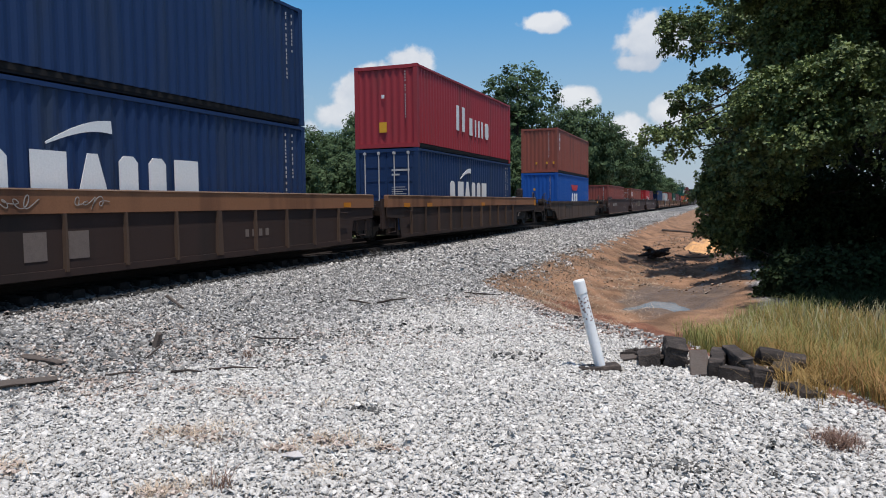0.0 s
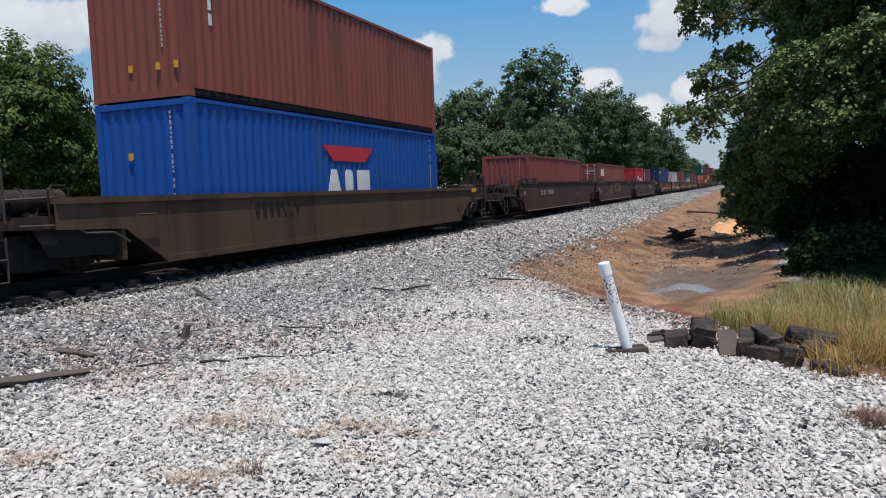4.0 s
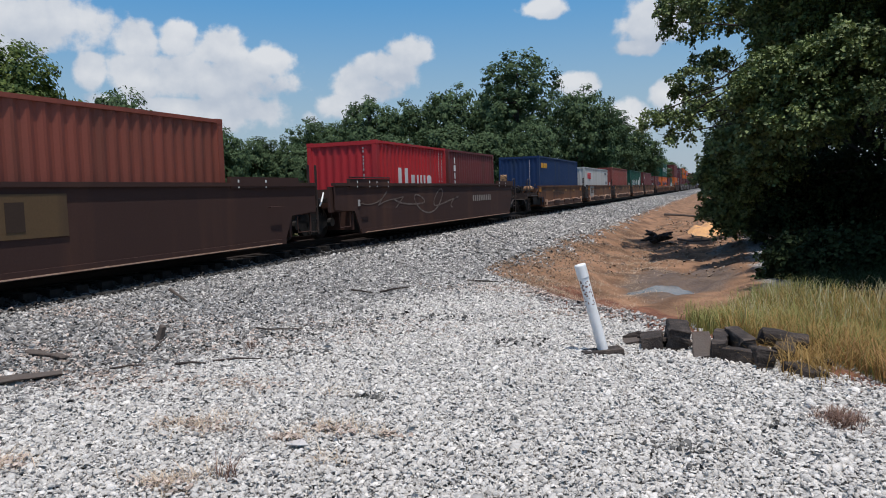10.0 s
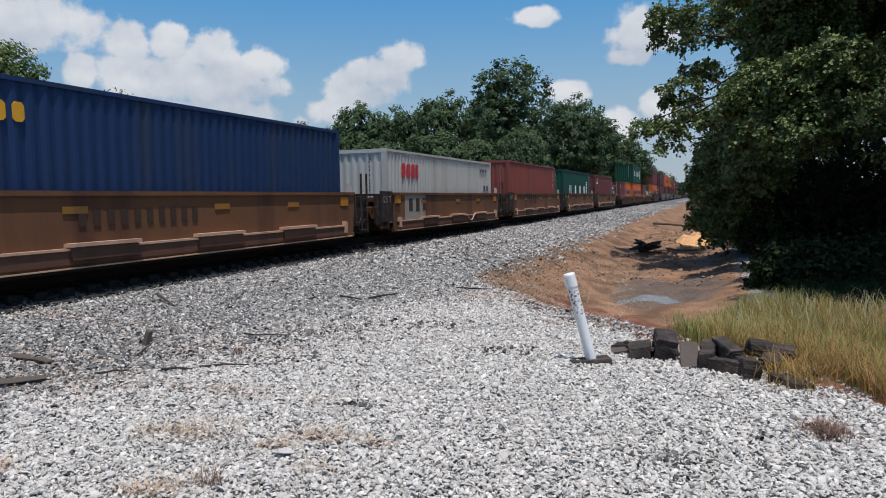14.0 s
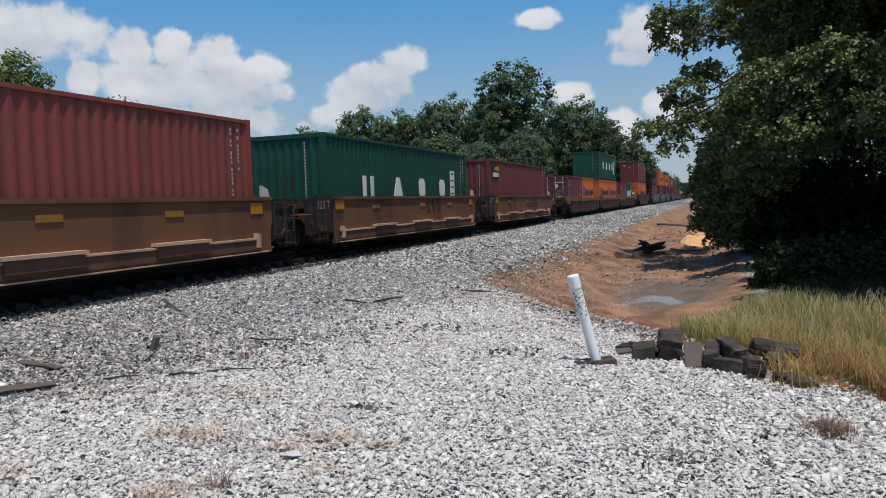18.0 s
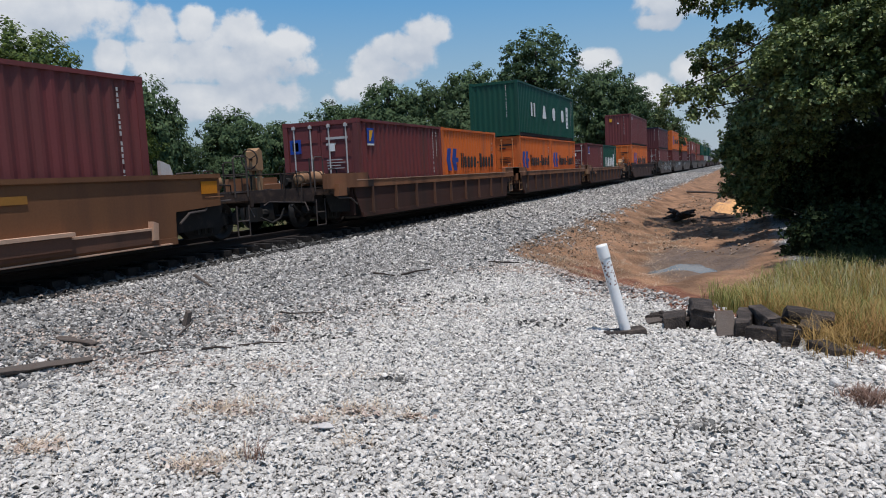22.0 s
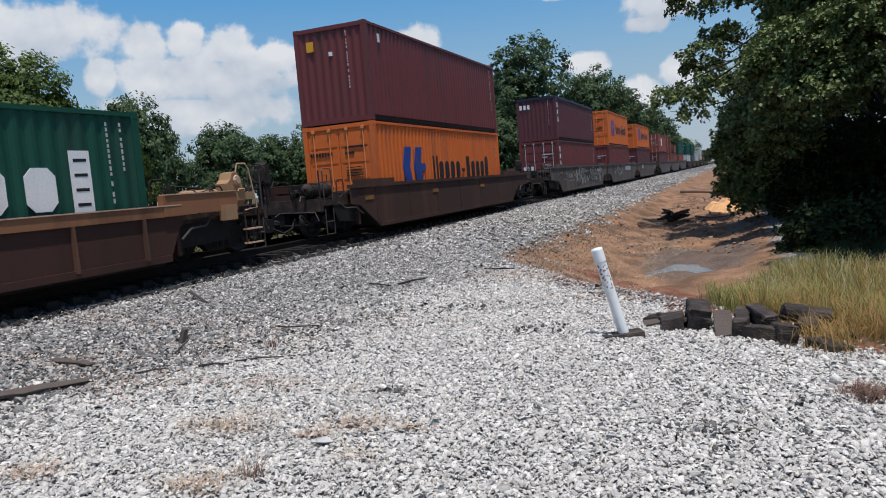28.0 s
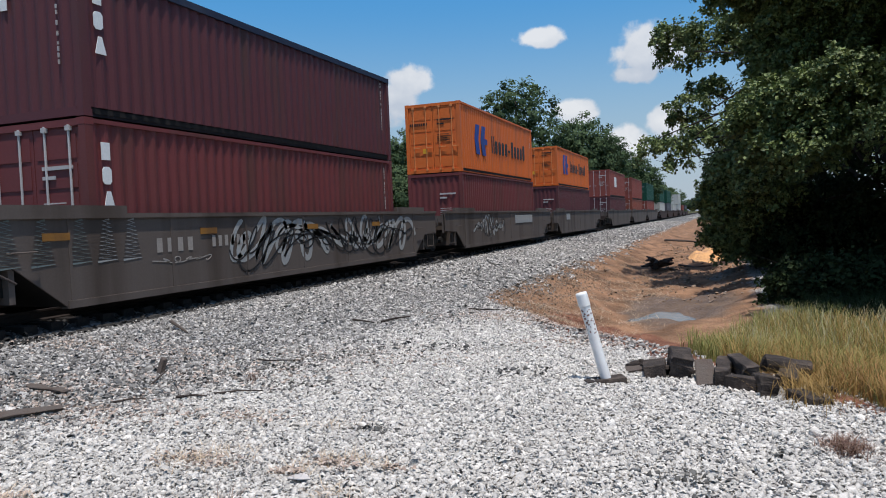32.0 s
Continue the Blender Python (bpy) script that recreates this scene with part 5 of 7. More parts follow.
                part("side_seam", Solid().box(*sorted((x * half, x * (half + 0.012))), y - 0.03, y + 0.03, low + 0.1, top - chord), mat, car)
    if slope > 0.2:
        for p, q in ((a, a + slope), (b, b - slope)):
            e = 0.05 if q > p else -0.05
            face = [(p, 0.72), (q, low), (q + e, low), (p + e, 0.72)]
            part("slope_sheet", Solid().prism(face if e > 0 else face[::-1], -half + 0.04, half - 0.04), grime, car)
    fl = Solid().box(-half + 0.06, half - 0.06, max(a, -0.2), min(b, L + 0.2), 0.08, 0.16)
    part("well_floor", fl, grime, car)
    first = None
    for k in range(6):
        m = pose(0, 0.3 + k * (L - 0.6) / 5, 0)
        if first is None:
            first = part("cross_bearer", Solid().box(-half + 0.05, half - 0.05, -0.15, 0.15, 0.12, 0.245), grime, car)
            first.matrix_basis = m
        else:
            same(first, "cross_bearer", car, m)
    for y in (min(a, -0.25) - 0.05, max(b, L + 0.25) - 0.05):
        part("bulkhead", Solid().box(-half + 0.06, half - 0.06, y, y + 0.1, 0.2, top - 0.15), mat, car)
    for way, kind, y, reach, has in ((-1, front, min(a, -0.3) - 0.1, before, trucks[0]), (1, tail, max(b, L + 0.3) + 0.1, after, trucks[1])):
        if kind == "joint":
            joint_end(car, style, y, way, mat, top - 0.1, max(0.5, reach - abs(y if way < 0 else y - L) - 0.3))
            if has:
                truck(car, (-before) if way < 0 else L + after)
        else:
            open_end(car, y, way, mat, top, reach - 1.15 - abs(y if way < 0 else y - L))
            truck(car, -before + 2.45 if way < 0 else L + after - 2.45)
            if not plain:
                brake_gear(car, y + way * 1.2, mat if style not in (4, 5) else chord_rust)
    if not plain:
        for y in (0.1, L - 0.8):
            grab_iron(car, half + 0.08, y - 1.9 if y < 1 else y + 1.9, 0.95, 0.45, mat)
    return car


CARS = []


def couple_train():
    # leading edges of the loads, style, and whether a unit ends its car
    rows = [
        (4.06, 1, "open", "joint"), (23.75, 1, "joint", "open"), (47.61, 2, "open", "open"),
        (71.6, 3, "open", "joint"), (91.0, 3, "joint", "joint"), (110.6, 3, "joint", "open"),
        (132.26, 4, "open", "joint"), (147.6, 4, "joint", "joint"), (163.2, 4, "joint", "joint"), (178.7, 4, "joint", "joint"), (194.3, 4, "joint", "open"),
        (214.27, 5, "open", "joint"), (230.14, 5, "joint", "joint"), (246.35, 5, "joint", "open"),
        (267.94, 6, "open", "open"), (292.2, 7, "open", "joint"), (311.3, 7, "joint", "joint"), (330.4, 7, "joint", "open"),
        (354.6, 7, "open", "joint"), (373.7, 7, "joint", "joint"), (392.8, 7, "joint", "open"),
        (417.0, 6, "open", "joint"), (436.1, 6, "joint", "joint"), (455.2, 6, "joint", "open"), (479.3, 6, "open", "joint"), (498.4, 6, "joint", "joint"), (517.5, 6, "joint", "open")]
    for i, (y0, style, front, tail) in enumerate(rows):
        gap_b = y0 - rows[i - 1][0] - FT40 if i else 11.8
        gap_a = rows[i + 1][0] - y0 - FT40 if i + 1 < len(rows) else 11.8
        CARS.append(well_car(y0, style, gap_b / 2, gap_a / 2, front, tail, (False, True), plain=y0 > 350))


couple_train()


def ribbon(s, pts, w, x):
    """A painted stroke of even width on the car's flank."""
    k0, k = len(s.v), len(pts)
    for i, (a, b) in enumerate(pts):
        (p, q), (u, v) = pts[max(i - 1, 0)], pts[min(i + 1, k - 1)]
        L = math.hypot(u - p, v - q) or 1e-6
        n, m = -(v - q) / L * w / 2, (u - p) / L * w / 2
        s.v += [(x, a - n, b - m), (x, a + n, b + m), (x + 0.004, a - n, b - m), (x + 0.004, a + n, b + m)]
    for i in range(k - 1):
        o = k0 + 4 * i
        s.f += [(o + 2, o + 6, o + 7, o + 3), (o, o + 1, o + 5, o + 4), (o + 2, o, o + 4, o + 6), (o + 1, o + 3, o + 7, o + 5)]


def scrawl(car, y0, y1, z0, z1, loops, w, mat, seed, x=1.503):
    """A looping chalk or spray scrawl."""
    rng = random.Random(seed)
    s = Solid()
    n = loops * 22
    pts = []
    p1, p2 = rng.random() * 6, rng.random() * 6
    for k in range(n + 1):
        u = k / n
        yy = y0 + (y1 - y0) * u + 0.12 * (y1 - y0) / loops * 4 * math.cos(2 * math.pi * loops * u + p1)
        zz = (z0 + z1) / 2 + (z1 - z0) / 2 * math.sin(2 * math.pi * loops * u * 1.13 + p2) * (0.6 + 0.4 * math.sin(9 * u + seed))
        pts.append((yy, zz))
    ribbon(s, pts, w, x)
    part("scrawl", s, mat, car)


def lettered(car, text, y, z, size, mat, x=1.516):
    """Legible stencilling, in the built-in font, read from the yard."""
    for sign in text:
        if sign == " ":
            y += 0.3 * size
            continue
        cu = bpy.data.curves.new("stencil", "FONT")
        cu.body, cu.size = sign, size
        ob = bpy.data.objects.new("stencil", cu)
        me = bpy.data.meshes.new_from_object(ob)
        bpy.data.objects.remove(ob)
        me.materials.append(mat)
        o = new("stencil", me)
        o.parent = car
        o.matrix_basis = Matrix(((0, 0, 1, x), (1, 0, 0, y), (0, 1, 0, z), (0, 0, 0, 1)))
        y += max(v.co.x for v in me.vertices) + 0.08 * size


chalk = material("chalk", (0.32, 0.285, 0.255), 0.9, vary=0.3, scale=9, fine=60)
dim_chalk = material("dim_chalk", (0.2, 0.16, 0.14), 0.9, vary=0.35, scale=9, fine=60, dirt=(0.09, 0.06, 0.05), dirt_amount=0.6)
faint_chalk = material("faint_chalk", (0.17, 0.13, 0.11), 0.9, vary=0.3, scale=9, fine=60)
spray_grey = material("spray_silver", (0.34, 0.34, 0.33), 0.6, 0.0, vary=0.25, scale=4, fine=30)
spray_teal = material("spray_teal", (0.16, 0.19, 0.18), 0.7, vary=0.3, scale=3, fine=30)
dark_stencil = material("dark_stencil", (0.05, 0.03, 0.02), 0.8, vary=0.2)


def bar_row(car, y0, y1, z0, z1, n, mat, x=1.503):
    """A line of stencilling that cannot be shown: plain bars."""
    s = Solid()
    k = (y1 - y0) / n
    for i in range(n):
        s.box(x, x + 0.004, y0 + i * k, y0 + i * k + k * 0.5, z0, z1)
    tagged(part("stencil_bar", s, mat, car), kind="stuff")


def plate(car, y, z, w, h, mat, x=1.512):
    part("reflector", Solid().box(x - 0.006, x + 0.006, y, y + w, z, z + h), mat, car)


def decorate():
    car = dict(zip((r for r in ("A", "K", "C", "D", "N", "E", "S", "W", "B", "V", "Y", "G", "U", "M", "H", "X", "O", "P")), CARS))
    x1 = 1.545
    bar_row(car["A"], 3.0, 5.4, 0.36, 0.8, 3, faint_chalk)
    scrawl(car["A"], 3.3, 4.0, 1.14, 1.36, 4, 0.014, chalk, 1, x1)
    scrawl(car["A"], 4.7, 5.35, 1.14, 1.36, 4, 0.014, chalk, 2, x1)
    bar_row(car["A"], 9.2, 10.2, 0.5, 0.66, 4, faint_chalk)
    plate(car["A"], 13.6, 1.1, 0.4, 0.13, amber, x1)
    for y in (-2.0, 0.0, 6.3):
        plate(car["K"], y, 1.08, 0.48, 0.13, amber, x1)
    plate(car["K"], 15.85, 1.04, 0.42, 0.3, amber, x1)
    bar_row(car["C"], 1.55, 3.3, 0.8, 1.05, 7, black_paint, 1.472)
    plate(car["C"], 14.85, 1.09, 0.45, 0.15, yellow_paint, 1.505)
    bar_row(car["D"], 1.2, 2.3, 0.8, 1.06, 4, chalk)
    bar_row(car["D"], 2.55, 4.0, 0.82, 1.05, 6, chalk)
    scrawl(car["D"], 9.0, 11.5, 0.5, 0.9, 3, 0.02, faint_chalk, 5)
    plate(car["N"], 4.95, 0.66, 2.9, 0.66, paint("worn_yellow", (0.13, 0.08, 0.04), (0.08, 0.05, 0.03), 0.5))
    bar_row(car["N"], 5.5, 7.4, 0.76, 1.2, 3, dark_stencil, 1.52)
    scrawl(car["N"], 0.6, 4.6, 0.3, 1.4, 5, 0.035, faint_chalk, 7)
    scrawl(car["N"], 1.6, 3.9, 0.35, 1.45, 6, 0.03, dim_chalk, 8)
    scrawl(car["N"], -1.6, -0.95, 0.5, 1.0, 2, 0.03, chalk, 9)
    scrawl(car["E"], 1.4, 6.7, 0.45, 1.35, 3, 0.05, dim_chalk, 10)
    scrawl(car["E"], -1.3, 1.2, 0.72, 1.25, 2, 0.03, faint_chalk, 11)
    bar_row(car["E"], 8.4, 11.0, 0.78, 1.02, 10, chalk)
    for k in ("D", "N", "E"):
        for y in (-1.96, -1.19, -0.7, 0.09):
            plate(car[k], y, 1.38, 0.045, 0.18, white_paint, 1.532)
        plate(car[k], -1.9, 0.85, 0.12, 0.18, worn_white)
        for y in (12.2, 13.2):
            plate(car[k], y, 1.38, 0.045, 0.18, white_paint, 1.532)
    x4 = 1.472
    for k in ("S", "W", "B", "V", "Y"):
        c = car[k]
        plate(c, 0.09 if k != "S" else -1.2, 1.05, 0.5, 0.26, amber, x4)
        plate(c, 11.7 if k != "Y" else 13.2, 1.02, 0.45, 0.24, amber, x4)
        for y in (2.4, 6.2, 9.0):
            plate(c, y, 1.03, 0.5, 0.12, dull_yellow, x4)
        lettered(c, "40", 0.16, 0.74, 0.36, dark_stencil, 1.463)
        if k != "S":
            part("load_plate", Solid().box(1.43, 1.46, -0.97, -0.06, 0.46, 1.44), end_grime, c)
            lettered(c, "125 T", -0.88, 1.08, 0.3, chalk, 1.468)
            plate(c, -0.2, 0.72, 0.14, 0.18, white_paint, 1.44)
    bar_row(car["S"], 2.7, 5.8, 0.82, 1.1, 10, dark_stencil, x4)
    bar_row(car["B"], 3.9, 5.5, 0.86, 1.32, 3, dark_stencil, x4)
    bar_row(car["V"], 6.9, 8.5, 0.86, 1.3, 3, dark_stencil, x4)
    bar_row(car["W"], 1.3, 3.2, 0.76, 1.2, 3, dark_stencil, x4)
    plate(car["W"], 0.95, 0.5, 1.9, 0.88, paint("patch_grey", (0.3, 0.28, 0.25), (0.22, 0.17, 0.13), 0.4), x4 - 0.008)
    bar_row(car["Y"], 6.3, 9.1, 0.72, 1.02, 10, dark_stencil, x4)
    dip = Solid().tube([(1.56, y, z) for y, z in ((7.15, 0.5), (7.4, 0.48), (7.75, 0.28), (7.92, 0.24), (8.1, 0.28), (8.4, 0.48), (8.6, 0.5))], 0.025, sides=6)
    part("bent_rail", dip, ledge_rust, car["W"])
    bar_row(car["G"], 13.0, 13.6, 0.3, 0.55, 4, faint_chalk)
    bar_row(car["U"], -0.1, 0.4, 0.35, 0.55, 3, faint_chalk)
    res = Solid().tube([(1.42, 0.0, 0.78), (1.42, 0.9, 0.78)], 0.13, sides=12)
    part("air_reservoir", res, grime, car["M"], smooth=True)
    part("air_reservoir", Solid().tube([(1.42, 0.9, 0.78), (1.42, 1.7, 0.78)], 0.131, sides=12), chord_rust, car["M"], smooth=True)
    for k in ("H",):
        for y in (-1.4, 3.5, 8.5):
            plate(car[k], y, 0.85, 0.5, 0.12, dull_yellow, 1.49)
    c = car["X"]
    bar_row(c, 1.2, 2.3, 0.8, 1.06, 4, chalk)
    bar_row(c, 2.75, 3.95, 0.84, 1.06, 6, chalk)
    scrawl(c, 1.2, 2.7, 0.58, 0.7, 5, 0.02, chalk, 30)
    scrawl(c, 3.6, 12.8, 0.35, 1.3, 11, 0.15, spray_grey, 31)
    scrawl(c, 3.4, 11.0, 0.5, 1.4, 9, 0.11, spray_grey, 32)
    scrawl(c, 4.0, 13.0, 0.25, 1.3, 10, 0.045, black_paint, 33, 1.508)
    scrawl(c, 3.6, 12.4, 0.4, 1.38, 13, 0.04, black_paint, 34, 1.508)
    for i, y in enumerate((-2.4, -1.8, -1.2, -0.5, 0.05, 0.6)):
        s = Solid()
        zig = []
        for q in range(11):
            ww = 0.42 - 0.028 * q
            zig += [(y - ww / 2, 0.72 + 0.068 * q), (y + ww / 2, 0.74 + 0.068 * q)]
        ribbon(s, zig, 0.035, 1.503)
        part("scrawl", s, spray_grey if i > 3 else spray_teal, c)
    for y in (-1.2, 2.4, 6.4, 10.0):
        plate(c, y, 1.1, 0.5, 0.12, dull_yellow)
    c = car["O"]
    scrawl(c, 0.6, 5.0, 0.4, 1.35, 8, 0.1, spray_grey, 35)
    scrawl(c, 0.8, 5.0, 0.4, 1.3, 7, 0.04, black_paint, 36, 1.508)
    plate(c, 7.0, 0.9, 3.5, 0.4, spray_grey)
    plate(car["P"], 1.0, 0.9, 1.2, 0.4, spray_grey)


decorate()


# ---- trees ----
def leaf_mesh(name, centres, radii, count, size, mat, rng, up=0.4, flat=0.75, face=None):
    """Leaves as small folded diamonds, scattered through clumps."""
    n = len(centres)
    idx = np.repeat(np.arange(n), count)
    k = len(idx)
    off = rng.normal(size=(k, 3))
    off /= np.linalg.norm(off, axis=1)[:, None]
    off *= (rng.random(k) ** 0.45)[:, None]
    off[:, 2] *= flat
    p = centres[idx] + off * radii[idx][:, None]
    nrm = rng.normal(size=(k, 3)) + off * 0.6
    if face is not None:
        nrm = rng.normal(size=(k, 3)) * 0.24 + face[idx] * 0.9 + off * 0.7
    nrm[:, 2] += up
    nrm /= np.linalg.norm(nrm, axis=1)[:, None]
    t = np.cross(nrm, rng.normal(size=(k, 3)))
    t /= np.linalg.norm(t, axis=1)[:, None]
    b = np.cross(nrm, t)
    s = (size * (0.65 + 0.7 * rng.random(k)))[:, None]
    v = np.stack([p - t * s * 0.5, p + b * s * 0.32 - nrm * s * 0.08, p + t * s * 0.5 - nrm * s * 0.12, p - b * s * 0.32 - nrm * s * 0.08], 1).reshape(-1, 3)
    q = np.arange(k)[:, None] * 4
    tris = np.concatenate([q + np.array([0, 1, 2]), q + np.array([0, 2, 3])], 1).reshape(-1, 3)
    return fast_mesh(name, v, tris, mat)


def clumps_in(balls, n, rng, shell=0.55):
    """Clump centres in the outer part of a set of (centre, radii) lobes."""
    vol = np.array([r[0] * r[1] * r[2] for _, r in balls]) ** 0.75
    pick = rng.choice(len(balls), n, p=vol / vol.sum())
    d = rng.normal(size=(n, 3))
    d /= np.linalg.norm(d, axis=1)[:, None]
    d *= (shell + (1 - shell) * rng.random(n))[:, None]
    return np.array([balls[i][0] for i in pick]) + d * np.array([balls[i][1] for i in pick]), d


def tree(name, base, balls, clumps, per, clump_r, size, mat, label, rng, trunk_r=0.2, limbs=8, spread=0.55):
    """A tapered trunk, limbs that run into the crown, and a crown of leaf clumps. Lobes are given from the foot."""
    t = new(name)
    t.location = base
    tagged(t, label, "tree")
    C, D = clumps_in(balls, clumps, rng, spread)
    C, D = C[C[:, 2] > 0.25], D[C[:, 2] > 0.25]
    R = clump_r * (0.6 + 0.8 * rng.random(len(C)))
    link_mesh("crown", leaf_mesh("crown", C, R, per, size, mat, rng, face=D), mat, t)
    topz = max(c[2] for c, r in balls)
    mid = np.mean([c for c, r in balls], axis=0)
    lean = Vector((mid[0] * 0.6, mid[1] * 0.6, topz))
    part("trunk", Solid().tube([(0, 0, -0.3), (0.05, 0.03, topz * 0.25), lean * 0.6 + Vector((0.1, 0, 0)), lean], trunk_r, trunk_r * 0.25, 9), bark, t, smooth=True)
    for k in range(limbs):
        tip = Vector(C[rng.integers(len(C))])
        start = lean * float(0.3 + 0.5 * rng.random())
        knee = start.lerp(tip, 0.5) + Vector((0, 0, 0.25))
        part("limb", Solid().tube([start, knee, tip], trunk_r * 0.32, trunk_r * 0.07, 6), bark, t)
    return t


def crown_lobes(rng, h, w, n=13, low=0.2):
    """Uneven puffs over a round-headed tree of height h and width w."""
    out = [((0, 0, h * 0.56), (w * 0.33, w * 0.33, h * 0.36))]
    for k in range(n):
        e = 1 - 1.75 * (k + 0.5) / n if n > 13 else 1 - 1.6 * (k + 0.5) / n
        a = 2.4 * k + rng.uniform(-0.35, 0.35)
        q = math.sqrt(max(0.0, 1 - e * e))
        s = w * rng.uniform(0.14, 0.215)
        r = w * 0.5 * rng.uniform(0.84, 1.04) - s
        out.append(((r * q * math.cos(a), r * q * math.sin(a), h * 0.56 + (h * 0.43 - s * 0.85) * e), (s, s, s * 0.85)))
    return out


def plant_far_trees():
    rng = np.random.default_rng(11)
    kinds = {}
    for kind, mat, h, w in (("dark", leaf_far, 16.0, 10.0), ("broad", leaf_far, 13.0, 11.5), ("pale", leaf_pale, 9.0, 8.0), ("low", leaf_far, 8.0, 8.5), ("grey", leaf_far2, 8.0, 10.0)):
        fine = 2.0 if kind == "pale" else 1.0
        kinds[kind] = (tree("tree", (0, 0, 0), crown_lobes(rng, h, w, 30), 540, int(30 * fine), w * 0.062, w * 0.031 / fine ** 0.42, mat, "tall leafy broadleaf tree behind the railway line", rng, 0.3, 10, 0.8), h, w, [])
    # kind, x, y, height, width
    plan = [("pale", -23.8, 18.6, 8.1, 6.4), ("pale", -28.5, 16.6, 8.6, 6.6), ("pale", -30, 12.0, 9.0, 7.5), ("pale", -23.6, 22.6, 5.4, 4.4), ("pale", -25.6, 21.0, 7.0, 5.0),
            ("low", -38.4, 39.4, 9.8, 6.6), ("low", -42.0, 37.5, 8.6, 5.6), ("low", -38.3, 48.8, 8.2, 7.0), ("low", -36.5, 46.0, 4.2, 4.5), ("grey", -51.3, 74.0, 9.4, 9.0), ("grey", -47.5, 76.0, 8.4, 8.0),
            ("broad", -55.7, 94.8, 13.7, 12.0), ("broad", -49.5, 92.0, 12.6, 11.0), ("broad", -42.0, 85.5, 14.9, 11.0), ("broad", -38.5, 90.0, 14.5, 10.0), ("broad", -33.6, 93.8, 16.8, 12.5), ("broad", -28.0, 97.0, 16.5, 11.0),
            ("dark", -21.6, 82.2, 18.2, 11.6), ("broad", -16.4, 93.5, 15.0, 11.0), ("dark", -16.2, 112.0, 14.4, 11.0), ("broad", -13.8, 129.4, 11.8, 11.0), ("dark", -19.0, 140.0, 15.0, 13.0),
            ("grey", -30.5, 66.0, 8.0, 9.0), ("grey", -25.5, 68.0, 8.6, 9.5), ("grey", -21.5, 70.0, 8.0, 8.5), ("grey", -35.5, 68.0, 7.4, 9.0), ("low", -18.6, 76.0, 9.5, 7.5), ("low", -17.5, 104.0, 9.0, 9.0),
            ("grey", -16.5, 150.0, 10.0, 12.0), ("low", -15.6, 175.0, 9.0, 12.0), ("low", -16.5, 210.0, 10.0, 14.0), ("grey", -17.5, 250.0, 10.0, 16.0),
            ("low", -4.0, 225.0, 6.5, 8.0), ("grey", -1.0, 185.0, 7.0, 9.0), ("low", -5.0, 300.0, 8.0, 9.0), ("broad", 3.0, 300.0, 11.0, 18.0), ("low", -10.0, 430.0, 8.0, 30.0), ("low", -34.0, 430.0, 10.0, 34.0), ("low", 14.0, 410.0, 10.0, 26.0),
            ("grey", -60.0, 88.0, 9.0, 11.0), ("grey", -66.0, 70.0, 9.0, 12.0), ("low", -58.0, 52.0, 7.0, 10.0), ("grey", -54.0, 40.0, 6.0, 10.0)]
    for i, (kind, x, y, h, w) in enumerate(plan):
        src, h0, w0, used = kinds[kind]
        m = Matrix.Translation((x, y, float(height(x, y)))) @ Matrix.Rotation(i * 2.1, 4, "Z") @ Matrix.Diagonal((w / w0, w / w0, h / h0, 1))
        if not used:
            src.matrix_basis = m
            used.append(m)
            continue
        keep = src.matrix_basis.copy()
        src.matrix_basis = Matrix()
        o = copy_thing(src, m)
        src.matrix_basis = keep
        if kind == "pale":
            tagged(o, "light green leafy tree beside the line")


leaf_far2 = leaf_material("dusty_leaves", (0.085, 0.12, 0.058), (0.06, 0.092, 0.042), 0.15, 0.05)
plant_far_trees()


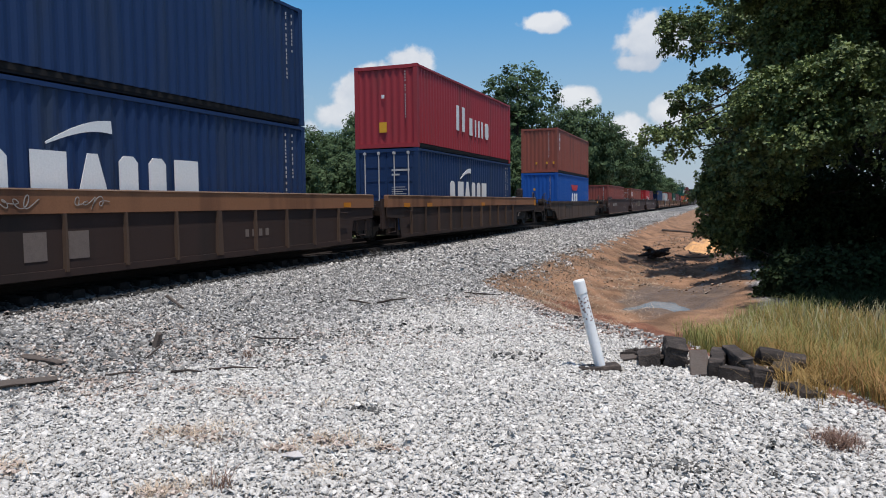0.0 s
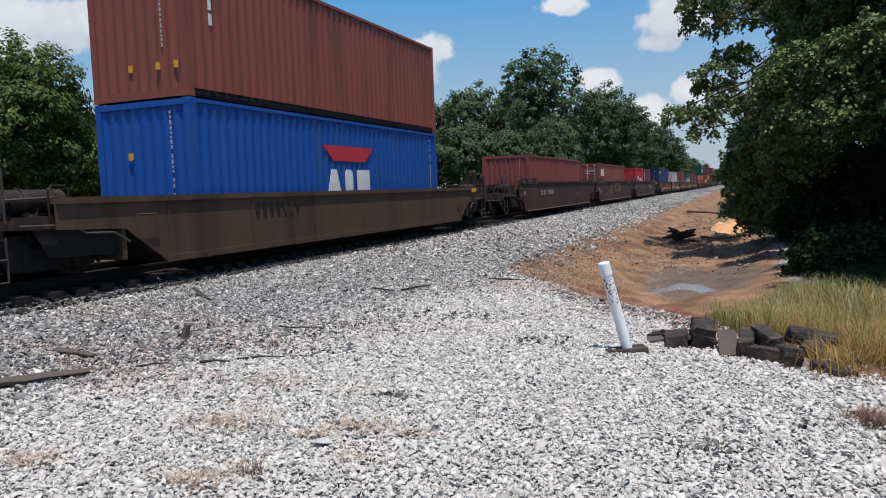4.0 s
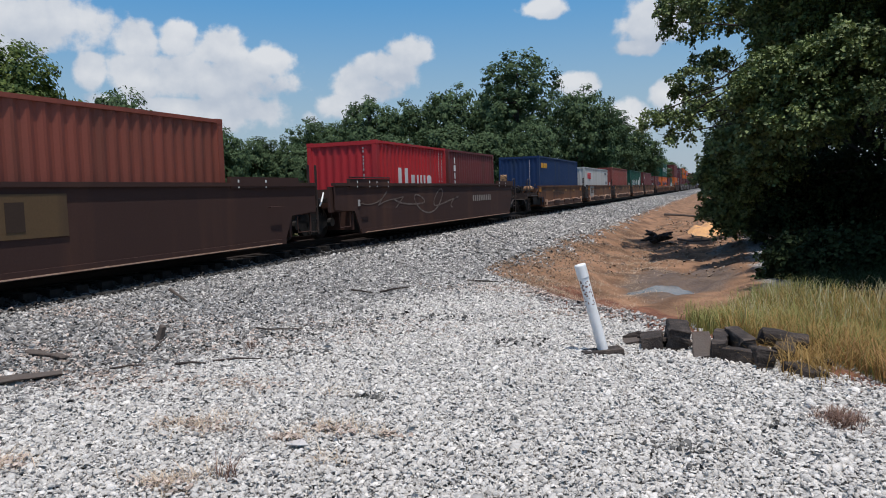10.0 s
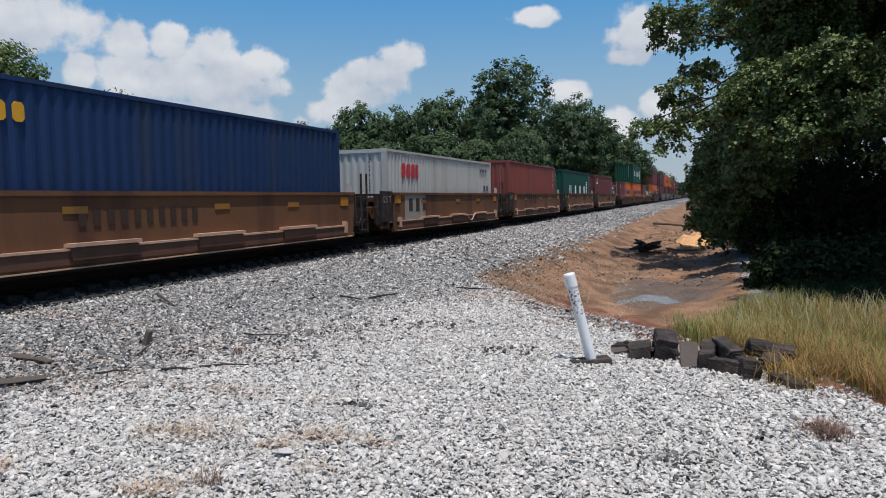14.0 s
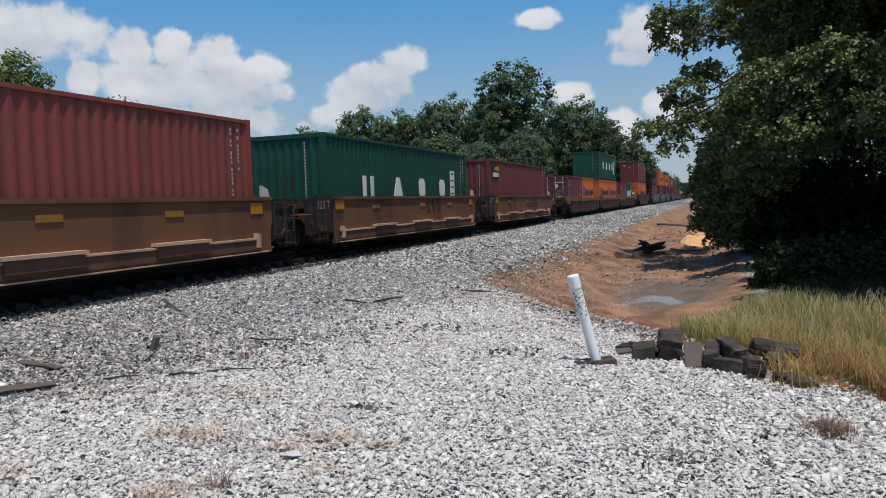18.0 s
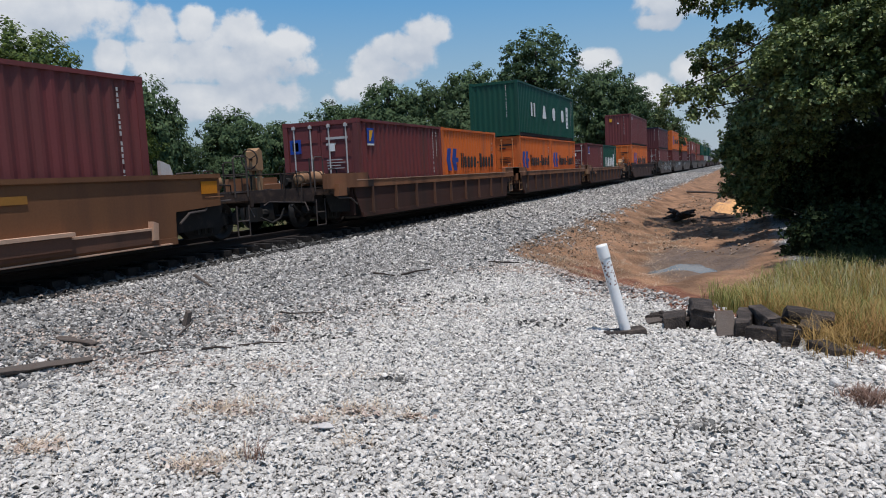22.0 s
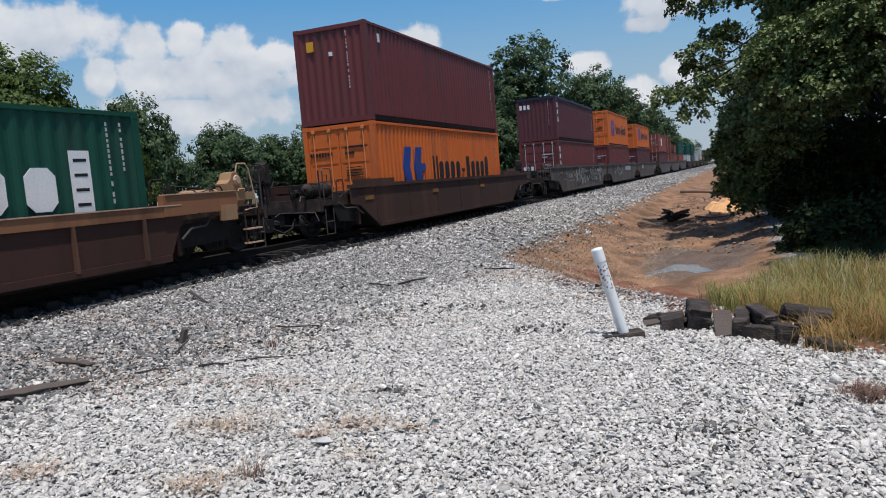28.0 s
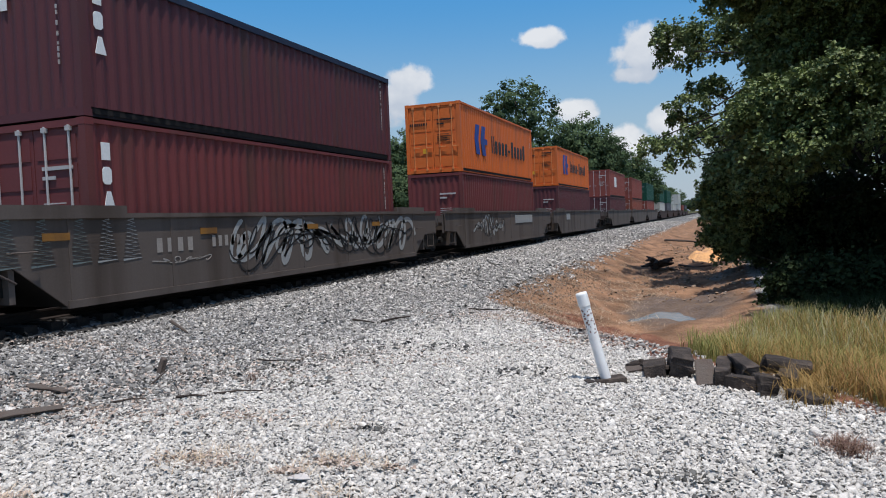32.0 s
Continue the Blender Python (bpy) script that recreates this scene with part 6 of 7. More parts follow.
def spray_tree(name, base, lobes, sprays, per, reach, leaf, mat, label, rng, trunk_r=0.2, limbs=12, core=9000, core_leaf=0.2, thin=0):
    """A tree whose outer crown is made of drooping leafy sprays on twigs, round a dense core.
    The first lobes, as many as thin says, carry fewer sprays."""
    t = new(name)
    t.location = base
    tagged(t, label, "tree")
    area = np.array([r[0] * r[1] + r[0] * r[2] for _, r in lobes])
    area[:thin] *= 0.5
    pick = rng.choice(len(lobes), sprays, p=area / area.sum())
    C, R = np.array([l[0] for l in lobes])[pick], np.array([l[1] for l in lobes])[pick]
    dirs = rng.normal(size=(sprays, 3)) + np.array([0, 0, 0.35])
    dirs /= np.linalg.norm(dirs, axis=1)[:, None]
    o = C + dirs * R * rng.uniform(0.55, 1.0, sprays)[:, None]
    axis = dirs * np.array([1, 1, 0.35]) + rng.normal(size=(sprays, 3)) * 0.35
    axis /= np.linalg.norm(axis, axis=1)[:, None]
    length = reach * rng.uniform(0.5, 1.2, sprays)
    idx = np.repeat(np.arange(sprays), per)
    n = len(idx)
    s = rng.random(n) ** 0.8
    side = np.cross(axis, [0, 0, 1.0])
    side /= np.linalg.norm(side, axis=1)[:, None] + 1e-6
    off = rng.normal(size=n) * 0.26 * (1.1 - 0.6 * s)
    p = o[idx] + axis[idx] * (length[idx] * s)[:, None] + side[idx] * (off * length[idx])[:, None]
    p[:, 2] += -0.28 * length[idx] * s * s - 0.1 * np.abs(off) + rng.normal(size=n) * 0.07
    nrm = rng.normal(size=(n, 3)) * 0.7 + np.array([0, 0, 0.5]) + axis[idx] * 0.5
    nrm /= np.linalg.norm(nrm, axis=1)[:, None]
    tip = axis[idx] + side[idx] * np.sign(off)[:, None] * 0.9 + rng.normal(size=(n, 3)) * 0.5 + np.array([0, 0, -0.35])
    tip -= nrm * np.sum(tip * nrm, axis=1)[:, None]
    tip /= np.linalg.norm(tip, axis=1)[:, None]
    wide = np.cross(nrm, tip)
    z = (leaf * rng.uniform(0.6, 1.25, n))[:, None]
    v = np.stack([p, p + tip * z * 0.45 + wide * z * 0.42 + nrm * z * 0.06, p + tip * z - nrm * z * 0.12, p + tip * z * 0.45 - wide * z * 0.42 + nrm * z * 0.06], 1).reshape(-1, 3)
    q = np.arange(n)[:, None] * 4
    tris = np.concatenate([q + np.array([0, 1, 2]), q + np.array([0, 2, 3])], 1).reshape(-1, 3)
    link_mesh("crown", fast_mesh("crown", v, tris, mat), mat, t)
    inner = [(c_, tuple(0.72 * k for k in r_)) for c_, r_ in lobes[thin:] if min(r_) > 0.5]
    if core and inner:
        K, D = clumps_in(inner, core // 30, rng, 0.1)
        link_mesh("inner_crown", leaf_mesh("inner_crown", K, np.full(len(K), 0.45), 30, core_leaf, mat, rng), mat, t)
    topz = max(c_[2] for c_, r_ in lobes)
    mid = np.mean([c_ for c_, r_ in lobes], axis=0)
    lean = Vector((mid[0] * 0.6, mid[1] * 0.6, topz))
    part("trunk", Solid().tube([(0, 0, -0.3), (0.05, 0.03, topz * 0.25), lean * 0.6 + Vector((0.1, 0, 0)), lean], trunk_r, trunk_r * 0.25, 9), bark, t, smooth=True)
    for k in range(limbs):
        tip_ = Vector(lobes[k % len(lobes)][0]) + Vector(rng.normal(size=3) * 0.3)
        start = lean * float(0.25 + 0.5 * rng.random())
        part("limb", Solid().tube([start, start.lerp(tip_, 0.5) + Vector((0, 0, 0.2)), tip_], trunk_r * 0.2, trunk_r * 0.05, 6), bark, t)
    tw = Solid()
    for k in range(0, sprays, 5):
        a = Vector(o[k])
        e = a + Vector(axis[k]) * float(length[k]) + Vector((0, 0, -0.28 * float(length[k])))
        tw.tube([a - Vector(axis[k]) * 0.35, a.lerp(e, 0.5) + Vector((0, 0, 0.05)), e], 0.008, 0.003, 3, False)
    tagged(part("twig_mass", tw, bark, t), kind="stuff")
    return t


def plant_near_trees():
    rng = np.random.default_rng(4)
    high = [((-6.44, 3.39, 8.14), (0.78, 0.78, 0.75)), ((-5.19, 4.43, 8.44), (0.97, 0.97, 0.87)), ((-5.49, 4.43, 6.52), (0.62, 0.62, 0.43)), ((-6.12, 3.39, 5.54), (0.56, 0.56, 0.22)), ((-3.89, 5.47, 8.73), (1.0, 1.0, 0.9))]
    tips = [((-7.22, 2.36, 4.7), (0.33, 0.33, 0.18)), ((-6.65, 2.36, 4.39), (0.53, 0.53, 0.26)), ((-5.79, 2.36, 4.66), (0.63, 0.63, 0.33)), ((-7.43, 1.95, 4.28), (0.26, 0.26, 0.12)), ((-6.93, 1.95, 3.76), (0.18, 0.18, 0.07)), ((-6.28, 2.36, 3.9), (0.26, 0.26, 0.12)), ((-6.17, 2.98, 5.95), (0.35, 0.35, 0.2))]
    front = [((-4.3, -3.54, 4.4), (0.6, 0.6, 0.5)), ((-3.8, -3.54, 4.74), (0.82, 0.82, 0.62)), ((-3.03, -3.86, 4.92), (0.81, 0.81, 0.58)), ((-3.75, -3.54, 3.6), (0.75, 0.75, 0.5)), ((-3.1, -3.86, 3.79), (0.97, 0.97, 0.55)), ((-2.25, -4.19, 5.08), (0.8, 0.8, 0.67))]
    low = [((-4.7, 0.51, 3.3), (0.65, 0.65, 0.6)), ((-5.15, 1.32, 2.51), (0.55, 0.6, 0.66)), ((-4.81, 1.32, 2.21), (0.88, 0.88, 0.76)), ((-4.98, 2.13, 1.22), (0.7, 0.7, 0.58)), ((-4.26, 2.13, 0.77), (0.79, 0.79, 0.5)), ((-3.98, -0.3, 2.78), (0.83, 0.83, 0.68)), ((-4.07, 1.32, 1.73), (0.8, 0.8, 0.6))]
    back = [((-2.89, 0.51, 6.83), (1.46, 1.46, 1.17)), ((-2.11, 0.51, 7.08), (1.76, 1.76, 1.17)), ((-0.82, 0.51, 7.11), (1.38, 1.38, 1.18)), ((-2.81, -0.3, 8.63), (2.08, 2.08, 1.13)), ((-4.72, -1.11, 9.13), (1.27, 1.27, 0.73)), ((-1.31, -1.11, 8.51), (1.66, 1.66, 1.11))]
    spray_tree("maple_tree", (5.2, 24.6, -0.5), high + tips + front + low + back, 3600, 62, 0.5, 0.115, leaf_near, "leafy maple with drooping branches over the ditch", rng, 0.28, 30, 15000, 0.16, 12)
    # lobes above 8 m are an unseen canopy added to shade what lies below
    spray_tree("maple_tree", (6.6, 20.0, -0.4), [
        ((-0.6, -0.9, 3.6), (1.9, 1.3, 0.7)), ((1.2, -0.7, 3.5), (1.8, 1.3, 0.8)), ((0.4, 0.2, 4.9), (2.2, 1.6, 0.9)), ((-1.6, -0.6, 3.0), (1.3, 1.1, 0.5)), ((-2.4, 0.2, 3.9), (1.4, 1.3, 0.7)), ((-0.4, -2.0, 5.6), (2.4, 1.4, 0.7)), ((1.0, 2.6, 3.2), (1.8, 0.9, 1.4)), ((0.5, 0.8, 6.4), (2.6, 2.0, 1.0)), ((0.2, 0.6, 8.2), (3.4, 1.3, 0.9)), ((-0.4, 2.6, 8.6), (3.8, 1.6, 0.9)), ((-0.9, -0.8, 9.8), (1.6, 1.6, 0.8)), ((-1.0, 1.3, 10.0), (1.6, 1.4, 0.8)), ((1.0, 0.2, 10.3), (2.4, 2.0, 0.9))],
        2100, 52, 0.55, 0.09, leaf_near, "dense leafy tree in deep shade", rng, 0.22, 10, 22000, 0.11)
    # these trees and bushes take the leaf colour with shade painted in
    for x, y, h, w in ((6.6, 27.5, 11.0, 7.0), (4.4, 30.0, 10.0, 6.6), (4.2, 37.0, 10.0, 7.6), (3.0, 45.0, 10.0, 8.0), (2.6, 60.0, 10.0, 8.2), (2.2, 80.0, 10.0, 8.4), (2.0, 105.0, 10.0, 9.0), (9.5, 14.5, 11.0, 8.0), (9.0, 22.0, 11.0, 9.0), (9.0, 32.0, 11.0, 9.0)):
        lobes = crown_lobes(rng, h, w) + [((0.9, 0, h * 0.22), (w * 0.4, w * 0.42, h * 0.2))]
        tree("tree", (x, y, float(height(x, y))), lobes, 340, 38, w * 0.08, 0.12 + y * 0.002, leaf_shade, "dense leafy tree at the edge of the thicket", rng, 0.22, 8, 0.3)
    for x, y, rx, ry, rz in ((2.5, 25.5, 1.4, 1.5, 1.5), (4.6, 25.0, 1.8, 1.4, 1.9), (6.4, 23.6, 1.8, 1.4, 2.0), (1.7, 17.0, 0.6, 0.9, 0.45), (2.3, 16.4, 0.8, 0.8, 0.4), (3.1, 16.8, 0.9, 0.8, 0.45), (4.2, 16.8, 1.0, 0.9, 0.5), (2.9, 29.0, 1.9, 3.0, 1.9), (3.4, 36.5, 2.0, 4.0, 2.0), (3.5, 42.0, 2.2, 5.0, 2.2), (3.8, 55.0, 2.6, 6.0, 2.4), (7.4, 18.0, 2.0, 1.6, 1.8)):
        spray_tree("bush", (x, y, float(height(x, y))), [((0, 0, rz * 0.7), (rx, ry, rz)), ((-rx * 0.4, 0.3, rz * 0.45), (rx * 0.6, ry * 0.7, rz * 0.6))], 260, 36, 0.45, 0.07 + 0.002 * y, leaf_shade, "leafy undergrowth below the trees, shade put into its leaf colour", rng, 0.06, 5, 3000, 0.16)
    # one more tree, added out of view: its high limbs shade the thicket
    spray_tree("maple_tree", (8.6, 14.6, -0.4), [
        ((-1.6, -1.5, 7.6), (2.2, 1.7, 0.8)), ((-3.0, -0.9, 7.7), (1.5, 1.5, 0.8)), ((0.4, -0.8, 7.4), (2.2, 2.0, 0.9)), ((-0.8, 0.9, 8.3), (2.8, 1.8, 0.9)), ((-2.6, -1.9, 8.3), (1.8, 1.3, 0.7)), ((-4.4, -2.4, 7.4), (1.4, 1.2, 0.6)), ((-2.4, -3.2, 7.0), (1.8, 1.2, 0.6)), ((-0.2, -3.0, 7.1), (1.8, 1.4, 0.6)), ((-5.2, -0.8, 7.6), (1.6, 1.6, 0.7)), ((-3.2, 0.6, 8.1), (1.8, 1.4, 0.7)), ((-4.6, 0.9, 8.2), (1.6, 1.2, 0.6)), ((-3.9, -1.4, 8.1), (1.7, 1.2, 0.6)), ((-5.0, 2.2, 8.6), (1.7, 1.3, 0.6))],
        2400, 56, 0.55, 0.09, leaf_near, "maple canopy added out of view to shade the thicket", np.random.default_rng(77), 0.22, 8, 33000, 0.13)


plant_near_trees()


def plant_hedge():
    """Rank undergrowth along the far side of the line."""
    rng = np.random.default_rng(31)
    first = tree("undergrowth", (-17.2, 2.0, -0.2), [((0, 0, 0.75), (1.1, 1.9, 0.8)), ((0.3, 0.9, 0.6), (0.8, 1.0, 0.6)), ((-0.2, -0.9, 0.9), (0.8, 1.0, 0.6))], 100, 30, 0.34, 0.17, leaf_shade, "dark rank undergrowth along the line", rng, 0.05, 4, 0.1)
    tagged(first, category="bush")
    y = 5.0
    while y < 110:
        k = float(rng.uniform(0.8, 1.15)) * (1 + y / 160)
        copy_thing(first, pose(-17.3 + float(rng.uniform(-0.4, 0.4)) - y * 0.006, y, -0.2, 0, 0, float(rng.uniform(-20, 20))) @ Matrix.Diagonal((k, 1.1, k * 0.9, 1)))
        y += 2.6 + y * 0.01


plant_hedge()


# ---- grass ----
def blades(name, spots, low, high, mat, rng, width=0.008, lean=0.35, label="", category="grass"):
    """Bent blades, each a strip of three."""
    n = len(spots)
    h = low + (high - low) * rng.random(n)
    a = rng.random(n) * 2 * np.pi
    d = np.stack([np.cos(a), np.sin(a), np.zeros(n)], 1)
    side = np.stack([-np.sin(a), np.cos(a), np.zeros(n)], 1)
    bend = (lean * (0.3 + rng.random(n)))[:, None]
    b = np.stack([spots[:, 0], spots[:, 1], height(spots[:, 0], spots[:, 1]) - 0.02], 1)
    upv = np.array([0, 0, 1.0])
    hh = h[:, None]
    w = width * (0.6 + 0.8 * rng.random(n))[:, None]
    p1 = b + upv * hh * 0.5 + d * bend * hh * 0.2
    p2 = b + upv * hh * 0.85 + d * bend * hh * 0.6
    p3 = b + upv * hh * 0.98 + d * bend * hh * 1.1
    v = np.stack([b - side * w, b + side * w, p1 - side * w * 0.8, p1 + side * w * 0.8, p2 - side * w * 0.5, p2 + side * w * 0.5, p3], 1).reshape(-1, 3)
    q = np.arange(n)[:, None] * 7
    tris = np.concatenate([q + np.array(t) for t in ((0, 1, 3), (0, 3, 2), (2, 3, 5), (2, 5, 4), (4, 5, 6))], 1).reshape(-1, 3)
    ob = new(name, fast_mesh(name, v, tris, mat))
    return tagged(ob, label, category, kind="stuff")


def grow_grass():
    rng = np.random.default_rng(8)

    def field(n, x0, x1, y0, y1, keep):
        p = np.stack([rng.uniform(x0, x1, n), rng.uniform(y0, y1, n)], 1)
        return p[keep(p[:, 0], p[:, 1])]

    tall = lambda x, y: (y > pad_edge(x) + 0.5 + 0.2 * np.sin(3 * x) + 0.25 * step(0.6, 1.0, x)) & (x > -0.35 + 0.12 * np.sin(2 * y)) & (y < 12.6 + 0.6 * np.sin(2.3 * x))
    clump = lambda x, y: 0.5 + 0.5 * np.sin(4.1 * x + 2.3 * y) * np.sin(2.7 * y - 3.3 * x + 1.1)
    near = lambda x, y: y - pad_edge(x)
    blades("tall_grass", field(36000, -0.5, 5.0, 4.5, 13.2, lambda x, y: tall(x, y) & (near(x, y) > 0.9 + rng.normal(0, 0.5, len(x))) & (rng.random(len(x)) < 1.15 - 0.45 * x + 0.3 * clump(x, y))), 0.14, 0.4, green_grass, rng, 0.0036, 0.6, "tall green grass beside the gravel")
    blades("dry_grass", field(36000, 0.0, 5.0, 4.5, 12.0, lambda x, y: tall(x, y) & (rng.random(len(x)) < 0.35 + 0.5 * clump(x, y))), 0.13, 0.38, dry_grass, rng, 0.0034, 0.7, "straw-coloured dry grass beside the gravel")
    blades("rust_grass", field(30000, 0.5, 4.5, 3.0, 10.0, lambda x, y: tall(x, y) & (near(x, y) < 2.6 + rng.normal(0, 0.6, len(x))) & (rng.random(len(x)) < 0.4 + 0.6 * clump(x + 1, y))), 0.1, 0.32, rust_grass, rng, 0.0034, 1.1, "dead rust-brown grass at the gravel's edge")
    rough = np.random.default_rng(18)
    p = np.stack([rough.uniform(1.6, 9.0, 26000), rough.uniform(-6.0, 7.0, 26000)], 1)
    p = p[(p[:, 1] > pad_edge(p[:, 0]) + 0.7) & (p[:, 0] > 1.7 + 0.35 * np.maximum(0, p[:, 1]))]
    blades("dry_grass", p, 0.12, 0.36, dry_grass, rough, 0.006, 0.8, "rough dry grass along the edge of the yard")
    blades("seed_stalks", field(1300, -0.1, 4.6, 9.0, 12.4, lambda x, y: (x > 0.1) & (y > pad_edge(x) + 1.5) & (y < 12.2 + 0.4 * np.sin(3 * x))), 0.3, 0.5, pale_stalk, rng, 0.003, 0.6, "pale bending seed stalks of tall grass")
    # blades coloured near-black to paint shade over the pale ground strip
    blades("shade_weeds", field(9000, 0.9, 6.0, 12.3, 17.5, lambda x, y: (x > 0.9 + 0.2 * (y - 12.3)) & (rng.random(len(x)) < 0.4 + 0.6 * clump(x, y))), 0.12, 0.36, leaf_shade, rng, 0.007, 1.0, "weeds behind the grass, darkened in colour for shade")
    cx, cy = rng.uniform(-4.4, -1.7, 420), 13.0 + 22 * rng.random(420) ** 1.3
    keep = (cy > pad_edge(cx) + 0.9) & (np.sin(1.9 * cx + 0.5 * cy) + rng.normal(0, 0.8, 420) > 0.1)
    cx, cy = np.repeat(cx[keep], 44), np.repeat(cy[keep], 44)
    spots = np.stack([cx + rng.normal(0, 0.16, len(cx)), cy + rng.normal(0, 0.34, len(cx))], 1)
    blades("slope_straw", spots, 0.03, 0.075, straw, rng, 0.005, 2.4, "flattened straw-coloured grass on the ditch bank")
    tufts = []
    for cx, cy, n, r in ((-2.43, 4.22, 170, 0.13), (-2.62, 3.99, 60, 0.06), (-3.42, 4.02, 260, 0.17), (-3.3, 4.28, 60, 0.12), (-2.02, 4.22, 45, 0.035), (-3.75, 5.03, 60, 0.2), (-2.9, 3.13, 160, 0.1), (-2.75, 3.31, 50, 0.07), (-4.13, 3.1, 160, 0.1), (-2.18, 3.71, 70, 0.09), (-2.91, 5.03, 50, 0.1)):
        tufts.append(np.stack([rng.normal(cx, r, n), rng.normal(cy, r * 0.6, n)], 1))
    blades("straw_tufts", np.concatenate(tufts), 0.05, 0.11, straw_pale, rng, 0.003, 1.7, "thin dry straw tufts among the gravel")
    cx = rng.uniform(-3.6, -1.4, 70)
    cy = rng.uniform(13.5, 24.0, 70)
    cx, cy = np.repeat(cx, 40), np.repeat(cy, 40)
    blades("bank_straw", np.stack([cx + rng.normal(0, 0.2, len(cx)), cy + rng.normal(0, 0.4, len(cx))], 1), 0.03, 0.085, straw_pale, rng, 0.004, 2.2, "pale dead grass in tufts on the ditch bank")
    blades("edge_grass", np.stack([rng.normal(0.7, 0.14, 500), rng.normal(6.85, 0.25, 500)], 1), 0.1, 0.3, dry_grass, rng, 0.003, 1.3, "dead grass hanging over old ties")
    for cx, cy in ((-2.64, 3.33), (-4.62, 6.36)):
        blades("dead_sprig", np.stack([rng.normal(cx, 0.035, 46), rng.normal(cy, 0.03, 46)], 1), 0.06, 0.17, brown_weed, rng, 0.003, 0.9, "dead brown sprig standing in the gravel")
    blades("brown_tuft", np.stack([rng.normal(0.73, 0.06, 800), rng.normal(5.27, 0.085, 800)], 1), 0.04, 0.12, brown_weed, rng, 0.003, 1.1, "small dead reddish weed in the gravel")


brown_weed = leaf_material("dead_weed", (0.17, 0.10, 0.08), (0.22, 0.14, 0.1), 0.2)
grow_grass()


# ---- things on the ground ----
def marker_post():
    """Leaning white pipe with faded print, on a flat dark foot."""
    t = new("marker_post")
    t.matrix_basis = Matrix.Translation((-1.05, 7.0, 0.02)) @ pose(0, 0, 0, 4, -13.5, 0)
    tagged(t, "leaning white plastic marker post with faded dark print", "post")
    s = Solid()
    prof = [(0.0, 0.0), (0.05, 0.0), (0.05, 0.006), (0.05, 0.734), (0.05, 0.74), (0.056, 0.742), (0.056, 0.748), (0.056, 0.854), (0.056, 0.86), (0.052, 0.875), (0.0, 0.88)]
    k = 20
    for r, z in prof:
        s.v += [(r * math.cos(2 * math.pi * j / k), r * math.sin(2 * math.pi * j / k), z) for j in range(k)]
    for i in range(len(prof) - 1):
        s.f += [(i * k + j, i * k + (j + 1) % k, (i + 1) * k + (j + 1) % k, (i + 1) * k + j) for j in range(k)]
    part("pipe", s, pvc, t, smooth=True)
    rng = random.Random(3)
    for z, h, a0, a1 in [(0.71 - 0.022 * k + rng.uniform(-0.008, 0.008), rng.uniform(0.006, 0.02), q, q + rng.uniform(0.12, 0.5)) for k in range(17) for q in (rng.uniform(-2.6, -1.7), rng.uniform(-1.5, -0.6)) if k < 12 or rng.random() < 0.4]:
        p = Solid()
        n = 8
        for q in range(n + 1):
            a = a0 + (a1 - a0) * q / n
            for zz in (z, z + h):
                p.v.append((0.0515 * math.cos(a), 0.0515 * math.sin(a), zz))
        p.f = [(2 * q, 2 * q + 2, 2 * q + 3, 2 * q + 1) for q in range(n)]
        part("faded_print", p, sticker_brown, t)
    foot = Solid().prism([(-0.13, -0.03), (0.13, -0.03), (0.11, 0.025), (-0.11, 0.03)], -0.2, 0.17)
    f = part("foot_plate", foot, tie_wood, t)
    f.matrix_basis = pose(0.0, 0, 0.0, 0, 9, 20)


marker_post()


def timber(name, x, y, z, L, w, h, turn, pitch, mat, label, seed, round_=False):
    """A weathered baulk with chipped arrises and splits along the grain."""
    rng = random.Random(seed)
    bm = bmesh.new()
    if round_:
        bmesh.ops.create_cone(bm, cap_ends=True, segments=12, radius1=w / 2, radius2=w / 2 * 0.9, depth=L)
        bmesh.ops.rotate(bm, verts=bm.verts, cent=(0, 0, 0), matrix=Matrix.Rotation(math.pi / 2, 3, "Y"))
    else:
        bmesh.ops.create_cube(bm, size=1)
        bmesh.ops.scale(bm, vec=(L, w, h), verts=bm.verts)
        bmesh.ops.bevel(bm, geom=bm.edges[:], offset=0.008, segments=1, affect="EDGES")
    bmesh.ops.subdivide_edges(bm, edges=[e for e in bm.edges if e.calc_length() > 0.2], cuts=9, use_grid_fill=True)
    for v in bm.verts:
        n = noise.noise(Vector((v.co.x * 5 + seed, v.co.y * 14, v.co.z * 14)))
        e = noise.noise(Vector((v.co.x * 2.2 - seed, v.co.y * 30, v.co.z * 30)))
        v.co += Vector((0.04 * n, 0.018 * n + 0.012 * e, 0.016 * n + 0.012 * e))
    me = bpy.data.meshes.new(name)
    bm.to_mesh(me)
    bm.free()
    me.materials.append(mat)
    ob = new(name, me)
    ob.matrix_basis = pose(x, y, z, rng.uniform(-10, 10) if w > 0.14 else 0, pitch, turn)
    return tagged(ob, label, "timber", group="old timbers at the edge of the gravel")


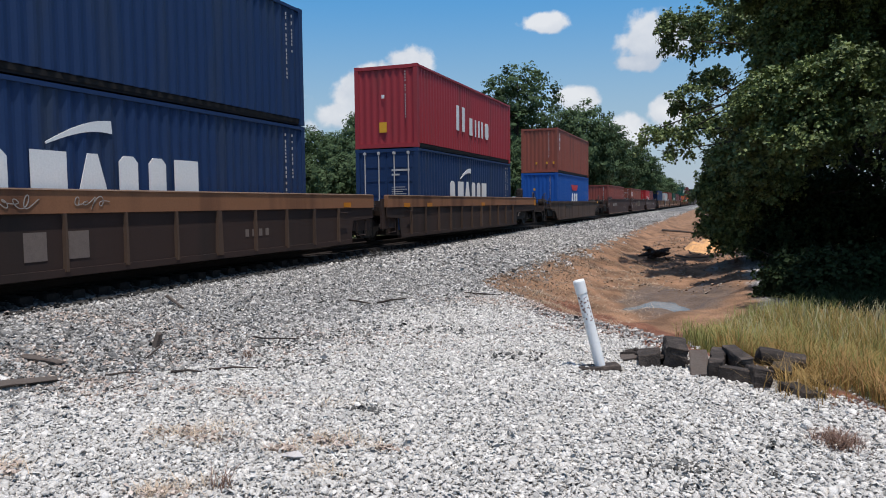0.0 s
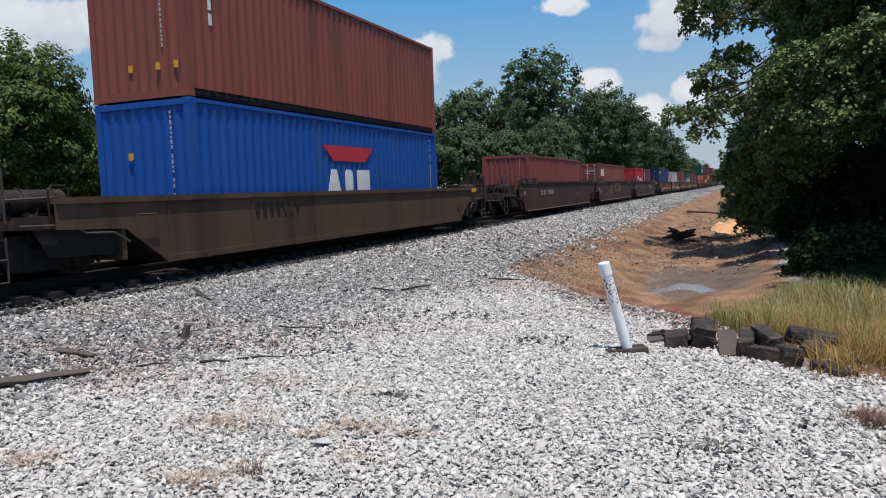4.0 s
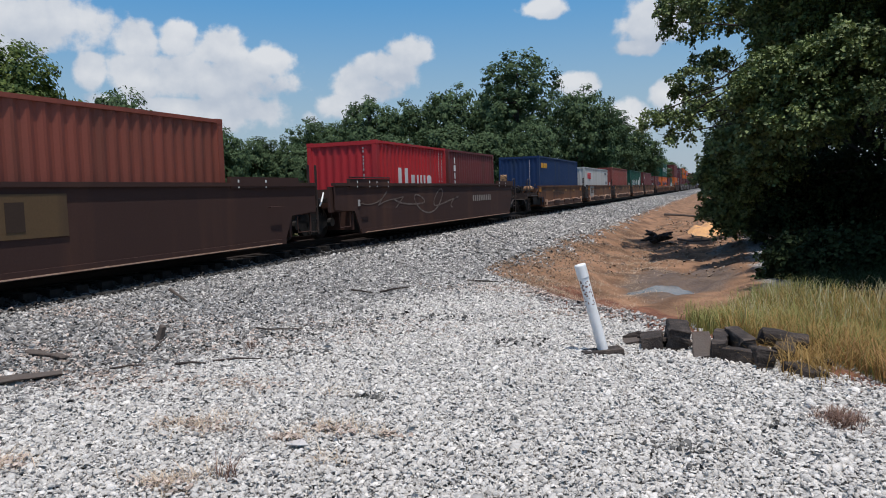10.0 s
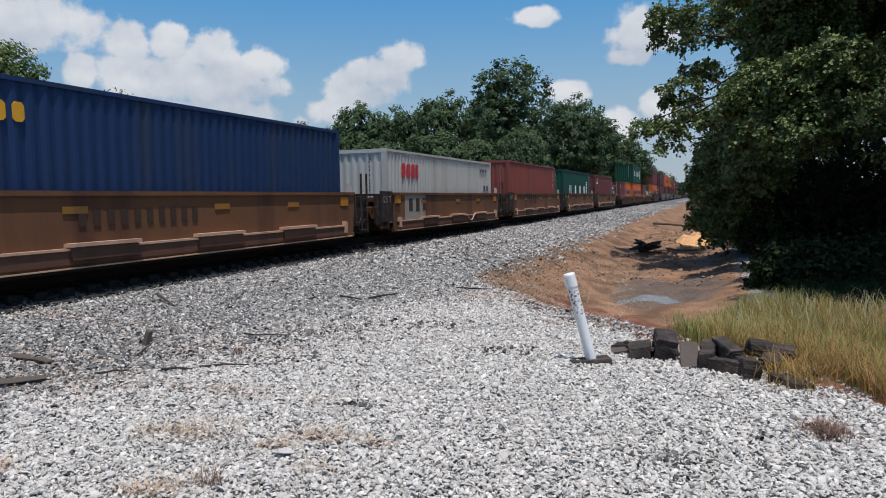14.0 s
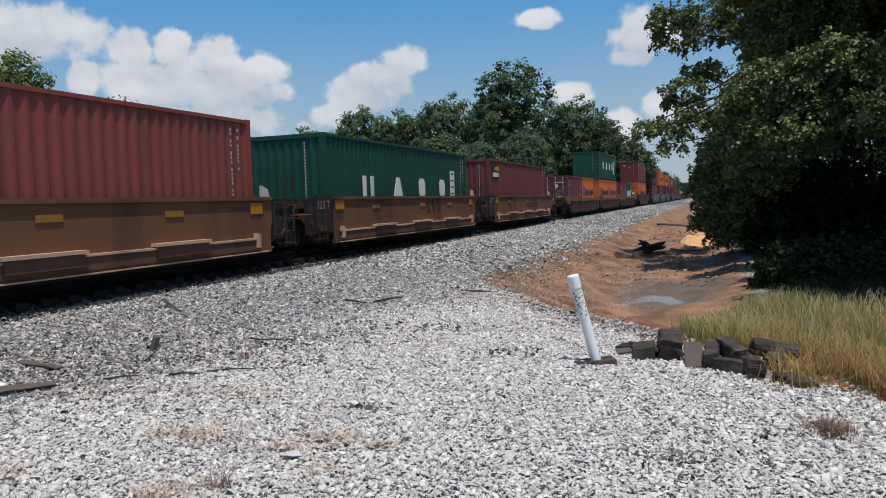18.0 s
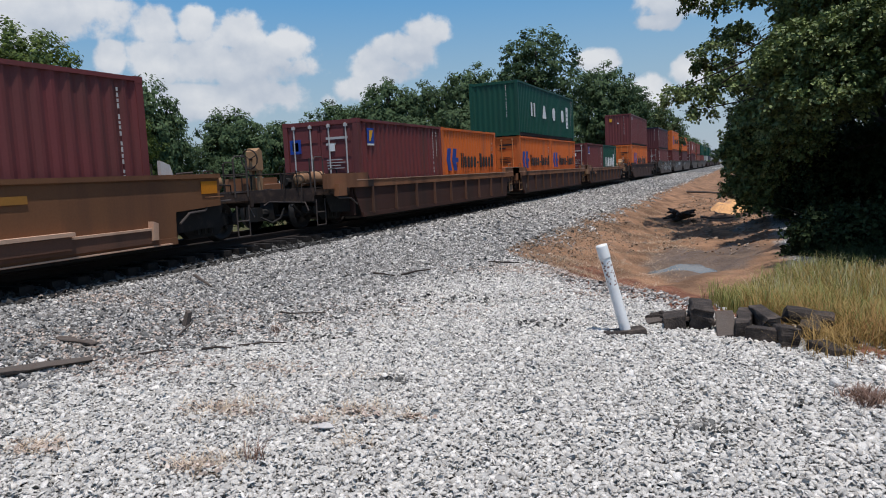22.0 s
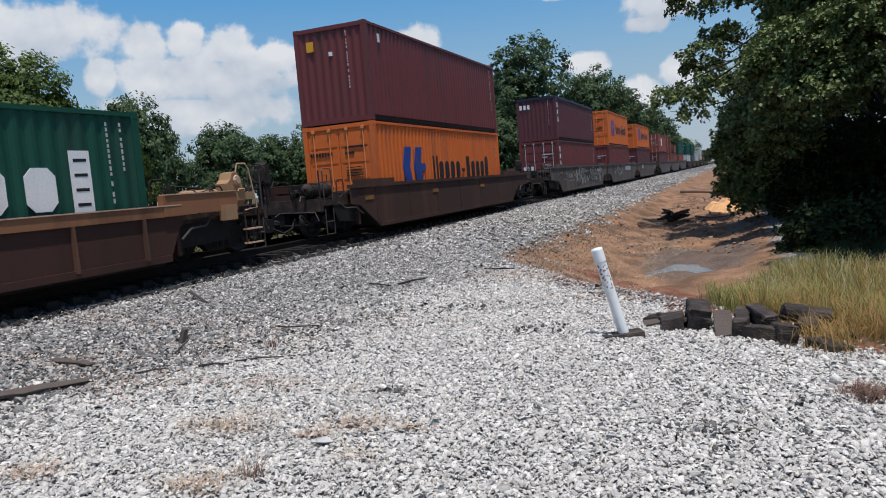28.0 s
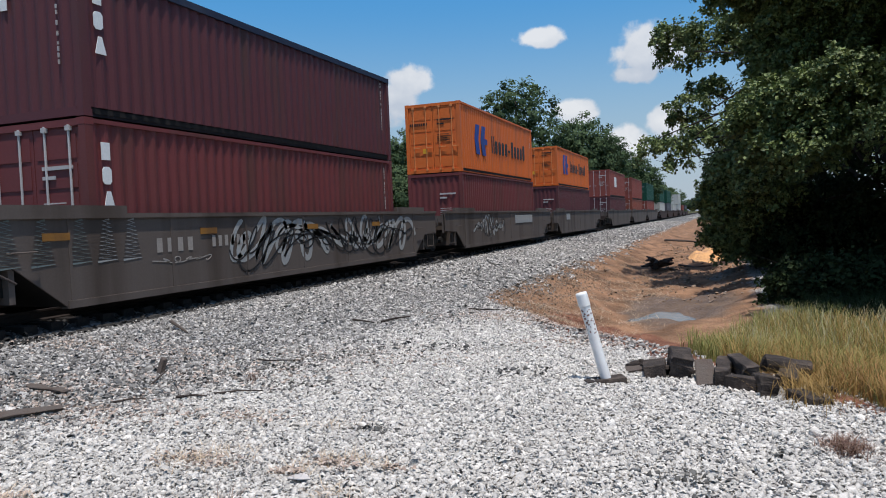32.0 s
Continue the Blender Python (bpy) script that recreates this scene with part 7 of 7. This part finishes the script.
def pile_of_ties():
    rr = random.Random(12)
    L = "broken creosoted railway tie lying at the gravel's edge"
    # x, near end, length, width, height, turn, pitch: ties that run away from the yard
    for k, (x, near, L_, w, h, turn, pitch) in enumerate(((-0.62, 7.2, 0.5, 0.21, 0.18, 93, 4), (-0.38, 7.22, 0.55, 0.2, 0.29, 96, -2), (-0.02, 6.93, 1.0, 0.13, 0.2, 88, 3),
            (0.24, 7.05, 0.75, 0.14, 0.24, 101, 2), (0.36, 6.62, 0.42, 0.15, 0.22, 99, 7), (0.5, 6.98, 0.4, 0.17, 0.2, 80, -4))):
        timber("old_tie", x + 0.5 * L_ * math.cos(radians(turn)), near + 0.5 * L_ * math.sin(radians(turn)), 0.5 * h - 0.06, L_, w, h, turn, pitch, tie_wood, L, k + 1)
    timber("old_tie", 0.17, 6.88, 0.04, 0.28, 0.14, 0.19, -24, 2, tie_wood, "broken tie lying across the edge of the gravel", 41)
    timber("old_tie", 0.64, 6.56, 0.0, 0.3, 0.2, 0.15, -48, 6, tie_wood, "rotten tie end sunk among dead grass", 32)
    timber("board", -0.81, 7.52, 0.03, 0.24, 0.2, 0.05, 12, -4, grey_wood, "flat grey board end beside old ties", 42)
    timber("plank", -0.17, 7.14, 0.09, 0.42, 0.16, 0.05, 93, -22, grey_wood, "grey weathered plank leaning among old ties", 4)
    timber("log", 0.54, 7.3, 0.15, 0.4, 0.16, 0.16, 14, 8, tie_wood, "dark weathered log with a split end", 9, True)
    for k in range(14):
        timber("splinter", q := 0.85 * rr.uniform(-1, 1), 7.15 - 0.5 * q + 0.3 * rr.random(), 0.03 + 0.05 * rr.random(), rr.uniform(0.15, 0.4), 0.05, 0.035, rr.uniform(0, 180), rr.uniform(-15, 15), tie_wood, "dark splinter of an old tie", 20 + k)
    timber("board", -5.98, 4.36, 0.08, 1.3, 0.15, 0.045, 58, 2, grey_wood, "weathered grey board lying on the ballast", 11)
    timber("board", -6.48, 5.46, 0.07, 0.7, 0.08, 0.035, -12, 0, grey_wood, "short dark board end in the ballast", 12)
    timber("stub", -5.92, 6.5, 0.1, 0.2, 0.07, 0.06, 60, -74, grey_wood, "short wooden stub standing in the ballast", 13)


pile_of_ties()


def stick(name, pts, r, mat, label):
    s = Solid().tube([(x, y, float(height(x, y)) + z) for x, y, z in pts], r, r * 0.5, 6)
    ob = link_mesh(name, s.mesh(name), mat)
    return tagged(ob, label, "stick")


stick("branch", [(-5.66, 10.6, 0.05), (-5.4, 10.45, 0.06), (-5.15, 10.33, 0.05)], 0.018, tie_wood, "thin dark branch lying on the ballast")
stick("branch", [(-5.1, 10.5, 0.04), (-4.95, 10.7, 0.07), (-4.82, 11.0, 0.06)], 0.022, tie_wood, "thin dark branch lying on the ballast")
stick("branch", [(-8.1, 9.15, 0.13), (-7.45, 8.74, 0.05)], 0.028, grey_wood, "short stick lying on the ballast")
stick("branch", [(-5.57, 5.96, 0.04), (-5.66, 6.18, 0.07), (-5.73, 6.37, 0.09)], 0.013, tie_wood, "thin twig among the stones")
stick("branch", [(-5.2, 7.3, 0.05), (-5.0, 7.2, 0.06), (-4.6, 7.35, 0.05)], 0.012, tie_wood, "thin twig among the stones")
stick("branch", [(-5.37, 5.2, 0.04), (-5.26, 5.33, 0.05), (-5.15, 5.42, 0.04)], 0.012, tie_wood, "thin twig among the stones")
stick("branch", [(-4.88, 5.52, 0.04), (-4.74, 5.59, 0.05), (-4.6, 5.62, 0.04)], 0.014, tie_wood, "thin twig among the stones")
stick("branch", [(-4.62, 5.75, 0.03), (-4.4, 5.84, 0.05), (-4.18, 5.92, 0.04)], 0.012, tie_wood, "thin twig among the stones")
stick("branch", [(-4.2, 12.2, 0.03), (-3.9, 12.0, 0.05), (-3.5, 12.1, 0.03)], 0.02, tie_wood, "dark stick on the ditch bank")
stick("branch", [(-3.2, 47.0, 0.1), (-2.2, 46.0, 0.3), (-0.9, 45.5, 0.15), (0.0, 47.2, 0.4)], 0.08, grey_wood, "bare fallen branch in the ditch")
stick("branch", [(-1.2, 36.0, 0.05), (-0.2, 36.5, 0.12), (0.9, 38.5, 0.5)], 0.06, grey_wood, "bare fallen branch in the ditch")
stick("branch", [(-1.6, 31.0, 0.05), (-1.0, 30.2, 0.1), (-0.4, 30.6, 0.05)], 0.05, grey_wood, "bare fallen branch in the ditch")

roots = Solid()
rr = random.Random(6)
for k in range(16):
    a, e = rr.uniform(0, 6.28), rr.uniform(-0.2, 0.9)
    p = Vector((-2.3, 29.5, float(height(-2.3, 29.5)) + 0.15))
    q = p + Vector((0.75 * math.cos(a), 0.6 * math.sin(a), 0.4 * e)) * rr.uniform(0.5, 1.0)
    roots.tube([p, p.lerp(q, 0.5) + Vector((0, 0, rr.uniform(-0.05, 0.14))), q], 0.15, 0.03, 6)
tagged(link_mesh("stump", roots.mesh("stump"), tie_wood), "dark rotten tangle of roots in the clay bank", "stump", kind="stuff")


scrap = Solid()
scrap.v = [(-2.58, 3.86, 0.035), (-2.47, 3.83, 0.05), (-2.42, 3.88, 0.04), (-2.5, 3.93, 0.055), (-2.57, 3.91, 0.04), (-2.58, 3.86, 0.03), (-2.47, 3.83, 0.045), (-2.42, 3.88, 0.035), (-2.5, 3.93, 0.05), (-2.57, 3.91, 0.035)]
scrap.f = [(0, 1, 2, 3, 4), (9, 8, 7, 6, 5)] + [(i, 5 + i, 5 + (i + 1) % 5, (i + 1) % 5) for i in range(5)]
tagged(link_mesh("paper_scrap", scrap.mesh("paper_scrap"), worn_white), "crumpled white scrap lying on the gravel", "litter")


# ---- stones ----
def pebble_forms(rng, n=24):
    """A few chipped, flattish stones: a smaller face over a larger one."""
    out = []
    for _ in range(n):
        a = 2 * np.pi * (np.arange(5) + rng.uniform(-0.3, 0.3, 5)) / 5
        rows = []
        for z, r in ((-0.25, 0.9), (0.25, 0.8)):
            rr = r * rng.uniform(0.72, 1.2, 5)
            rows.append(np.stack([1.32 * rr * np.cos(a), 0.9 * rr * np.sin(a), z * rng.uniform(0.6, 1.25, 5)], 1))
        out.append(np.concatenate(rows))
    side = [t for k in range(5) for t in ((k, (k + 1) % 5, 5 + (k + 1) % 5), (k, 5 + (k + 1) % 5, 5 + k))]
    tri = np.array(side + [(5, 6, 7), (5, 7, 8), (5, 8, 9)])
    return out, tri


def scatter(name, spots, size, mat, rng, label, sink=0.25):
    forms, tri = pebble_forms(rng)
    n = len(spots)
    pick = rng.integers(0, len(forms), n)
    v = np.array(forms)[pick]
    q = rng.normal(size=(n, 4)) * np.array([1, 0.33, 0.33, 1.0])
    q /= np.linalg.norm(q, axis=1)[:, None]
    w, x, y, z = q.T
    R = np.stack([1 - 2 * (y * y + z * z), 2 * (x * y - z * w), 2 * (x * z + y * w), 2 * (x * y + z * w), 1 - 2 * (x * x + z * z), 2 * (y * z - x * w), 2 * (x * z - y * w), 2 * (y * z + x * w), 1 - 2 * (x * x + y * y)], 1).reshape(n, 3, 3)
    s = size * np.exp(rng.normal(0, 0.32, n))
    v = np.einsum("nij,nkj->nki", R, v) * s[:, None, None]
    c = np.stack([spots[:, 0], spots[:, 1], height(spots[:, 0], spots[:, 1]) + s * (0.35 - sink) + rng.random(n) * 0.024], 1)
    verts = (v + c[:, None]).reshape(-1, 3)
    tris = (np.arange(n)[:, None, None] * 10 + tri[None]).reshape(-1, 3)
    me = fast_mesh(name, verts, tris, mat)
    me.shade_smooth()
    ob = new(name, me)
    return tagged(ob, label, "gravel", kind="stuff")


def strew_litter():
    """Brown leaf crumbs lying in drifts on the stones."""
    rng = np.random.default_rng(21)
    spots = np.concatenate([np.stack([rng.normal(x, r, n), rng.normal(y, r * 0.45, n)], 1) for x, y, r, n in (
        (-3.4, 4.05, 0.2, 60), (-2.43, 4.22, 0.12, 60), (-2.64, 3.98, 0.06, 70), (-2.9, 3.13, 0.1, 40), (-4.13, 3.1, 0.12, 50), (-3.8, 5.1, 0.25, 70), (-2.02, 4.22, 0.05, 25), (-5.4, 4.9, 0.6, 420), (-6.6, 5.6, 0.7, 420), (-6.8, 7.4, 0.8, 360), (-5.0, 6.6, 0.7, 300), (-4.0, 7.8, 0.8, 260), (-8.4, 7.6, 0.6, 260), (-1.6, 9.0, 0.5, 160), (-3.2, 11.4, 0.7, 700), (-2.2, 10.9, 0.5, 400))])
    c = np.stack([spots[:, 0], spots[:, 1], height(spots[:, 0], spots[:, 1]) + 0.036], 1)
    ob = new("leaf_litter", leaf_mesh("leaf_litter", c, np.full(len(c), 0.016), 2, 0.042, litter, rng, 2.5))
    tagged(ob, "drifts of brown dead leaf crumbs on the gravel", "leaf litter", kind="stuff")


litter = material("dead_leaf", (0.48, 0.4, 0.345), 0.9, vary=0.3, scale=20, fine=80, per="island", spread=0.4, tint=(0.3, 0.23, 0.19))
stone_dark = material("dark_stone", (0.15, 0.146, 0.138), 0.9, vary=0.25, scale=14, fine=90, bump=0.3, per="island", spread=0.5, tint=(0.055, 0.052, 0.048))
# ballast stone with the train's black shade put into its colour
stone_shade = material("oily_stone", (0.028, 0.026, 0.024), 0.8, vary=0.25, scale=14, fine=90, bump=0.3, per="island", spread=0.5, tint=(0.025, 0.024, 0.023))
strew_litter()


def strew_stones():
    rng = np.random.default_rng(2)

    def field(n, x0, x1, y0, y1, keep):
        p = np.stack([rng.uniform(x0, x1, n), rng.uniform(y0, y1, n)], 1)
        return p[keep(p[:, 0], p[:, 1])]

    def seen(x, y):
        fade = rng.exponential(0.9, len(x))
        return (x > -1.45 * y - 0.6 - fade) & (x < 0.30 * y + 0.4 + 0.6 * fade) & (y > 2.9 - 1.4 * fade)

    shoulder = lambda x, y: -5.4 + 0.2 * (y - 4.9) - x
    wob = lambda x, y: 0.35 * np.sin(1.3 * x + 2.1 * y) + 0.25 * np.sin(3.1 * x - 1.7 * y)
    brink = lambda x, y: y < pad_edge(x) + 0.1 - 0.35 * step(-3.2, -2.2, x) * step(0.2, -0.5, x) + 0.3 * wob(x, y) + rng.normal(0, 0.28, len(x))
    pad = lambda x, y: seen(x, y) & brink(x, y) & (shoulder(x, y) < 0.6 * wob(x, y) + rng.normal(0, 0.5, len(x)))
    scatter("gravel", field(430000, -7.5, 3.0, 0.5, 13.6, pad), 0.0142, stone_white, rng, "loose white crushed-stone gravel")
    bed = lambda x, y: seen(x, y) & brink(x, y) & (shoulder(x, y) > -0.3 + 0.6 * wob(x, y) + rng.normal(0, 0.5, len(x))) & (x > -9.24 + rng.normal(0, 0.06, len(x)))
    scatter("ballast", field(105000, -9.8, -2.0, 3.0, 16.0, bed), 0.021, stone_grey, rng, "grey crushed-stone railway ballast")
    scatter("ballast", field(31000, -9.3, -3.8, 16.0, 42.0, lambda x, y: x < -4.6 + 0.6 * wob(x, y) + rng.normal(0, 0.3, len(x))), 0.036, stone_grey, rng, "grey crushed-stone railway ballast")
    # shade-coloured stones under the train and out to the painted shadow edge
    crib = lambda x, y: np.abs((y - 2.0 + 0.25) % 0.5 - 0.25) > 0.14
    scatter("ballast", field(16000, -12.3, -9.14, 3.0, 32.0, lambda x, y: crib(x, y) | (x > -9.75)), 0.035, stone_shade, rng, "near-black ballast between the ties, the train's shade in its colour")
    scatter("ballast", field(13000, -9.8, -4.0, 42.0, 120.0, lambda x, y: x < -4.6 + rng.normal(0, 0.3, len(x))), 0.047, stone_grey, rng, "grey crushed-stone railway ballast")
    worn = np.concatenate([np.stack([rng.normal(cx, r, n), rng.normal(cy, r * 0.5, n)], 1) for cx, cy, r, n in ((-2.57, 4.99, 0.11, 75), (-1.99, 7.25, 0.22, 110), (-0.22, 4.56, 0.14, 60), (0.32, 5.06, 0.05, 18), (-1.13, 6.05, 0.05, 14), (-0.12, 4.18, 0.02, 5), (-3.9, 6.3, 0.4, 160), (-3.2, 8.6, 0.5, 180))])
    scatter("dark_gravel", worn, 0.016, stone_dark, rng, "patches of darker overturned stones", -0.1)
    k = rng.random(5200)
    streak = np.stack([-6.6 + 2.6 * k + rng.normal(0, 0.35, len(k)), 4.7 + 3.2 * k + rng.normal(0, 0.35, len(k))], 1)
    scatter("dark_gravel", streak, 0.013, stone_dark, rng, "streak of dark dirty stones between yard and ballast", 0.1)
    bank = lambda x, y: (y > pad_edge(x) + 0.3) & (x > -5.2 + 0.5 * wob(x, y)) & (x < -3.0 + 0.8 * wob(x, y)) & (rng.random(len(x)) < np.clip(0.15 - 0.42 * (x + 3.2), 0.05, 1))
    scatter("bank_stones", field(15000, -5.5, -1.5, 10.0, 26.0, bank), 0.022, stone_brown, rng, "brown stones strewn down the ditch bank")
    margin = lambda x, y: (y > pad_edge(x) - 0.3) & (rng.random(len(x)) < np.exp(-np.maximum(0, y - pad_edge(x)) * (1.0 - 0.55 * step(-3.2, -4.2, x)) - 2.2 * np.maximum(0, x + 4.6) * step(12, 14, y)))
    scatter("strewn_stones", field(15000, -5.2, -0.2, 8.4, 20.0, margin), 0.02, stone_grey, rng, "grey stones thinning out over the clay bank")
    clods = lambda x, y: (y > 18) | (rng.random(len(x)) < 0.5)
    scatter("clods", field(900, -3.0, 0.8, 19.5, 45.0, clods), 0.04, stone_brown, rng, "clods and stones on the ditch floor")


strew_stones()


# ---- everything that moves ----
def motions():
    steps = [k * 1.0 for k in range(33)]
    for ob, y0, z in MOVING:
        if y0 is None:
            continue
        walk(ob, [(t, pose(TRACK, y0 - run(t), RAIL + z)) for t in steps])
    ticks = [k / 15 for k in range(481)]
    for w, dy in WHEELS:
        walk(w, [(t, Matrix.Translation((0, dy, 0)) @ Matrix.Rotation(run(t) / 0.42, 4, "X")) for t in ticks])


motions()
